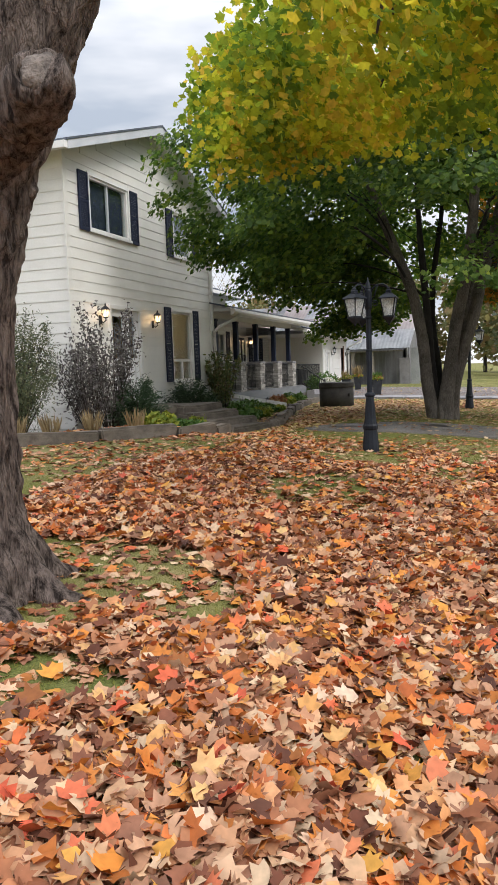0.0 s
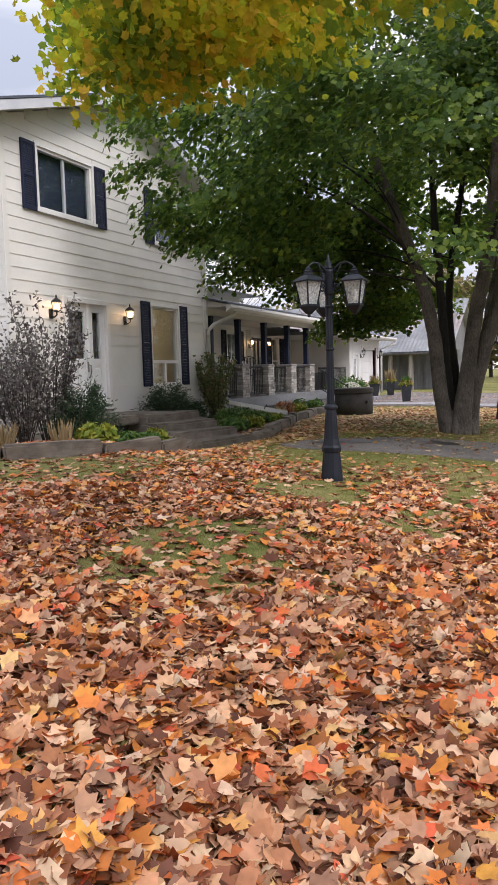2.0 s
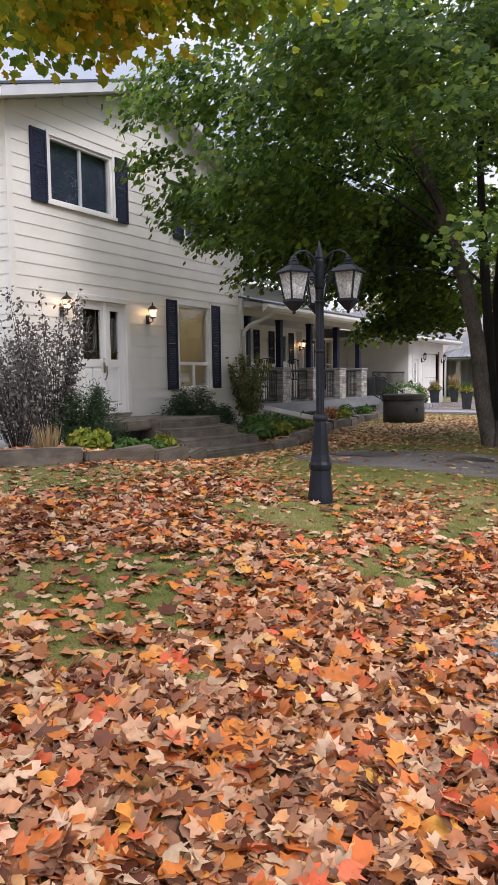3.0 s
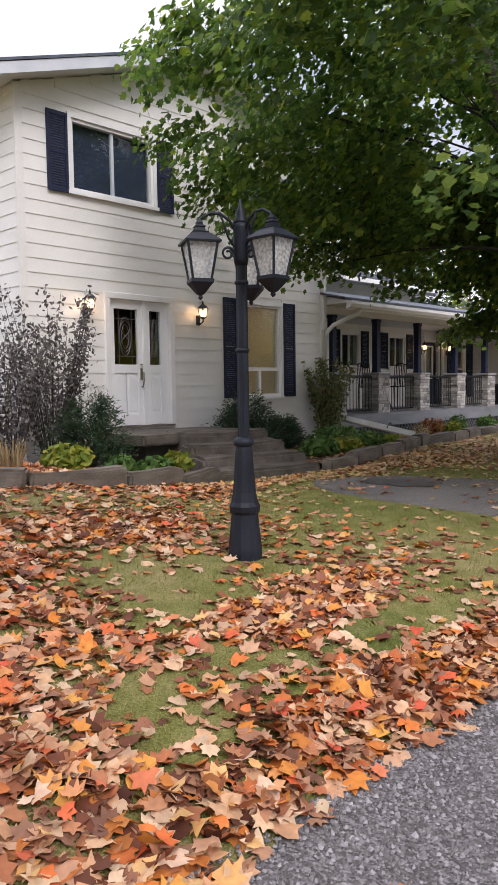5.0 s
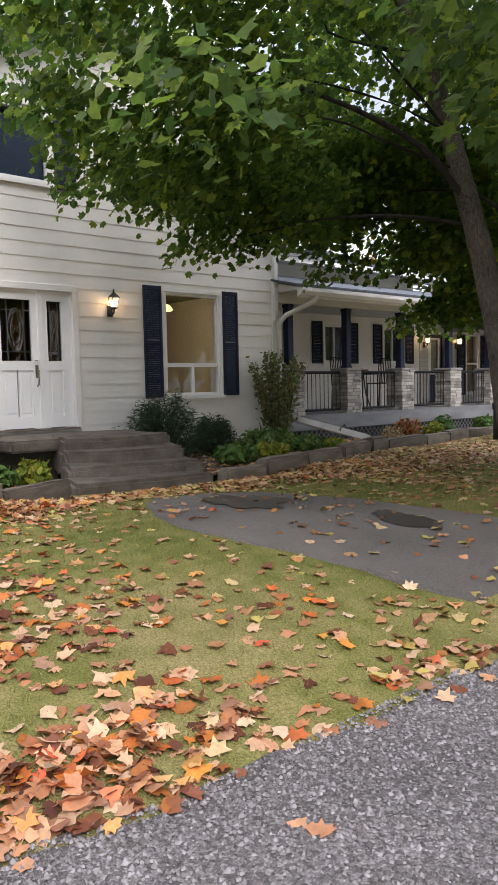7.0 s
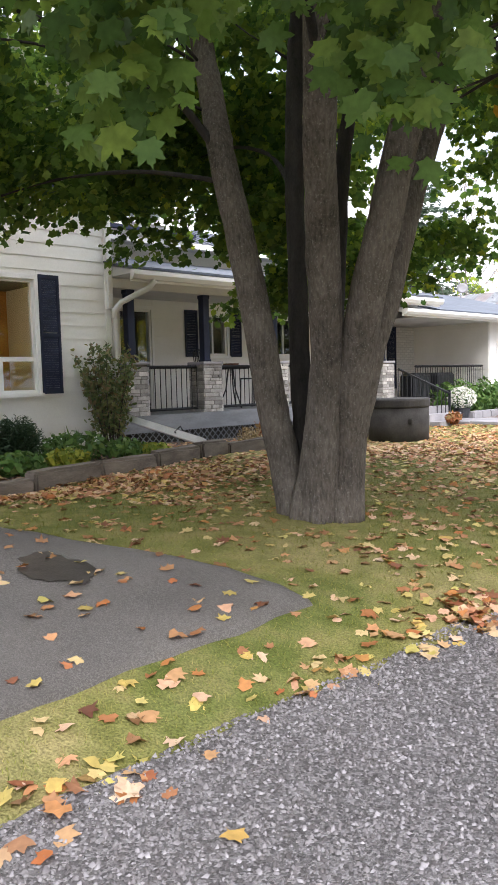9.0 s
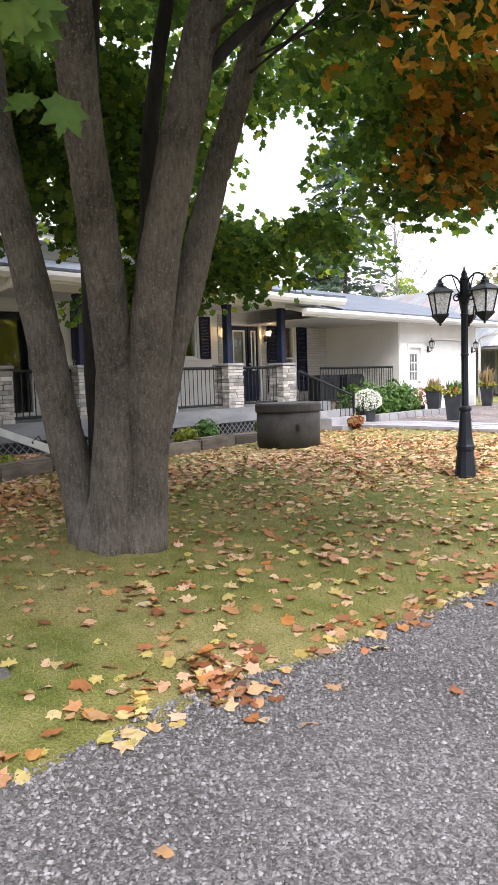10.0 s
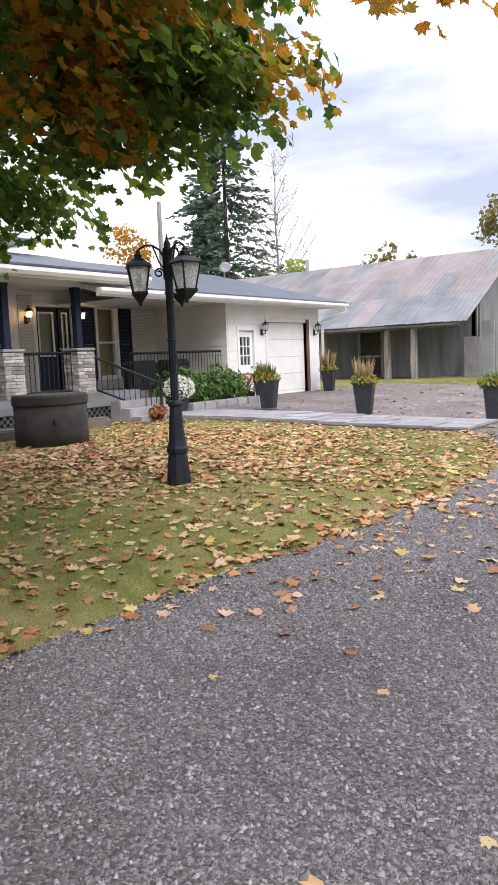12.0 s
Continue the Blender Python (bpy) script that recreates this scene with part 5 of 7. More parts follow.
def garage_doors():
    bm = bmesh.new()
    for a, b, c, d in ((33.26, 33.36, 0.3, 2.16), (34.02, 34.12, 0.3, 2.16), (33.26, 34.12, 2.16, 2.26)):
        GAR.box(bm, a, b, 0, 0.04, c, d)
    part("door_casing", bm, M_TRIM, garage)
    th = part("door", GAR.B(33.36, 34.02, -0.08, -0.04, 0.32, 1.15), M_DOOR, garage, "white side door with a nine-light window")
    bm = bmesh.new()
    for a, b, c, d in ((33.36, 33.46, 1.15, 2.16), (33.92, 34.02, 1.15, 2.16), (33.46, 33.92, 1.98, 2.16), (33.46, 33.92, 1.15, 1.22)):
        GAR.box(bm, a, b, -0.08, -0.04, c, d)
    for k in (1, 2):
        GAR.box(bm, 33.46 + 0.46 * k / 3 - 0.014, 33.46 + 0.46 * k / 3 + 0.014, -0.07, -0.04, 1.22, 1.98)
        GAR.box(bm, 33.46, 33.92, -0.07, -0.041, 1.22 + 0.76 * k / 3 - 0.014, 1.22 + 0.76 * k / 3 + 0.014)
    part("muntins", bm, M_DOOR, th)
    part("pane", GAR.B(33.46, 33.92, -0.062, -0.057, 1.22, 1.98), M_GLASS, th).visible_shadow = False
    bm = GAR.B(33.43, 33.65, -0.04, -0.03, 0.45, 1.05, bevel=0.006)
    GAR.box(bm, 33.73, 33.95, -0.04, -0.03, 0.45, 1.05, 0.006)
    part("door_panel", bm, M_DOOR, th)
    part("knob", lathe(bmesh.new(), [(0.028, 1.13), (0.028, 1.18)], -8.60, 33.94, 8), M_CHROME, th)
    od = part("overhead_door", GAR.B(34.70, 36.80, -0.14, -0.10, 0.30, 0.40), M_TRIM, garage, "plain cream overhead garage door")
    for i in range(4):
        part("door_section", GAR.B(34.70, 36.80, -0.13, -0.09, 0.405 + i * 0.498, 0.897 + i * 0.498, bevel=0.006), M_TRIM, od)
    part("jamb", GAR.B(36.80, 36.93, -0.1, 0.03, 0.3, 2.5), M_RUSTJAMB, garage, "bare reddish wooden jamb")
    part("jamb", GAR.B(34.60, 34.70, -0.1, 0.03, 0.3, 2.5), M_TRIM, garage)
    part("lintel", GAR.B(34.60, 36.93, -0.02, 0.032, 2.5, 2.58), M_TRIM, garage)


garage_doors()
for u in (34.40, 37.22):
    sconce(GAR, u, 2.22, lit=False)
railing((-8.75, 29.4), (-8.75, 32.75), 0.72, 1.62, "black railing along the raised carport floor")
part("carport_floor", B(-11.1, -8.6, 29.3, 32.85, 0.1, 0.74), M_CONC, garage)
for y in (30.4, 31.6):
    th = thing("grill_cover", "black covered barbecue behind the railing", "barbecue")
    part("cover", B(-9.7, -9.15, y - 0.4, y + 0.4, 0.74, 1.45, bevel=0.08), M_BLACK, th)

# upper storey behind the porch roof
upper = thing("upper_storey", "white upper storey with a dark metal hip roof", "house")
UF = Face("+x", -11.35)
UW = [(24.9, 25.8, 4.75, 5.7), (25.95, 26.85, 4.75, 5.7)]
uw = core_wall(UF, 20.1, 28.2, 3.35, 4.5, [], 0.18, M_TRIM, upper)
lap_siding(UF, 20.15, 28.2, 3.9, 4.5, [], uw, 0.2, material=M_TRIM)
part("wall", B(-17.0, -11.53, 28.02, 28.2, 3.35, 4.5), M_SIDING, upper)
bm = bmesh.new()
ev = [(-10.75, 20.1, 4.42), (-10.75, 28.8, 4.42), (-17.5, 28.8, 4.42), (-17.5, 20.1, 4.42)]
top = [(-14.1, 20.1, 5.65), (-14.1, 25.6, 5.65)]
vs = [bm.verts.new(p) for p in ev + top]
for q in ((0, 1, 5, 4), (1, 2, 5), (2, 3, 4, 5), (3, 0, 4), (3, 2, 1, 0)):
    bm.faces.new([vs[i] for i in q])
part("hip_roof", bm, M_SHINGLE, upper, "dark ribbed metal hip roof")
bm = bmesh.new()
for y in np.arange(20.4, 28.6, 0.3):
    f = min(1.0, (28.8 - y) / 3.2)
    tube(bm, [(-10.75, y, 4.43), (-10.75 - 3.35 * f, y, 4.43 + 1.23 * f)], 0.018, 4)
part("roof_ribs", bm, M_SHINGLE, upper)
bm = bmesh.new()
box(bm, -10.78, -10.66, 20.1, 28.9, 4.32, 4.44)
box(bm, -17.5, -10.78, 28.78, 28.9, 4.32, 4.44)
part("gutter", bm, M_TRIM, upper)
part("soffit", B(-17.4, -10.78, 20.1, 28.78, 4.38, 4.415), M_SOFFIT, upper)
# bay over the corner
bay = core_wall(Face("+x", -10.6), 20.2, 23.6, 4.45, 6.2, [(20.6, 21.5, 4.75, 5.7), (21.9, 22.8, 4.75, 5.7)], 0.15, M_TRIM, upper, "bay_wall")
for a in (20.6, 21.9):
    window(Face("+x", -10.6), a, a + 0.9, 4.75, 5.7, upper, "slider")
part("bay_side", B(-14, -10.75, 23.45, 23.6, 4.45, 6.2), M_TRIM, upper)
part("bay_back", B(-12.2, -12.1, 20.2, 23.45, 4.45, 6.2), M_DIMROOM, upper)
part("bay_sill", B(-10.6, -10.5, 20.15, 23.65, 4.52, 4.60), M_NAVY, upper, "dark band under the upper windows")
part("bay_roof", B(-14, -10.3, 20.1, 23.9, 6.2, 6.3), M_SHINGLE, upper)


# ---- steps, bed edging, well, lamps, planters ----
def uneven_block(x0, x1, y0, y1, z0, z1, jitter=0.012, bevel=0.02, turn=0.0):
    bm = bmesh.new()
    box(bm, x0, x1, y0, y1, z0, z1)
    bmesh.ops.subdivide_edges(bm, edges=bm.edges, cuts=2, use_grid_fill=True)
    bmesh.ops.bevel(bm, geom=[e for e in bm.edges if e.calc_face_angle(0) > 1], offset=bevel, segments=2, affect="EDGES")
    for v in bm.verts:
        v.co += jitter * Vector((noise.noise(v.co * 4), noise.noise(v.co * 4 + Vector((5, 1, 2))), noise.noise(v.co * 4 + Vector((1, 8, 3)))))
    if turn:
        c = Vector(((x0 + x1) / 2, (y0 + y1) / 2, 0))
        bmesh.ops.rotate(bm, cent=c, matrix=Matrix.Rotation(turn, 3, "Z"), verts=bm.verts)
    return bm


def slab_step(a, b, depth, z0, z1):
    """A worn slab whose front edge runs from a to b."""
    a, b = Vector((*a, 0)), Vector((*b, 0))
    way = (b - a).normalized()
    back = Vector((-way.y, way.x, 0))
    c, L = (a + b) / 2 + back * depth / 2, (b - a).length
    bm = uneven_block(c.x - depth / 2, c.x + depth / 2, c.y - L / 2, c.y + L / 2, z0, z1, 0.035, 0.045)
    bmesh.ops.rotate(bm, cent=(c.x, c.y, 0), matrix=Matrix.Rotation(math.atan2(-way.x, way.y), 3, "Z"), verts=bm.verts)
    return bm


def front_steps():
    th = thing("front_steps", "weathered concrete steps up to the front door", "steps")
    # dark recessed block: the shade of the gap under the landing, as colour
    part("landing_base", B(-8.5, -7.5, 14.35, 16.4, 0.1, 0.6), M_WELL, th)
    part("landing", uneven_block(-8.55, -7.2, 14.1, 16.5, 0.59, 0.745, 0.025, 0.03), M_CONC, th)
    part("landing", slab_step((-7.0, 14.75), (-6.70, 16.3), 0.75, 0.25, 0.755), M_CONC, th)
    part("step", slab_step((-6.72, 14.62), (-6.27, 16.22), 0.6, 0.22, 0.605), M_CONC, th)
    part("step", slab_step((-6.26, 14.46), (-5.82, 16.18), 0.6, 0.12, 0.445), M_CONC, th)
    part("step", slab_step((-5.78, 14.26), (-5.46, 16.1), 0.6, 0.02, 0.305), M_CONC, th)


front_steps()


def bed_edging():
    th = thing("bed_edging", "low edging of weathered grey timbers round the beds", "garden edging", kind="structure")
    runs = [[(-9.6, 6.6), (-7.6, 9.4), (-6.4, 10.3), (-5.5, 11.2), (-5.3, 12.3), (-5.38, 13.2), (-5.7, 14.1)], [(-5.45, 16.2), (-5.5, 16.95), (-5.75, 18.0), (-5.92, 19.0), (-6.15, 19.95), (-6.4, 20.7)], [(-6.42, 20.75), (-6.65, 22.2), (-6.95, 23.4), (-7.25, 24.6), (-7.4, 26.0), (-7.45, 27.4)]]
    for run in runs:
        pts = [Vector((*p, 0)) for p in run]
        for a, b in zip(pts, pts[1:]):
            n = max(1, round((b - a).length / 1.1))
            for i in range(n):
                p, q = a.lerp(b, i / n), a.lerp(b, (i + 1) / n)
                m, L = (p + q) / 2, (q - p).length
                z = float(gz(m.x, m.y))
                bm = uneven_block(m.x - 0.11, m.x + 0.11, m.y - L / 2 + 0.012, m.y + L / 2 - 0.012, z - 0.08, z + 0.20 + random.uniform(-0.02, 0.025), 0.035, 0.03, math.atan2(-(q - p).x, (q - p).y))
                part("timber", bm, M_TIMBER, th)
    return th


bed_edging()


BED_LEFT = [(-9.6, 6.7), (-7.65, 9.45), (-6.45, 10.35), (-5.58, 11.25), (-5.4, 12.3), (-5.48, 13.2), (-5.85, 14.15), (-6.4, 14.45), (-8.57, 14.3), (-8.6, 12.9), (-14, 12.9), (-14, 6.7)]
BED_RIGHT = [(-5.6, 16.2), (-5.6, 16.95), (-5.85, 18.0), (-6.0, 19.0), (-6.25, 19.95), (-6.5, 20.7), (-6.75, 22.2), (-7.05, 23.4), (-7.35, 24.6), (-7.5, 26.0), (-7.55, 27.4), (-8.42, 27.4), (-8.42, 20.1), (-8.56, 20.1), (-8.56, 16.3)]


def bed_soil():
    """Planting beds between edging and house."""
    for name, poly in (("garden_bed", BED_LEFT), ("garden_bed", BED_RIGHT)):
        bm = bmesh.new()
        vs = [bm.verts.new((x, y, float(gz(x, y)) + 0.08)) for x, y in poly]
        f = bm.faces.new(vs)
        bmesh.ops.triangulate(bm, faces=[f])
        for _ in range(4):
            bmesh.ops.subdivide_edges(bm, edges=[e for e in bm.edges if e.calc_length() > 0.4], cuts=1)
        bmesh.ops.triangulate(bm, faces=bm.faces)
        for v in bm.verts:
            v.co.z = float(gz(v.co.x, v.co.y)) + 0.08 + 0.03 * noise.noise(v.co * 3)
        bmesh.ops.recalc_face_normals(bm, faces=bm.faces)
        tagged(part(name, bm, M_SOIL, smooth=True), "dark mulched planting bed with fallen leaves", "garden bed", kind="structure")


bed_soil()


def well_ring():
    th = thing("well_ring", "dark round concrete well casing on the lawn", "well")
    x, y = -6.07, 24.91
    z = float(gz(x, y)) - 0.03
    part("casing", lathe(bmesh.new(), [(0.575, z), (0.58, z + 0.3), (0.575, z + 0.66)], x, y, 40), M_WELL, th, smooth=True)
    part("lid", lathe(bmesh.new(), [(0.585, z + 0.665), (0.60, z + 0.69), (0.60, z + 0.80), (0.585, z + 0.83), (0.3, z + 0.84)], x, y, 40), M_WELL, th, smooth=False)
    for a in (2.6, -0.55):
        bm = uneven_block(x + 0.57 * math.cos(a) - 0.05, x + 0.57 * math.cos(a) + 0.05, y + 0.57 * math.sin(a) - 0.05, y + 0.57 * math.sin(a) + 0.05, z + 0.36, z + 0.46, 0.004, 0.01)
        part("lifting_lug", bm, M_WELL, th)
    return th


well_ring()


def lamp_post(x, y, turn=0.0):
    """A three-lantern cast post: moulded base, fluted shaft, scroll arms."""
    th = thing("street_lamp", "black cast lamp post with three hanging glass lanterns", "lamp post", "garden lamp posts")
    z0 = float(gz(x, y)) - 0.02
    part("base", lathe(bmesh.new(), [(0.128, z0), (0.126, z0 + 0.08), (0.100, z0 + 0.34), (0.112, z0 + 0.36), (0.116, z0 + 0.40), (0.100, z0 + 0.43), (0.086, z0 + 0.50), (0.064, z0 + 0.80), (0.058, z0 + 0.83)], x, y, 12), M_POST, th)
    part("collar", lathe(bmesh.new(), [(0.058, z0 + 0.83), (0.076, z0 + 0.845), (0.076, z0 + 0.875), (0.05, z0 + 0.90)], x, y, 20), M_POST, th, smooth=True)
    bm = bmesh.new()
    lathe(bm, [(0.043, z0 + 0.90), (0.041, z0 + 2.40)], x, y, 18)
    bm.verts.ensure_lookup_table()
    for i, v in enumerate(bm.verts):
        if i % 2:
            v.co.x, v.co.y = x + (v.co.x - x) * 0.9, y + (v.co.y - y) * 0.9
    part("shaft", bm, M_POST, th, "fluted black shaft")
    for zz in (z0 + 1.52, z0 + 2.0):
        part("ring", lathe(bmesh.new(), [(0.044, zz - 0.015), (0.052, zz), (0.044, zz + 0.015)], x, y, 18), M_POST, th, smooth=True)
    part("head", lathe(bmesh.new(), [(0.044, z0 + 2.12), (0.054, z0 + 2.16), (0.054, z0 + 2.38), (0.058, z0 + 2.41)], x, y, 14), M_POST, th, smooth=True)
    part("finial", lathe(bmesh.new(), [(0.05, z0 + 2.41), (0.052, z0 + 2.43), (0.034, z0 + 2.46), (0.038, z0 + 2.485), (0.016, z0 + 2.53), (0.004, z0 + 2.59)], x, y, 14), M_POST, th, smooth=True)
    for k in range(3):
        a = turn + k * 2 * math.pi / 3
        cx, cy = x + 0.30 * math.cos(a), y + 0.30 * math.sin(a)

        def q(r, z):
            return (x + r * math.cos(a), y + r * math.sin(a), z0 + z)
        arm = part("arm", tube(bmesh.new(), [q(0.04, 2.36), q(0.08, 2.43), q(0.15, 2.475), q(0.22, 2.475), q(0.28, 2.44), q(0.30, 2.40)], 0.011, 8), M_POST, th, smooth=True)
        part("scroll", tube(bmesh.new(), [q(0.095 + r * math.cos(w), 2.20 + r * math.sin(w)) for w, r in zip(np.linspace(3.1, -5.5, 22), np.linspace(0.05, 0.016, 22))], 0.009, 6), M_POST, arm, smooth=True)
        part("brace", tube(bmesh.new(), [q(0.05, 2.25), q(0.09, 2.31), q(0.12, 2.40), q(0.15, 2.47)], 0.008, 6), M_POST, arm, smooth=True)
        ln = part("lantern_cap", lathe(bmesh.new(), [(0.178, z0 + 2.258), (0.182, z0 + 2.270), (0.150, z0 + 2.292), (0.105, z0 + 2.318), (0.078, z0 + 2.332), (0.080, z0 + 2.340), (0.052, z0 + 2.346), (0.046, z0 + 2.372), (0.058, z0 + 2.376), (0.030, z0 + 2.392), (0.032, z0 + 2.405), (0.012, z0 + 2.43)], cx, cy, 4, turn=a + math.pi / 4), M_POST, th, "square stepped lantern roof")
        part("lantern_glass", lathe(bmesh.new(), [(0.090, z0 + 2.012), (0.145, z0 + 2.258)], cx, cy, 4, turn=a + math.pi / 4), M_LAMPGLASS, ln, "seeded clear glass").visible_shadow = False
        for i in range(4):
            w = a + math.pi / 4 + i * math.pi / 2
            part("glazing_bar", tube(bmesh.new(), [(cx + 0.092 * math.cos(w), cy + 0.092 * math.sin(w), z0 + 2.006), (cx + 0.149 * math.cos(w), cy + 0.149 * math.sin(w), z0 + 2.264)], 0.010, 5), M_POST, ln)
        part("lantern_base", lathe(bmesh.new(), [(0.006, z0 + 1.872), (0.020, z0 + 1.888), (0.014, z0 + 1.902), (0.034, z0 + 1.912), (0.098, z0 + 1.976), (0.114, z0 + 1.99), (0.114, z0 + 2.014)], cx, cy, 4, turn=a + math.pi / 4), M_POST, ln)
        part("bulb", lathe(bmesh.new(), [(0.014, z0 + 2.014), (0.014, z0 + 2.07), (0.03, z0 + 2.11), (0.03, z0 + 2.15), (0.010, z0 + 2.185)], cx, cy, 10), M_MUMGLASS, ln, "unlit frosted bulb", smooth=True)
    return th


M_MUMGLASS = surface("frosted_bulb", (0.70, 0.70, 0.68), (0.8, 0.8, 0.78), 0.3, 5, 0.02, 40)
lamp_post(-2.19, 11.07, radians(0.6))
lamp_post(-1.58, 22.93, radians(-13))


def tuft(name, x, y, z, n, height, spread, material, parent, shape=None, width=0.02, lean=0.5, label=""):
    """Upright blades from one foot, leaning outwards."""
    a, r = RNG.uniform(0, 6.283, n), np.sqrt(RNG.uniform(0, 1, n)) * spread
    up = np.stack((np.cos(a) * lean * RNG.uniform(0, 1, n), np.sin(a) * lean * RNG.uniform(0, 1, n), np.ones(n)), 1)
    up /= np.linalg.norm(up, axis=1, keepdims=True)
    pos = np.stack((x + r * np.cos(a) * 0.5, y + r * np.sin(a) * 0.5, np.full(n, z)), 1)
    nor = np.cross(up, RNG.normal(size=(n, 3)))
    sh = np.array(((-1.0, 0), (1.0, 0), (0.7, 0.6), (0.0, 1), (-0.7, 0.6))) if shape is None else shape
    sz = height * RNG.uniform(0.6, 1.0, n)
    s2 = sh.copy()
    s2[:, 0] *= width / height
    return leaf_mesh(name, s2, pos, nor, sz, material, parent, 0.15, up=up, kind="", label=label)


def blob(c, r, n, shell=0.5):
    """n points in an ellipsoid, denser towards its skin."""
    d = RNG.normal(size=(n, 3))
    d /= np.linalg.norm(d, axis=1, keepdims=True)
    return np.array(c) + d * (RNG.uniform(shell ** 3, 1, n) ** (1 / 3))[:, None] * np.array(r), d


def leaf_blob(name, c, r, n, size, material, parent, shape=OVAL, shell=0.4, tilt=0.8, label=""):
    p, d = blob(c, r, n, shell)
    return leaf_mesh(name, shape, p, d * tilt + RNG.normal(size=(n, 3)) * 0.6 + np.array((0, 0, 0.3)), size * RNG.uniform(0.6, 1.2, n), material, parent, 0.3, kind="", label=label)


def planter(x, y, z, tall):
    th = thing("planter", "tall charcoal planter with ornamental grass and flowers", "planter", "yard planters")
    part("pot", lathe(bmesh.new(), [(0.19, z), (0.27, z + 0.58), (0.285, z + 0.58), (0.285, z + 0.62), (0.25, z + 0.62), (0.25, z + 0.56)], x, y, 4, turn=math.pi / 4 + 0.3), M_PLANTER, th)
    tuft("grass", x, y, z + 0.56, 130, tall, 0.2, M_HOSTA if tall < 0.5 else M_STRAW, th, width=0.008, lean=0.45)
    leaf_blob("foliage", (x, y, z + 0.66), (0.30, 0.30, 0.16), 220, 0.05, M_LIME, th)
    leaf_blob("flowers", (x + 0.05, y, z + 0.70), (0.26, 0.26, 0.13), 60, 0.035, M_REDMUM, th)
    return th


for x, y, t in ((-5.75, 30.6, 0.45), (-3.35, 30.5, 0.62), (-0.72, 30.4, 0.35), (-7.9, 36.9, 0.75), (-7.6, 33.0, 0.5)):
    planter(x, y, float(gz(x, y)) + (0.05 if y < 31 else 0.02), t)


def step_rail():
    railing((-8.1, 27.75), (-7.55, 29.1), 0.80, 1.55, "sloping black handrail beside the porch steps", rake=0.62)
    th = thing("rail_post", "black end post of the handrail", "post")
    part("post", B(-7.58, -7.53, 29.08, 29.13, 0.22, 1.02, bevel=0.005), M_BLACK, th)
    st = thing("porch_steps", "pale stone steps up to the porch", "steps")
    for i in range(3):
        part("step", uneven_block(-8.0 + i * 0.30, -7.7 + i * 0.30, 28.0, 29.4, 0.1, 0.62 - i * 0.16, 0.006, 0.015), M_PAVER, st)


step_rail()


def carport_bed():
    """Shrubs and potted flowers in front of the carport."""
    sh = thing("shrub", "leafy green shrubs along the carport", "shrub")
    for i in range(7):
        leaf_blob("foliage", (-8.25 + random.uniform(-0.1, 0.2), 30.1 + i * 0.42, 0.72 + 0.12 * math.sin(i * 2)), (0.5, 0.42, 0.46), 420, 0.07, M_HOSTA, sh)
    m = thing("white_mum", "round white chrysanthemum in a dark pot", "potted plant")
    part("pot", lathe(bmesh.new(), [(0.16, 0.30), (0.2, 0.52), (0.22, 0.54)], -7.6, 29.75, 14), M_PLANTER, m)
    leaf_blob("bloom", (-7.6, 29.75, 0.80), (0.36, 0.36, 0.28), 800, 0.035, M_MUM, m, shell=0.85)
    leaf_blob("leaves", (-7.6, 29.75, 0.64), (0.28, 0.28, 0.16), 200, 0.04, M_YEW, m)
    r = thing("red_mum", "round red chrysanthemum beside the garage door", "potted plant")
    part("pot", lathe(bmesh.new(), [(0.14, 0.28), (0.18, 0.5)], -8.1, 33.05, 14), M_PLANTER, r)
    leaf_blob("bloom", (-8.1, 33.05, 0.75), (0.3, 0.3, 0.28), 500, 0.035, M_REDMUM, r, shell=0.85)
    k = thing("carport_kerb", "low pale stone kerb round the carport bed", "kerb", kind="structure")
    for i in range(8):
        part("kerb_stone", uneven_block(-7.62, -7.38, 29.95 + i * 0.42, 30.35 + i * 0.42, 0.15, 0.44, 0.015, 0.02), M_PAVER, k)


carport_bed()


# ---- shrubs and plants of the house beds ----
def stem_shrub(name, label, x, y, h, spread, n_stems, material, leaf, per, shape=OVAL, tip=1.0):
    """Upright twiggy shrub: stems from the foot with leaves along them."""
    th = thing(name, label, "shrub")
    z = float(gz(x, y)) + 0.08
    pos, bm = [], bmesh.new()
    for i in range(n_stems):
        a, r, t = random.uniform(0, 6.283), math.sqrt(random.random()) * spread, h * random.uniform(0.65, 1.0)
        bend = [Vector((x + 0.15 * r * math.cos(a), y + 0.15 * r * math.sin(a), z)), Vector((x + 0.6 * r * math.cos(a), y + 0.6 * r * math.sin(a), z + t * 0.55)), Vector((x + r * math.cos(a + 0.2), y + r * math.sin(a + 0.2), z + t))]
        tube(bm, bend, (0.010, 0.006, 0.002), 5)
        f = RNG.uniform(0.18, 1.0, per)
        for w in f:
            p = bend[0].lerp(bend[1], w * 2) if w < 0.5 else bend[1].lerp(bend[2], w * 2 - 1)
            pos.append(p + Vector(RNG.normal(size=3)) * 0.10 * spread * (1.4 - 0.7 * w))
    tagged(part("twig", bm, M_TWIG, th), kind="stuff")
    pos = np.array([tuple(p) for p in pos])
    leaf_mesh("foliage", shape, pos, RNG.normal(size=pos.shape) + np.array((0.4, -0.2, 0.5)), leaf * RNG.uniform(0.6, 1.2, len(pos)), material, th, 0.3, kind="")
    return th


stem_shrub("ninebark", "tall bronze-leaved shrub beside the front door", -7.75, 12.9, 2.6, 0.75, 30, M_PURPLE, 0.040, 100)
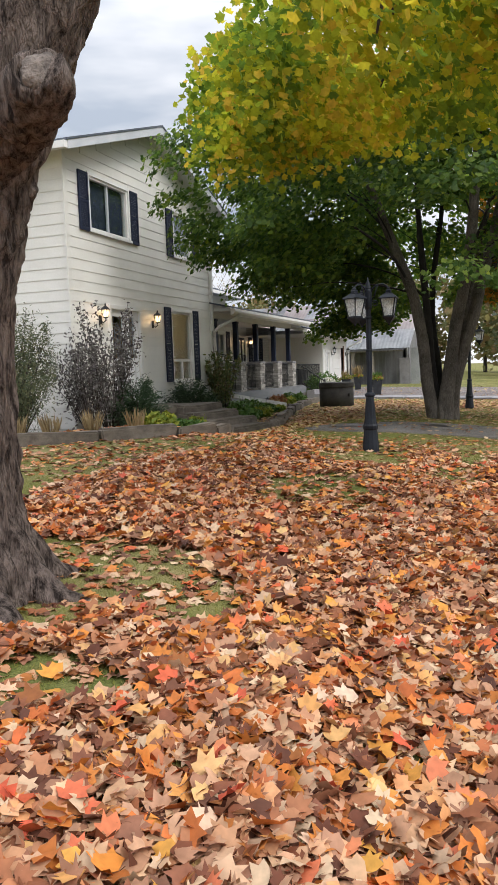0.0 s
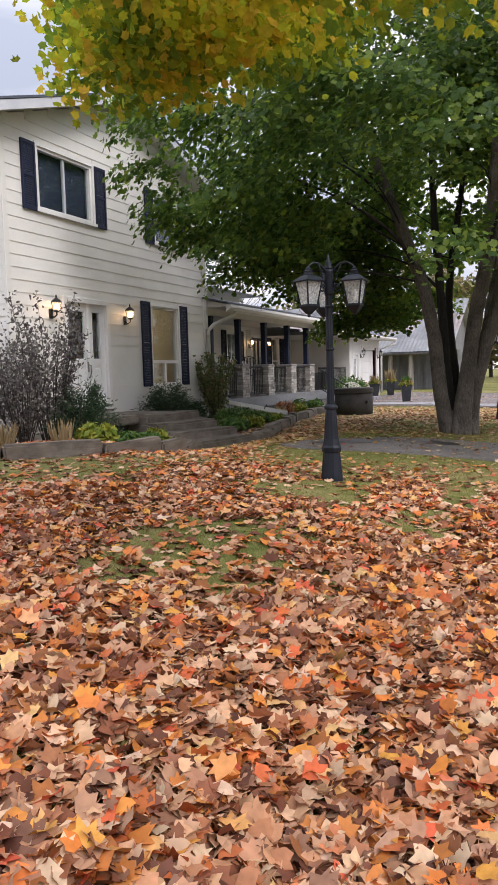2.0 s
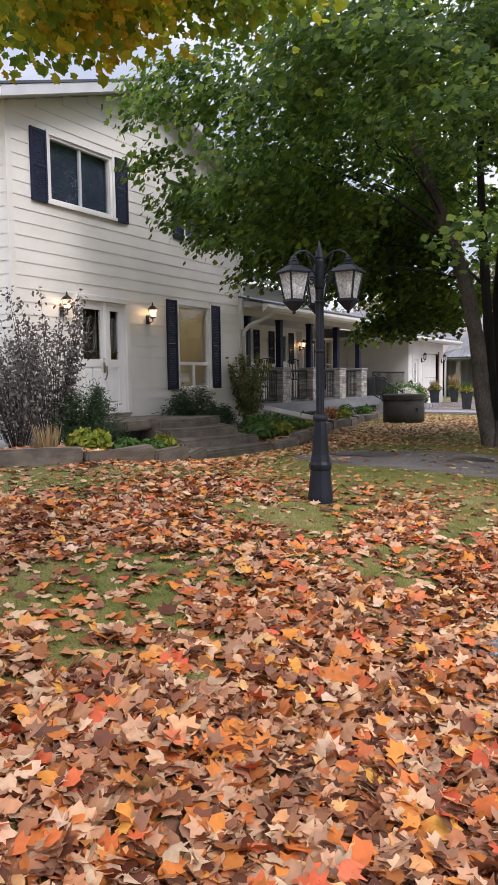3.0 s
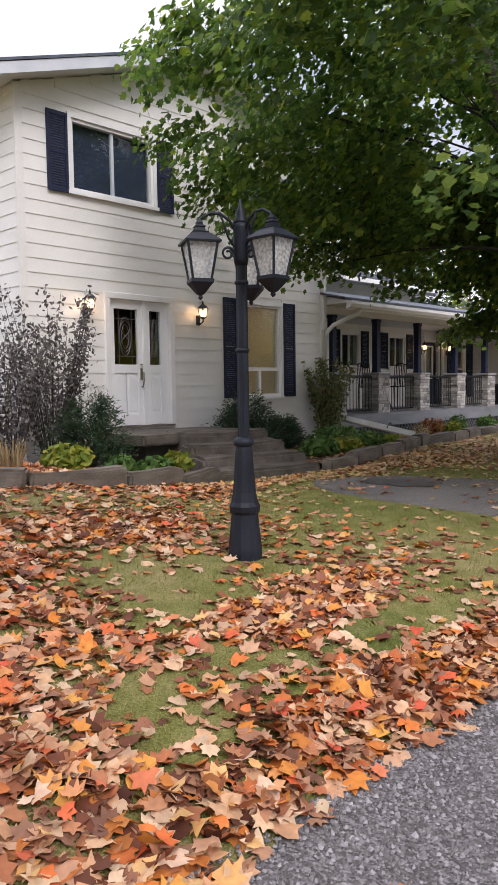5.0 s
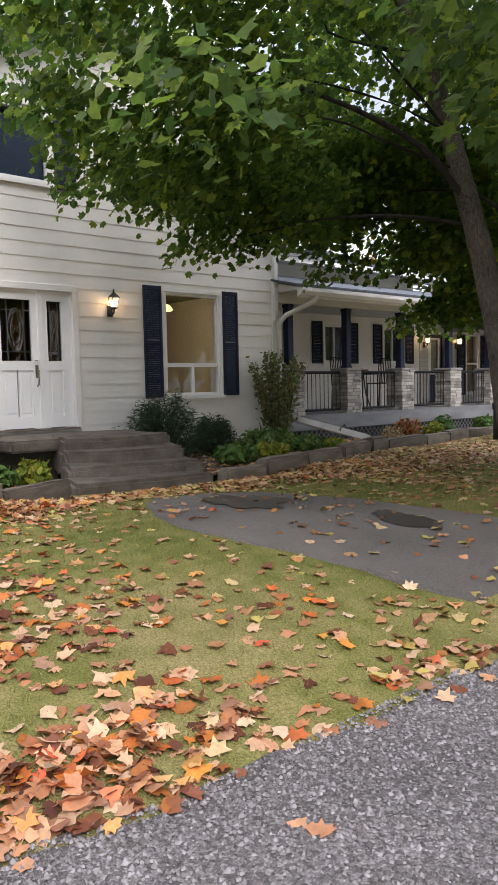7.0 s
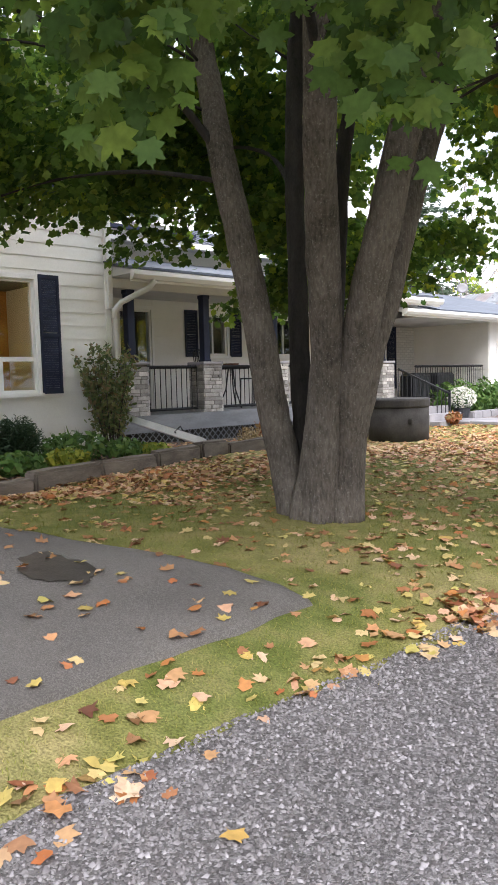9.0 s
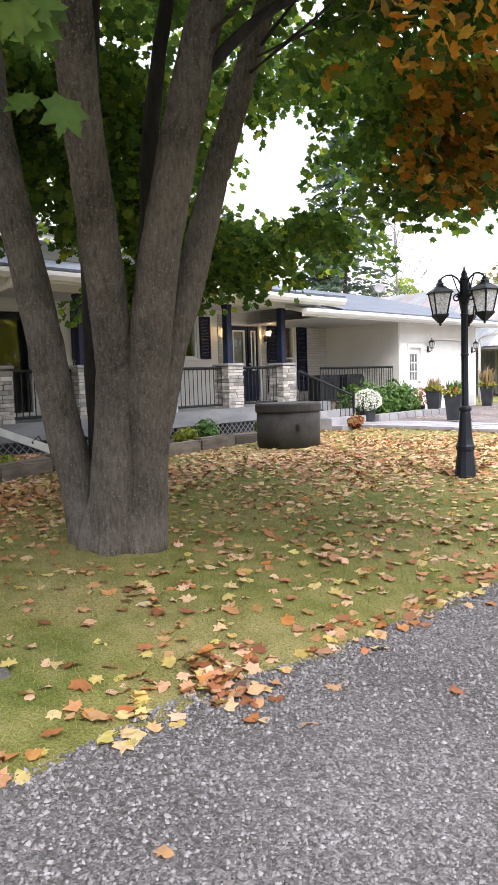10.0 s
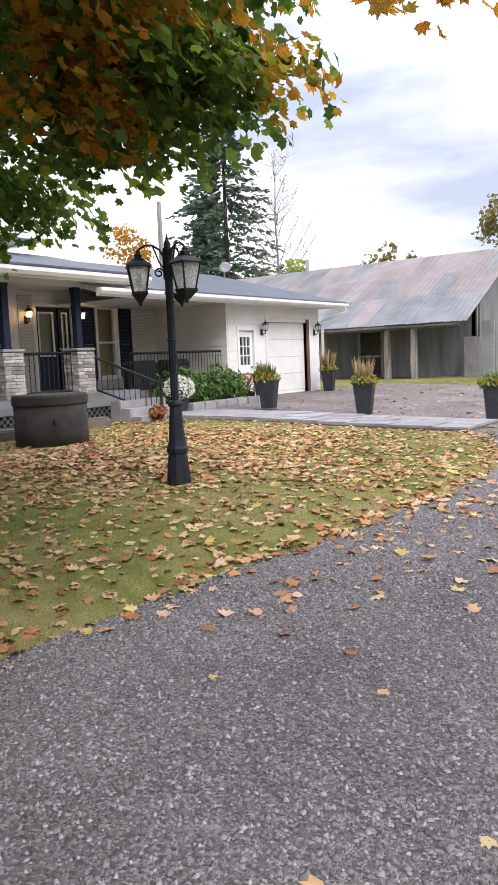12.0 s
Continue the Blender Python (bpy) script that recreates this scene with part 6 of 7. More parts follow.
stem_shrub("ninebark", "spreading bronze-leaved shrub against the house corner", -7.7, 12.2, 1.8, 1.0, 30, M_PURPLE, 0.038, 100)
stem_shrub("feathery_shrub", "grey-green feathery shrub at the house corner", -8.9, 11.4, 2.3, 0.85, 34, M_WISPY, 0.06, 230, NEEDLE)
stem_shrub("feathery_shrub", "low wispy green-grey shrub in the bed", -8.2, 10.6, 1.3, 0.9, 26, M_WISPY, 0.055, 190, NEEDLE)
stem_shrub("feathery_shrub", "tall wispy flowering shrub by the downspout", -8.1, 19.75, 1.75, 0.55, 22, M_WISPGREEN, 0.05, 120, OVAL)


def yew(x, y, r, h):
    """A spreading yew: arching boughs set with flat feathery sprays."""
    th = thing("yew", "dense dark green yew with feathery sprays", "shrub", "yews")
    z = float(gz(x, y)) + 0.08
    pos, up = [], []
    for i in range(int(330 * r + 140)):
        a, rise = RNG.uniform(0, 6.283), RNG.uniform(0.05, 1.0) ** 0.8
        reach = r * (1.12 - 0.75 * rise ** 2) * RNG.uniform(0.7, 1.15)
        top = h * rise * RNG.uniform(0.85, 1.08)
        way = np.array((math.cos(a), math.sin(a), 0.0))
        for f in np.linspace(0.3, 1.0, 24):
            q = np.array((x, y, z)) + way * reach * f + np.array((0, 0, top * (1 - (1 - f) ** 2)))
            pos.append(q + RNG.normal(size=3) * 0.035)
            up.append(way * 0.8 + np.array((0, 0, 0.55 - 0.5 * f)) + RNG.normal(size=3) * 0.5)
    pos, up = np.array(pos), np.array(up)
    up /= np.linalg.norm(up, axis=1, keepdims=True)
    n = len(pos)
    leaf_mesh("sprays", NEEDLE * np.array((0.6, 1)), pos, np.cross(up, RNG.normal(size=(n, 3))), 0.062 * RNG.uniform(0.6, 1.3, n), M_YEW, th, 0.2, up=up, kind="")
    for k in range(6):
        a = k * 1.05
        part("stem", tube(bmesh.new(), [(x, y, z - 0.12), (x + 0.3 * r * math.cos(a), y + 0.3 * r * math.sin(a), z + h * 0.35), (x + 0.55 * r * math.cos(a), y + 0.55 * r * math.sin(a), z + h * 0.6)], (0.03, 0.02, 0.008), 6), M_TWIG, th)
    return th


yew(-7.3, 13.2, 0.62, 1.05)
yew(-7.85, 16.95, 0.70, 1.05)
yew(-7.85, 17.95, 0.42, 0.6)

for x, y, r, h, m, lab in ((-6.3, 12.2, 0.34, 0.34, M_LIME, "small lime-green shrub"), (-6.2, 13.5, 0.24, 0.24, M_HOSTA, "low pale green perennial"), (-6.35, 14.0, 0.2, 0.32, M_LIME, "yellowing leafy perennial"), (-6.2, 12.95, 0.2, 0.22, M_HOSTA, "low green perennial"),
                           (-6.45, 17.3, 0.36, 0.28, M_HOSTA, "leafy green hosta clump"), (-6.95, 18.4, 0.5, 0.42, M_HOSTA, "leafy green perennial clump"), (-6.3, 17.9, 0.3, 0.24, M_LIME, "yellowing hosta clump"), (-6.6, 19.0, 0.36, 0.26, M_HOSTA, "leafy green ground cover"), (-6.35, 19.3, 0.24, 0.18, M_LIME, "yellow-green ground cover"),
                           (-7.5, 22.9, 0.3, 0.42, M_RUSTLEAF, "rust-coloured autumn perennial"), (-7.3, 23.5, 0.24, 0.3, M_LIME, "yellowing perennial"), (-7.6, 24.3, 0.25, 0.42, M_HOSTA, "upright green perennial"), (-7.4, 22.2, 0.22, 0.26, M_STRAW, "dry straw-coloured perennial"), (-7.8, 26.3, 0.3, 0.3, M_HOSTA, "low green perennial"), (-7.0, 28.4, 0.2, 0.22, M_RUSTLEAF, "reddish perennial by the steps")):
    th = thing("perennial", lab + " in the bed", "plant")
    z = float(gz(x, y)) + 0.1
    leaf_blob("foliage", (x, y, z + h * 0.4), (r, r, h * 0.6), int(900 * r), 0.07, m, th, NEEDLE if m in (M_STRAW,) else OVAL)
    tuft("stalk_tuft", x, y, z, 30, h * 1.2, r, m, th, width=0.012, lean=0.7)
for x, y in ((-7.3, 10.3), (-6.9, 10.9), (-7.7, 9.9), (-6.4, 11.5)):
    th = thing("ornamental_grass", "dry pale ornamental grass tuft in the bed", "plant", "dry grass tufts")
    tuft("blades", x, y, float(gz(x, y)) + 0.1, 60, 0.42, 0.25, M_STRAW, th, width=0.012, lean=0.5)


# ---- trees ----
def clump_leaves(centres, per, spread, droop=0.45, axis=None):
    """Leaves gathered in drooping sprays round clump centres, facing up and away from the axis."""
    c = np.repeat(np.array(centres), per, axis=0)
    n = len(c)
    a, r = RNG.uniform(0, 6.283, n), 1.55 * spread * np.sqrt(RNG.uniform(0, 1, n))
    off = np.stack((r * np.cos(a), r * np.sin(a), np.clip(RNG.normal(size=n), -1.8, 1.8) * spread * droop), 1)
    off[:, 2] -= 0.3 * (off[:, 0] ** 2 + off[:, 1] ** 2) / spread
    nor = RNG.normal(size=(n, 3)) * 0.42 + np.array((0, 0, 0.7)) + off * np.array((1, 1, 0)) / spread * 0.25
    if axis is not None:
        o = (c + off)[:, :2] - np.array(axis)
        nor[:, :2] += 0.6 * o / (np.linalg.norm(o, axis=1, keepdims=True) + 0.1)
    return c + off, nor


def boughs(parent, centres, hub, material, count, r0=0.05):
    """Limbs from the stems out to some of the clumps."""
    for i in RNG.permutation(len(centres)):
        q = np.array(centres[i])
        h = np.array(hub(q))
        if np.linalg.norm(q - h) > 3.2 or q[2] < h[2] - 0.15 or count == 0:
            continue
        count -= 1
        w, v = q - h, RNG.normal(size=(2, 3)) * 0.09 * np.linalg.norm(q - h)
        m1, m2 = h + 0.33 * w + v[0] + np.array((0, 0, 0.12)), h + 0.68 * w + v[1] + np.array((0, 0, 0.22))
        c = along([(*h, r0), (*m1, r0 * 0.7), (*m2, r0 * 0.4), (*q, 0.005)], 10)
        part("branch", tube(bmesh.new(), c[:, :3], c[:, 3], 6, 0.012, 2), material, parent, smooth=True)


def maple_by_path():
    """The many-stemmed maple on the lawn."""
    th = thing("maple_tree", "many-stemmed maple with green and orange leaves on the lawn", "tree")
    x, y = -1.80, 17.78
    z = float(gz(x, y)) - 0.05
    stems = [
        [(-1.99, 17.70, z, 0.165), (-2.09, 17.68, z + 0.5, 0.145), (-2.15, 17.60, 1.1, 0.135), (-2.22, 17.48, 2.0, 0.128), (-2.38, 17.39, 2.9, 0.122), (-2.58, 17.43, 3.5, 0.115), (-2.98, 17.60, 4.5, 0.10), (-3.2, 17.6, 5.1, 0.09), (-3.9, 17.4, 7.0, 0.06), (-4.3, 17.2, 8.8, 0.02)],
        [(-1.76, 17.72, z, 0.20), (-1.74, 17.74, z + 0.5, 0.175), (-1.63, 17.72, 1.5, 0.142), (-1.48, 17.52, 2.4, 0.132), (-1.31, 17.31, 3.1, 0.124), (-1.15, 17.15, 3.9, 0.12), (-0.95, 16.9, 6.4, 0.08), (-0.8, 16.8, 9.0, 0.03)],
        [(-1.63, 17.90, z, 0.18), (-1.62, 17.94, z + 0.6, 0.165), (-1.53, 17.90, 1.2, 0.155), (-1.31, 17.84, 2.0, 0.145), (-1.12, 17.84, 2.6, 0.135), (-0.97, 17.92, 3.3, 0.125), (-0.7, 18.1, 4.4, 0.10), (-0.3, 18.6, 6.5, 0.065), (0.1, 19.0, 8.6, 0.03)],
        [(-1.93, 17.86, z, 0.15), (-2.0, 17.86, z + 0.6, 0.11), (-2.08, 17.88, 1.5, 0.09), (-2.15, 17.94, 2.4, 0.085), (-2.25, 18.04, 3.5, 0.08), (-2.4, 18.3, 5.0, 0.065), (-2.5, 18.7, 7.2, 0.03)],
        [(-1.54, 17.98, 0.9, 0.10), (-1.45, 18.08, 1.6, 0.115), (-1.36, 18.22, 2.1, 0.108), (-1.29, 18.38, 2.7, 0.10), (-1.2, 18.55, 3.3, 0.09), (-1.0, 18.9, 4.4, 0.07), (-0.7, 19.7, 6.2, 0.035)],
        [(-1.85, 17.95, 0.7, 0.09), (-2.0, 18.25, 1.7, 0.078), (-2.12, 18.48, 2.6, 0.072), (-2.08, 18.55, 3.6, 0.066), (-1.9, 18.8, 5.2, 0.05), (-1.7, 19.2, 7.2, 0.02)],
    ]
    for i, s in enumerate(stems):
        limb("stem", s, 80, 30, M_BARKDARK if i in (3, 5) else M_BARK, th, 0.010, 3.2, "near-black damp and shaded stem" if i in (3, 5) else "")
    # limbs that fork from the stems higher up, the crown's shade in their colour
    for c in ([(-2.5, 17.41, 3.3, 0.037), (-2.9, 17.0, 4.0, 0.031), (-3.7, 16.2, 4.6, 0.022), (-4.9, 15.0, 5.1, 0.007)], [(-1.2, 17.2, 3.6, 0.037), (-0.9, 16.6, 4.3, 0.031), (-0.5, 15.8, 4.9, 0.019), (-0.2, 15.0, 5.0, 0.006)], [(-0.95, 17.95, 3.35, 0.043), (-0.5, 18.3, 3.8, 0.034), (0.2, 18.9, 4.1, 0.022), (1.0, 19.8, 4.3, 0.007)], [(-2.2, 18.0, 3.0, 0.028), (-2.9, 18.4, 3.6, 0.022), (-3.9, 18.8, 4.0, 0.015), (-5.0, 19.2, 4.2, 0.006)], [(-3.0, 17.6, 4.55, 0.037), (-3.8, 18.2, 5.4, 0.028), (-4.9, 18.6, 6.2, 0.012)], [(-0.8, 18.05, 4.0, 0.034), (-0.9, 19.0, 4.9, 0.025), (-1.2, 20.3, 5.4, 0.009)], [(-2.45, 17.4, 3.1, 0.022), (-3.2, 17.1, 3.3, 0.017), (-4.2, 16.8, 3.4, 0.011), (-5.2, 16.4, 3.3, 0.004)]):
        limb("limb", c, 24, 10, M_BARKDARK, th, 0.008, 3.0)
    for k in range(7):
        a = k * 0.9
        limb("root_flare", [(x + 0.12 * math.cos(a), y + 0.12 * math.sin(a), z + 0.5, 0.05), (x + 0.20 * math.cos(a), y + 0.20 * math.sin(a), z + 0.15, 0.085), (x + 0.29 * math.cos(a), y + 0.29 * math.sin(a), z - 0.05, 0.05)], 8, 8, M_BARK, th, 0.010, 3)
    # crown, bounded and thinned to fit the camera's view
    cs = []
    while len(cs) < 520:
        p = np.array((RNG.uniform(-8.4, 4.2), RNG.uniform(11.6, 24.4), 2.3 + 7.4 * RNG.uniform(0, 1) ** 1.3))
        q = math.hypot(p[0] + 1.9, p[1] - 17.8)
        reach = (5.5 if p[2] < 6 else 5.5 - 0.45 * (p[2] - 6)) + 0.45 * math.exp(-((p[0] + 6.2) / 1.3) ** 2 - ((p[1] - 13.2) / 1.5) ** 2) + 0.8 * noise.noise(Vector(p) * 0.35)
        low = 3.85 - 0.36 * min(max(q - 1.4, 0), 3.0) + 0.55 * float(sm(p[1], 18.2, 20.5)) * float(sm(p[0], -4.6, -2.2)) - 0.25 * float(sm(-p[0], 2.6, 3.6)) * float(sm(p[1], 17.0, 18.2)) * (1 - float(sm(-p[0], 5.6, 6.4))) + 0.5 * float(sm(p[0], -0.4, 1.2)) + 0.3 * noise.noise(Vector(p) * 0.8)
        low += 1.1 * float(sm(-p[0], 4.8, 6.8)) * float(sm(p[1], 14.5, 17.5)) + (0.4 * float(sm(-p[1], -16.9, -15.9)) + 0.13 * max(0.0, 16.4 - p[1]) ** 2 if p[0] < -1 else 0)
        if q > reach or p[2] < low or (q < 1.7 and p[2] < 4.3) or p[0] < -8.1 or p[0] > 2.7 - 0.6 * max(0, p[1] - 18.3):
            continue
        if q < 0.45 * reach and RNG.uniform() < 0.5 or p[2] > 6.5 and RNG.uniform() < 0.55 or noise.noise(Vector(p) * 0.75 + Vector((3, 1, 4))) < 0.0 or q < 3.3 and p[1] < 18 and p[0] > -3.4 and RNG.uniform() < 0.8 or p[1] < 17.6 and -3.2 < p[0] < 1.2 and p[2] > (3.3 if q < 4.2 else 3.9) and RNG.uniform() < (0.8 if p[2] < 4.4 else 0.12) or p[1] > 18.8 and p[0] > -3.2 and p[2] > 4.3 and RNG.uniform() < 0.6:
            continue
        cs.append(p)
    # thick sprays towards the second lamp, placed to fit the camera's view
    for k in range(80):
        p = np.array((RNG.uniform(-3.6, 1.0), RNG.uniform(19.2, 23.0), RNG.uniform(3.75, 5.6)))
        if p[0] < 1.35 - 0.6 * (p[1] - 20.6) and p[2] > 3.5 + 0.35 * noise.noise(Vector(p) * 0.9) + 0.12 * max(0, p[0] + 1) and noise.noise(Vector(p) * 0.9) > 0.06:
            cs.append(p)
    for k in range(18):
        cs.append(np.array((RNG.uniform(-1.7, 0.2), RNG.uniform(20.9, 22.2), RNG.uniform(3.35, 3.8))))
        cs.append(np.array((RNG.uniform(-4.6, -3.0), RNG.uniform(20.2, 21.4), RNG.uniform(3.9, 4.5))))
    # and sprays towards the house, set to cover its upper windows from the camera
    for k in range(70):
        p = np.array((RNG.uniform(-6.2, -3.6), RNG.uniform(18.0, 20.6), RNG.uniform(3.3, 5.2)))
        if noise.noise(Vector(p) * 0.9 + Vector((2, 7, 1))) > -0.05:
            cs.append(p)
    # gap carved along sight lines so that sky shows from the camera
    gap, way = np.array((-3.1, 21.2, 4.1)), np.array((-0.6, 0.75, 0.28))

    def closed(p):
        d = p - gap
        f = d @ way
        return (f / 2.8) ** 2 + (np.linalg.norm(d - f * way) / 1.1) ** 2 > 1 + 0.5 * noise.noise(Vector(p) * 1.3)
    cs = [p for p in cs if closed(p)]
    # the crown's top over the stems, filled in to fit the camera's view
    for k in range(95):
        cs.append(np.array((RNG.uniform(-2.4, 1.6), RNG.uniform(15.6, 19.4), RNG.uniform(5.4, 9.2))))
    cs = np.array(cs)
    bones = np.concatenate([along(st, 40)[16:] for st in stems])

    def hub(q):
        """The nearest place on a stem from which a limb could rise to q."""
        d = np.hypot(bones[:, 0] - q[0], bones[:, 1] - q[1]) + 1.6 * np.abs(bones[:, 2] - (q[2] - 0.9)) + RNG.uniform(0, 2.6, len(bones)) + np.where(bones[:, 2] < 3.4, 3.0, 0.0)
        return bones[np.argmin(d)][:3]
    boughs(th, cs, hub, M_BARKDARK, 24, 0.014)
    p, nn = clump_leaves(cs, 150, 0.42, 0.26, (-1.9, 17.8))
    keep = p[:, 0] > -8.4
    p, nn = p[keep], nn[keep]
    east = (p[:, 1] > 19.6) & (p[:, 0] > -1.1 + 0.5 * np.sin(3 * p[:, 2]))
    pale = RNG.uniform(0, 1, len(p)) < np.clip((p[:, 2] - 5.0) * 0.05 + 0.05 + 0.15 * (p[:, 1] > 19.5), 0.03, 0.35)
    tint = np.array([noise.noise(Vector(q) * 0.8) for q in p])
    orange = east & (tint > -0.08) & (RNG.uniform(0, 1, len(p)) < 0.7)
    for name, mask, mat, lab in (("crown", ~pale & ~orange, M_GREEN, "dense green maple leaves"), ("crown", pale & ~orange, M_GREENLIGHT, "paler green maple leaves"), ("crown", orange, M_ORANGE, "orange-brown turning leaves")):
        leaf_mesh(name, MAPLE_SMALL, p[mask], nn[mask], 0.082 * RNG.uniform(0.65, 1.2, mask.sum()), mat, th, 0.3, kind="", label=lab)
    # low sprays hanging over the drive
    near = [(-0.05, 14.75, 2.55), (-0.15, 14.7, 2.75), (0.1, 14.6, 2.85), (-0.3, 14.9, 2.9), (0.0, 14.9, 3.05), (-0.5, 14.8, 3.1), (-0.2, 15.2, 3.2), (0.55, 15.7, 2.58), (0.45, 15.6, 2.78), (0.7, 15.75, 2.85), (0.35, 15.85, 2.95), (0.6, 15.9, 3.05), (0.15, 15.6, 3.15), (0.3, 16.1, 3.25)]
    p, nn = clump_leaves(near, 22, 0.15, 0.7, (-1.9, 17.8))
    tip = np.stack((RNG.normal(size=len(p)) * 0.45, RNG.normal(size=len(p)) * 0.45, -np.ones(len(p))), 1)
    face = np.cross(tip, np.cross(nn + np.array((0.9, -0.9, 0.2)), tip))
    leaf_mesh("low_spray", MAPLE_FINE, p, face, 0.098 * RNG.uniform(0.7, 1.2, len(p)), M_GREENNEAR, th, 0.35, kind="stuff", up=tip / np.linalg.norm(tip, axis=1, keepdims=True))
    near2 = [(0.9, 17.8, 3.55), (1.2, 18.2, 3.6), (0.6, 18.5, 3.5), (0.9, 19.0, 3.6), (2.1, 20.9, 3.4), (2.35, 21.2, 3.5), (1.9, 21.3, 3.65)]
    p, nn = clump_leaves(near2, 55, 0.24, 0.5, (-1.9, 17.8))
    leaf_mesh("low_spray", MAPLE, p, nn, 0.070 * RNG.uniform(0.8, 1.2, len(p)), M_ORANGE, th, 0.3, kind="stuff")
    boughs(th, near + near2, hub, M_TWIG, 5, 0.010)
    return th


maple_by_path()


def old_maple():
    """The thick old maple close to the start, with a healed cut and a yellow crown."""
    th = thing("old_maple_tree", "thick old maple with furrowed bark and yellow leaves", "tree")
    x, y = -3.19, 3.42
    z = float(gz(x, y)) - 0.08
    limb("trunk", [(x + 0.04, y, z, 0.56), (x + 0.07, y, z + 0.2, 0.45), (x + 0.07, y, z + 0.6, 0.37), (x + 0.08, y, z + 1.3, 0.35), (x + 0.12, y, z + 1.9, 0.37), (x + 0.22, y, z + 2.45, 0.43), (x + 0.30, y, z + 2.8, 0.46), (x + 0.36, y, z + 3.1, 0.44)], 150, 110, M_BARKOLD, th, 0.05, 3.0)
    limb("main_limb", [(x + 0.16, y, z + 1.9, 0.22), (x + 0.32, y, z + 2.5, 0.36), (x + 0.68, y + 0.02, z + 3.15, 0.34), (x + 0.98, y + 0.1, z + 3.7, 0.30), (x + 1.4, y + 0.4, z + 4.6, 0.24), (x + 1.9, y + 1.3, z + 5.8, 0.15), (x + 2.3, y + 2.4, z + 7.0, 0.06)], 110, 80, M_BARKOLD, th, 0.045, 3.0)
    limb("main_limb", [(x + 0.15, y, z + 2.3, 0.30), (x - 0.3, y + 0.1, z + 3.6, 0.30), (x - 0.9, y + 0.4, z + 5.4, 0.2), (x - 1.4, y + 0.8, z + 7.4, 0.07)], 60, 50, M_BARKOLD, th, 0.04, 3.0)
    for k in range(9):
        a = k * 0.7 + 0.2
        limb("root_flare", [(x + 0.32 * math.cos(a), y + 0.32 * math.sin(a), z + 0.5, 0.12), (x + 0.48 * math.cos(a), y + 0.48 * math.sin(a), z + 0.16, 0.13), (x + 0.78 * math.cos(a), y + 0.78 * math.sin(a), z - 0.03, 0.09), (x + 1.05 * math.cos(a), y + 1.05 * math.sin(a), z - 0.04, 0.04)], 12, 10, M_BARKOLD, th, 0.03, 3)
    # healed stub of a sawn limb
    c, out = Vector((-2.05, 3.0, 2.86)), Vector((0.55, -0.78, 0.30)).normalized()
    limb("stub", [(-2.62, 3.32, 2.70, 0.17), (-2.30, 3.20, 2.80, 0.165), (*(c - out * 0.03), 0.135), (*(c + out * 0.02), 0.10)], 34, 40, M_BARKOLD, th, 0.03, 4)
    limb("cut_face", [(*(c - out * 0.06), 0.10), (*(c + out * 0.025), 0.095), (*(c + out * 0.035), 0.05)], 6, 30, M_CUTWOOD, th, 0.018, 7, "greyed healed saw cut")
    cs = []
    while len(cs) < 190:
        p = np.array((RNG.uniform(-4.9, 1.6), RNG.uniform(4.8, 9.9), RNG.uniform(3.6, 5.6)))
        # underside over the drive cut along camera sight lines, to fit the view
        low = max(3.7, 1.75 + 0.5 * math.hypot(p[0] - 0.76, p[1] - 3.63)) if p[0] > -1.35 else 3.85
        low = max(low, 1.8 + 0.53 * math.hypot(p[0] - 1.57, p[1] - 7.2)) if p[1] > 8.2 or p[0] > -2.0 else low
        if p[2] < low + 0.15 * noise.noise(Vector(p) * 1.3) or p[0] < 0.62 - 0.68 * (p[1] - 2.19) or p[2] > 5.2 + 0.5 * noise.noise(Vector(p)) or noise.noise(Vector(p) * 1.1 + Vector((5, 5, 5))) < -0.1:
            continue
        cs.append(p)
    # the last sprays, towards the house, placed to fit the camera's view
    for k in range(80):
        p = np.array((RNG.uniform(-3.65, -1.5), RNG.uniform(8.2, 9.4), 0))
        p[2] = 4.0 - 0.20 * (p[0] + 1.5) + 0.42 * (p[1] - 9.0) + RNG.uniform(0, 0.9)
        if noise.noise(Vector(p) * 1.2 + Vector((1, 2, 3))) > -0.12:
            cs.append(p)
    cs = np.array(cs)
    boughs(th, cs[cs[:, 0] > -1.6], lambda q: (q[0] * 0.8 - 0.3, q[1] * 0.85 + 0.9, q[2] - 0.05), M_TWIG, 16, 0.011)
    p, nn = clump_leaves(cs, 84, 0.27, 0.55, (-3.1, 3.4))
    u = np.array([noise.noise(Vector(q) * 0.9) for q in p]) + RNG.normal(size=len(p)) * 0.15
    for mask, mat, lab in ((u > 0.02, M_YELLOW, "yellow turning leaves"), (u <= 0.02, M_GREENLIGHT, "yellow-green leaves")):
        leaf_mesh("crown", MAPLE_SMALL, p[mask], nn[mask], 0.060 * RNG.uniform(0.7, 1.25, mask.sum()), mat, th, 0.35, kind="", label=lab)
    return th


old_maple()


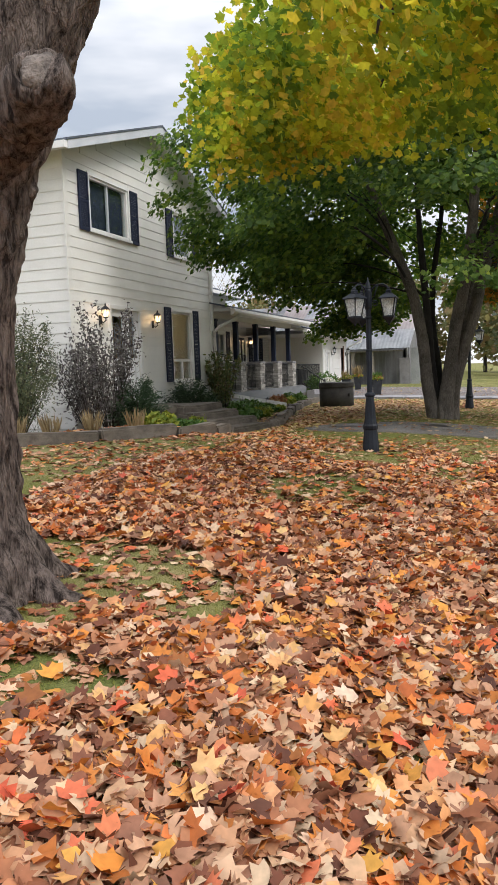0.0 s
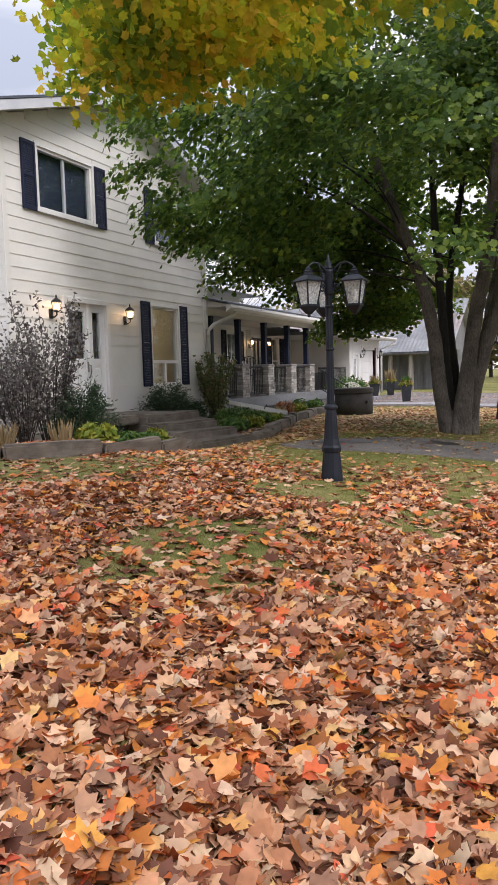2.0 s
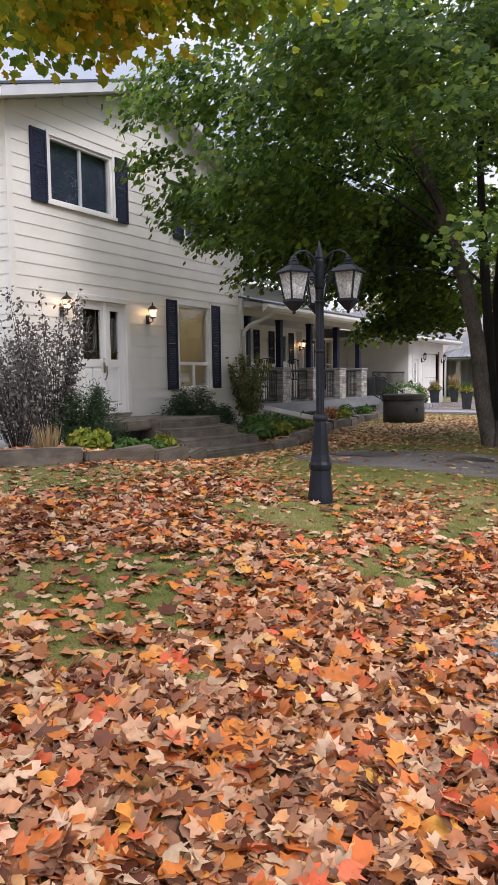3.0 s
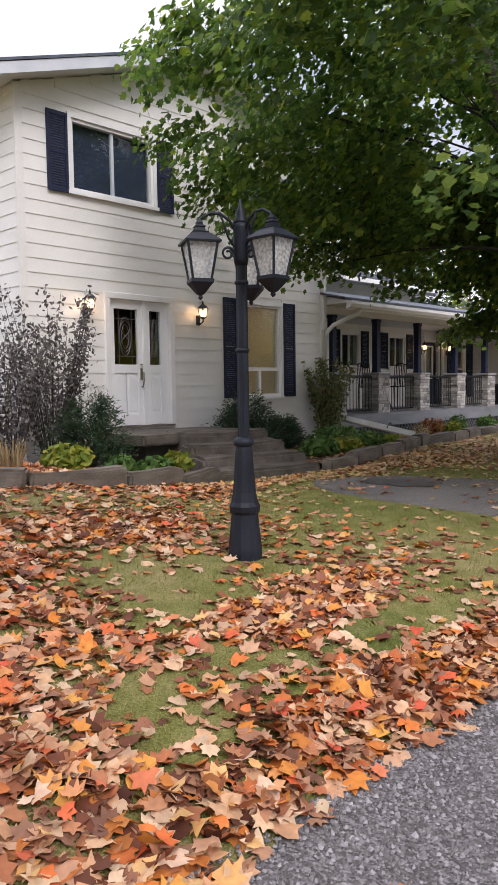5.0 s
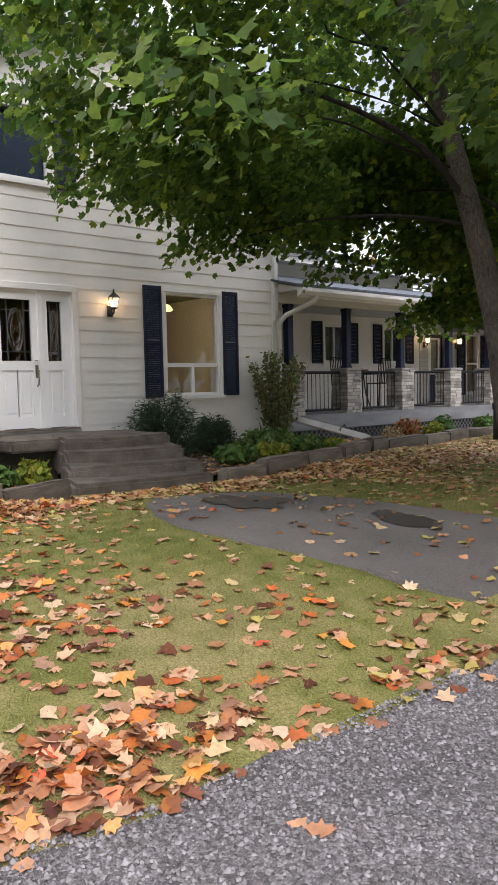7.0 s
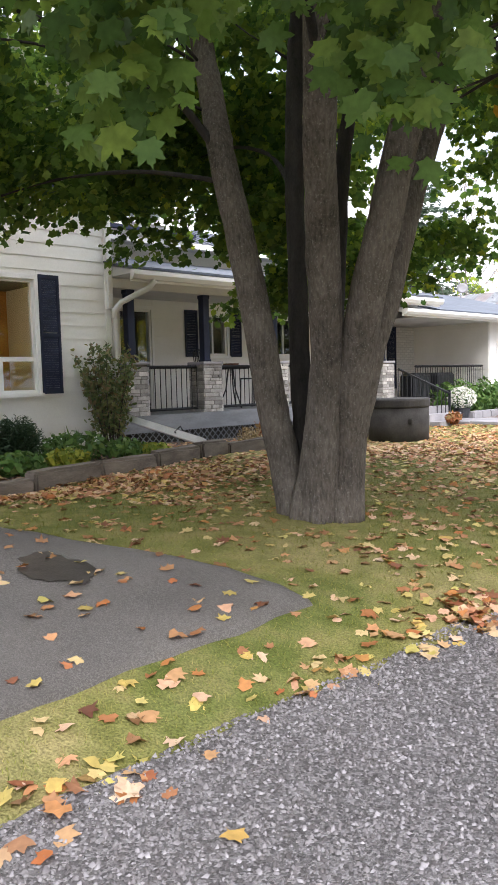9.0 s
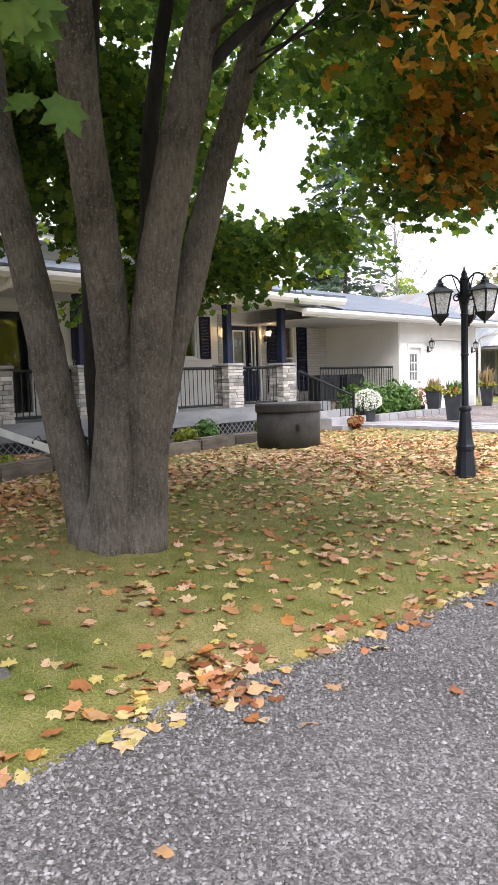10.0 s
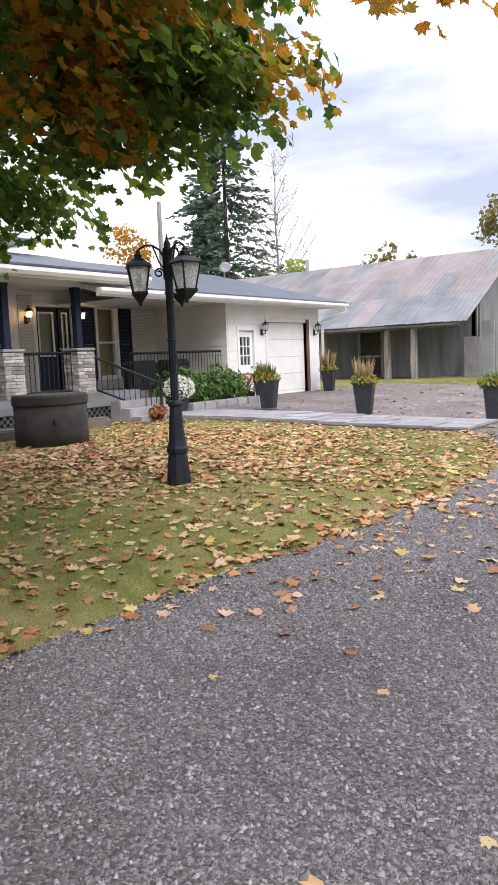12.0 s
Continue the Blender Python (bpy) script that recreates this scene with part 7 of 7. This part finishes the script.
def spruce(x, y, h, r):
    th = thing("spruce_tree", "tall blue-green spruce behind the garage", "tree")
    part("trunk", tube(bmesh.new(), [(x, y, 0), (x, y, h * 0.5), (x, y, h)], (0.3, 0.18, 0.03), 8), M_TWIG, th)
    pos, up = [], []
    for i in range(260):
        f = RNG.uniform(0.12, 1)
        a, rr = RNG.uniform(0, 6.28), r * (1 - f) ** 0.7 * RNG.uniform(0.6, 1.1) + 0.2
        for k in np.linspace(0.15, 1, 26):
            pos.append((x + rr * k * math.cos(a) + RNG.normal() * 0.12, y + rr * k * math.sin(a) + RNG.normal() * 0.12, h * f - 0.25 * rr * k + RNG.normal() * 0.12))
            up.append((math.cos(a) + RNG.normal() * 0.4, math.sin(a) + RNG.normal() * 0.4, -0.2 + RNG.normal() * 0.3))
    up = np.array(up)
    up /= np.linalg.norm(up, axis=1, keepdims=True)
    leaf_mesh("crown", NEEDLE * np.array((1.6, 1)), np.array(pos), np.cross(up, RNG.normal(size=up.shape)), 0.45 * RNG.uniform(0.6, 1.2, len(pos)), M_SPRUCE, th, 0.2, up=up, kind="")
    return th


def bare_tree(x, y, h):
    th = thing("bare_tree", "slender nearly bare tree against the sky", "tree")
    part("trunk", tube(bmesh.new(), [(x, y, 0), (x + 0.2, y, h * 0.35), (x - 0.1, y, h * 0.7), (x + 0.1, y, h)], (0.15, 0.11, 0.06, 0.015), 6), M_TWIGPALE, th)
    tips = []
    for i in range(34):
        f, a = RNG.uniform(0.25, 0.93), RNG.uniform(0, 6.28)
        L = h * 0.26 * (1.2 - f) * RNG.uniform(0.5, 1.2)
        b = Vector((x, y, h * f))
        m = b + Vector((math.cos(a) * L * 0.5, math.sin(a) * L * 0.5, L * RNG.uniform(0.3, 0.6)))
        e = m + Vector((math.cos(a + 0.4) * L * 0.4, math.sin(a + 0.4) * L * 0.4, L * RNG.uniform(0.5, 0.9)))
        bm = tube(bmesh.new(), [b, m, e], (0.035, 0.024, 0.008), 4)
        for k in range(4):
            c = m.lerp(e, RNG.uniform(0, 0.9))
            tube(bm, [c, c + Vector((RNG.normal() * 0.5, RNG.normal() * 0.5, RNG.uniform(0.3, 1.0)))], (0.014, 0.006), 3)
        part("branch", bm, M_TWIGPALE, th)
        tips += [tuple(m.lerp(e, w)) for w in RNG.uniform(0.0, 1.0, 8)]
    tips = np.array(tips) + RNG.normal(size=(len(tips), 3)) * 0.25
    leaf_mesh("last_leaves", OVAL, tips, RNG.normal(size=tips.shape), 0.10 * RNG.uniform(0.6, 1.2, len(tips)), M_STRAW, th, 0.2, kind="stuff")
    return th


def far_tree(x, y, h, r, mat, label):
    th = thing("far_tree", label, "tree", "far trees")
    part("trunk", tube(bmesh.new(), [(x, y, 0), (x, y, h * 0.6)], (0.25, 0.1), 6), M_TWIG, th)
    cs, _ = blob((x, y, h * 0.58), (r, r, h * 0.42), 60, 0.45)
    p, nn = clump_leaves(cs, 34, r * 0.17, 0.8)
    leaf_mesh("crown", MAPLE_SMALL, p, nn + RNG.normal(size=nn.shape) * 0.5, r * 0.085 * RNG.uniform(0.6, 1.3, len(p)), mat, th, 0.3, kind="")
    return th


spruce(-33.3, 65, 21.0, 7.6)
spruce(-37.5, 68, 15, 4.0)
bare_tree(-28.5, 65, 16.5)
far_tree(-39.5, 60, 12, 2.6, M_ORANGE, "orange autumn tree beyond the roofs")


# ---- barn and distance ----
def barn():
    th = thing("barn", "long old barn with a patched tin roof and open lean-to", "barn")
    xl, xr, ye, yr, yw = -26.0, -7.1, 44.8, 51.0, 47.4
    ze, zr = 2.42, 5.75
    yb = 2 * yr - ye
    part("wall", B(xl, xr, yw, yw + 0.15, 0.0, 3.6), M_BARN, th, "dark grey recessed front wall")
    bm = bmesh.new()
    prism(bm, [(yw, 0.0), (yb - 0.4, 0.0), (yb - 0.4, ze + 0.2), (yr, zr - 0.1), (yw, ze + 1.25)], "x", xr - 0.15, xr)
    part("gable_wall", bm, M_BARN, th, "dark grey gable wall")
    part("wall", B(xl, xr, yb - 0.55, yb - 0.4, 0, 2.6), M_BARN, th)
    for i in range(14):
        x = xl + 0.3 + i * 1.44
        bm = uneven_block(x - 0.09, x + 0.09, yw - 0.06, yw - 0.004, 0, 3.3, 0.01, 0.01)
        part("stud", bm, M_BARN, th)
    # sliding door and its frame in the front wall
    part("barn_door", B(-12.3, -11.3, yw - 0.09, yw - 0.065, 0.2, 2.3), M_WELL, th, "dark plank door")
    bm = bmesh.new()
    for a in ((-12.42, -12.3, 0.15, 2.4), (-11.3, -11.18, 0.15, 2.4), (-12.42, -11.18, 2.3, 2.42), (-12.3, -11.3, 1.2, 1.3)):
        box(bm, a[0], a[1], yw - 0.12, yw - 0.09, a[2], a[3])
    part("door_frame", bm, M_OLDWOOD, th)
    for x in (-9.9, -8.75, -12.9, -15.2, -18):
        z = float(gz(x, ye))
        bm = uneven_block(x - 0.12, x + 0.12, ye + 0.15, ye + 0.38, z - 0.1, 2.42, 0.04, 0.03)
        part("post", bm, M_OLDWOOD, th, "pale weathered round post")
    part("eave_beam", B(xl, xr + 0.2, ye + 0.12, ye + 0.30, 2.28, 2.46), M_OLDWOOD, th)
    # roof sheets, patched
    x, k = xl, 0
    while x < xr + 0.45:
        w = 0.85
        for a, b in ((0.0, 0.36), (0.36, 0.68), (0.68, 1.0)):
            ov = 0.03 if a else 0.0
            e = random.uniform(-0.06, 0.06) if a == 0 else 0
            p0, p1 = (ye - 0.25 + (yr - ye + 0.25) * (a - ov) + e, ze + (zr - ze) * (a - ov)), (ye - 0.25 + (yr - ye + 0.25) * b, ze + (zr - ze) * b)
            lift = 0.012 * (k % 2) + 0.01 * (3 - 3 * a)
            bm = bmesh.new()
            n = 9
            rows = [[bm.verts.new((x + (w + 0.03) * i / (n - 1), p[0], p[1] + lift + (0.022 if i % 2 else 0.0))) for i in range(n)] for p in (p0, p1)]
            for i in range(n - 1):
                bm.faces.new((rows[0][i], rows[0][i + 1], rows[1][i + 1], rows[1][i]))
            bmesh.ops.solidify(bm, geom=bm.faces[:], thickness=0.006)
            part("roof_sheet", bm, M_TINRED if (random.random() < (0.62 if a > 0.3 else 0.22)) else M_TIN, th)
        x += w
        k += 1
    bm = bmesh.new()
    prism(bm, [(yr, zr - 0.03), (yb + 0.2, ze - 0.03), (yb + 0.2, ze + 0.02), (yr, zr + 0.02)], "x", xl, xr + 0.45)
    part("roof_back", bm, M_TIN, th)
    bm = bmesh.new()
    prism(bm, [(ye - 0.2, ze - 0.08), (yr, zr - 0.08), (yr, zr - 0.02), (ye - 0.2, ze - 0.02)], "x", xl, xr + 0.35)
    part("roof_deck", bm, M_BARN, th)
    part("vent_pipe", tube(bmesh.new(), [(-17.0, 50.6, 5.5), (-17.0, 50.6, 6.3)], 0.1, 8), M_TIN, th)
    # stacked panels leaning at the corner
    lb = thing("leaning_panels", "pale grey wooden panels leaning on the barn corner", "panel")
    for i, (a, b, h) in enumerate(((-7.4, -6.75, 1.9), (-6.7, -6.2, 2.5), (-6.15, -5.7, 2.3))):
        part("panel", uneven_block(a, b, 46.9 + 0.1 * i, 46.96 + 0.1 * i, 0.02, h, 0.01, 0.01), M_PAVER if i == 0 else M_TIN, lb)
    part("pole", tube(bmesh.new(), [(-6.95, 47.2, 0.0), (-6.95, 47.2, 3.6)], 0.03, 6), M_TIN, lb)


barn()


def satellite_dish():
    th = thing("satellite_dish", "pale round satellite dish on the garage roof", "dish")
    part("mast", tube(bmesh.new(), [(-12.6, 38.0, 4.15), (-12.6, 38.0, 4.42), (-12.5, 37.92, 4.5)], 0.025, 6), M_TIN, th)
    bm = lathe(bmesh.new(), [(0.02, 0.0), (0.2, 0.03), (0.32, 0.09), (0.33, 0.1), (0.2, 0.05)], 0, 0, 20)
    bmesh.ops.transform(bm, matrix=pose(-12.48, 37.9, 4.52, 70, 0, 35) @ Matrix.Scale(0.62, 4), verts=bm.verts)
    part("reflector", bm, M_PAVER, th, smooth=True)


satellite_dish()


def utility_pole(x, y, h):
    th = thing("utility_pole", "grey wooden utility pole behind the roofs", "pole")
    part("pole", tube(bmesh.new(), [(x, y, 0), (x, y, h)], (0.16, 0.11), 8), M_OLDWOOD, th)
    return th


utility_pole(-24.7, 48, 10.0)
for i in range(34):
    x = -60 + i * 4.2 + random.uniform(-1.5, 1.5)
    far_tree(x, 92 + random.uniform(-8, 12), random.uniform(8, 13) if x < -8 else random.uniform(9, 14), random.uniform(3.2, 4.6), random.choice((M_WOODS, M_WOODS, M_WISPY, M_GREENLIGHT)), "hazy autumn tree of the far wood")
far_tree(-2.0, 75, 12.5, 5.0, M_WOODS, "yellow-green tree beyond the barn")
# trees out of view across the drive, added so the windows reflect autumn colour
for x, y in ((26, 24), (29, 31), (24, 37), (32, 40), (27, 46), (33, 22)):
    far_tree(x, y, 9.5 + (x * y) % 3, 4.2, M_YELLOW if (x + y) % 2 else M_ORANGE, "unseen autumn tree added for the window reflections")
far_tree(0.5, 62, 8, 3.0, M_WISPY, "grey-green tree at the field edge")
far_tree(-14.6, 75, 13.4, 2.6, M_WOODS, "yellowing tree at the field edge")


# ---- fallen leaves, grass blades, loose stones ----
def lift(x, y):
    """The top surface under a leaf: lawn, drive, path or bed."""
    z = gz(x, y)
    z = z + np.where(inside(PATH, x, y), 0.036, 0.0) + np.where(x > edge(y), 0.014, 0.0)
    return z


def noisy(x, y, s, k=0.0):
    return np.array([noise.noise(Vector((a * s, b * s, k))) for a, b in zip(x, y)])


def cover(x, y):
    """How thickly leaves lie: a carpet under the old maple, thin by the path, drifts along the drive's edge."""
    d = edge(y) - x
    n = noisy(x, y, 0.55) * 0.9 + noisy(x, y, 1.7, 4.0) * 0.55
    carpet = np.clip(0.5 + (9.55 - y - 0.10 * (x + 2)) * 0.75 + n * 1.25, 0, 1)
    tongue = np.exp(-(((x + 1.25) / 0.42) ** 2 + ((y - 10.6) / 0.95) ** 2) ** 2) * (0.75 + 0.7 * n)
    patch = np.exp(-(((x + 3.75 - 0.35 * (y - 10.6)) / 0.95) ** 2 + ((y - 10.5) / 1.0) ** 2) ** 2) * (0.55 + 0.6 * n)
    carpet = np.maximum.reduce([carpet, tongue, patch])
    strip_of_turf = (x + 5.75) * 0.78 - (y - 11.4) * 0.626
    carpet = np.where((y < 13) & (x < -3.5), carpet * (0.06 + 0.94 * sm(strip_of_turf, 0.7 + 0.5 * n, 1.8 + 0.5 * n)), carpet)
    carpet = carpet * sm(8.6 - np.hypot(x + 2.5, y - 4.5) + 0.8 * n, 0, 2.2)
    carpet = np.where((y > 4.8) & (y < 9.7), carpet * (0.1 + 0.9 * sm(x + 0.35 * n, -4.7, -3.9)), carpet)
    carpet = np.where(d < 0, carpet * np.clip(1.0 - (-d + 0.05 + 0.12 * n - np.clip((8.4 - y) * 0.7, 0, 3)) * 6.0, 0.0, 1), carpet)
    band = np.exp(-((y - 10.9 + 0.35 * (x + 4)) / 0.6) ** 2) * sm(-x, 2.6, 3.4) * (0.35 + n)
    drift = np.exp(-((d - 0.26) / 0.3) ** 2) * np.clip(1.0 - (y - 11.4) * 0.9, 0.08, 1) * (0.85 + n) * sm(d, -0.12, 0.02)
    rim = np.exp(-((d - 0.08) / 0.18) ** 2) * sm(y, 11.5, 13) * (0.2 + 0.3 * n)
    steps = np.exp(-((x + 4.85) / 0.75) ** 2) * sm(y, 11.5, 13) * (1 - sm(y, 18.5, 21)) * (0.62 + 0.5 * n)
    beds = np.where(inside(BED_LEFT, x, y), 0.16, 0) + np.where(inside(BED_RIGHT, x, y), 0.10, 0)
    lawn = np.where(d > 0, 0.022 + 0.05 * (1 - sm(y, 11.5, 13.5)) + 0.05 * sm(y, 15.5, 18.5) + 0.10 * np.clip(n + 0.15, 0, 1), 0.003)
    well = np.exp(-(((x + 3.0) / 3.2) ** 2 + ((y - 24.6) / 3.2) ** 2)) * (0.36 + 0.3 * n)
    under = np.exp(-(((x + 4.7) / 1.5) ** 2 + ((y - 19.5) / 2.8) ** 2)) * (0.3 + 0.3 * n)
    heap = np.exp(-(((x - 0.2) / 0.25) ** 2 + ((y - 16.85) / 0.18) ** 2)) * (0.8 + 0.4 * n)
    yard = np.where((y > 29.6) & (y < 42), 0.12, 0)
    c = np.maximum.reduce([carpet, band, drift, rim, steps, beds, lawn, well, under, yard, heap])
    # bare turf round the old maple's foot, and patches of green
    m = n + 0.5 * noisy(x, y, 3.1, 9.0)
    hole = (np.hypot((x + 2.7) / 1.1, (y - 3.85) / 0.95) < 0.95 + 0.7 * m)
    hole |= np.hypot((x + 2.0) / 0.55, (y - 2.5) / 0.4) < 0.8 + 0.8 * m
    hole |= np.hypot((x + 1.85) / 0.72, (y - 7.65) / 1.15) < 0.92 + 0.9 * m
    thin = np.exp(-(((x + 2.4) / 1.3) ** 2 + ((y - 8.3) / 1.3) ** 2) ** 2)
    c = np.where(d > 0, c * (1 - 0.5 * thin), c)
    c = np.where(hole, np.minimum(c, 0.13), c)
    turf = np.exp(-(((x + 2.2) / 0.75) ** 2 + ((y - 10.1) / 0.65) ** 2) ** 2) + np.exp(-(((x + 0.62) / 0.22) ** 2 + ((y - 10.8) / 0.75) ** 2) ** 2)
    c = np.where(d > 0, c * (1 - 0.8 * np.clip(turf, 0, 1)), c)
    c = np.where((x > -0.16 + 0.2 * n) & (y > 2.9) & (y < 4.5 + 0.5 * n), c * 0.15, c)
    return np.where(inside(PATH, x, y), np.minimum(c, 0.022), c)


def scatter(n, x0, x1, y0, y1):
    x, y = RNG.uniform(x0, x1, n), RNG.uniform(y0, y1, n)
    k = RNG.uniform(0, 1, n) < cover(x, y)
    k &= ~((x < -8.5) & (y > 12.9)) & ~((x > -8.6) & (x < -5.25) & (y > 14.2) & (y < 16.3)) & (np.hypot(x + 3.08, y - 3.42) > 0.42) & (np.hypot(x + 1.8, y - 17.78) > 0.45)
    return x[k], y[k]


def fallen(n, x0, x1, y0, y1, size, shape, label):
    x, y = scatter(n, x0, x1, y0, y1)
    c = cover(x, y)
    m = len(x)
    z = lift(x, y) + 0.006 + RNG.uniform(0, 1, m) * 0.055 * c + np.where(inside(BED_LEFT, x, y) | inside(BED_RIGHT, x, y), 0.085, 0)
    tilt = 0.12 + 0.38 * c
    nor = np.stack((RNG.normal(size=m) * tilt, RNG.normal(size=m) * tilt, np.ones(m)), 1)
    sz = size * RNG.uniform(0.6, 1.2, m)
    pick = RNG.uniform(0, 1, m)
    dry = y > 13.2 + RNG.normal(size=m) * 0.6
    for mask, mat in (((pick < 0.87) & ~dry, M_FALLEN), ((pick >= 0.87) & ~dry, M_FALLENBRIGHT), (dry, M_FALLENDRY)):
        p = np.stack((x, y, z + np.where(mask & (pick >= 0.87), 0.012, 0)), 1)
        leaf_mesh("fallen_leaves", shape, p[mask], nor[mask], sz[mask], mat, None, 0.42, kind="stuff", label=label, category="leaves")


fallen(60000, -4.4, 2.6, 0.6, 7.5, 0.066, MAPLE, "thick carpet of brown and orange maple leaves")
fallen(60000, -7.5, 3.5, 7.5, 13.0, 0.066, MAPLE, "brown and orange maple leaves thinning over the lawn")
fallen(30000, -11.0, -4.4, -4.5, 7.5, 0.068, MAPLE_SMALL, "carpet of brown maple leaves on the lawn")
fallen(150000, -8.0, 5.0, 13.0, 29.0, 0.062, MAPLE, "scattered dry maple leaves on lawn and path")
fallen(11000, -4.4, 2.6, -4.5, 0.6, 0.085, MAPLE_SMALL, "brown maple leaves on the lawn behind")
fallen(5000, 2.6, 8.0, -2.0, 12.0, 0.08, MAPLE_SMALL, "brown maple leaves on the far side of the drive")
fallen(12000, -8.0, 8.0, 29.0, 44.0, 0.075, MAPLE_SMALL, "dry leaves scattered over the yard")


def grass():
    x, y = RNG.uniform(-9.0, 1.1, 620000), RNG.uniform(1.5, 29.0, 620000)
    near = np.clip(1.1 - 0.03 * np.maximum(0, y - 4), 0.35, 1) * np.clip(1.15 - 0.1 * np.maximum(0, -x - 1), 0.25, 1)
    k = (x < edge(y) - 0.02 + 0.14 * RNG.normal(size=len(x)) ** 2 * 0.4) & ~inside(PATH, x, y) & (RNG.uniform(0, 1, len(x)) < near) & ~((x < -5.0) & (y > 8)) & (y > 1.5)
    x, y = x[k], y[k]
    n = len(x)
    up = np.stack((RNG.normal(size=n) * 0.55, RNG.normal(size=n) * 0.55, np.ones(n)), 1)
    up /= np.linalg.norm(up, axis=1, keepdims=True)
    leaf_mesh("grass", BLADE * np.array((1.15, 1)), np.stack((x, y, gz(x, y) - 0.004), 1), np.cross(up, RNG.normal(size=(n, 3))), 0.034 * RNG.uniform(0.5, 1.2, n), M_BLADES, None, 0.1, up=up, kind="stuff", label="short green grass blades of the lawn", category="grass")


grass()


def loose_stones():
    y = 2.5 + 24 * RNG.uniform(0, 1, 190000) ** 1.15
    x = edge(y) + 0.0 + RNG.uniform(0, 1, len(y)) ** 1.3 * 4.2
    stone_mesh("loose_gravel", np.stack((x, y, gz(x, y) + 0.014), 1), 0.0070 * RNG.uniform(0.45, 1.9, len(y)), M_STONES, "loose grey crushed stones of the drive", "gravel")


loose_stones()
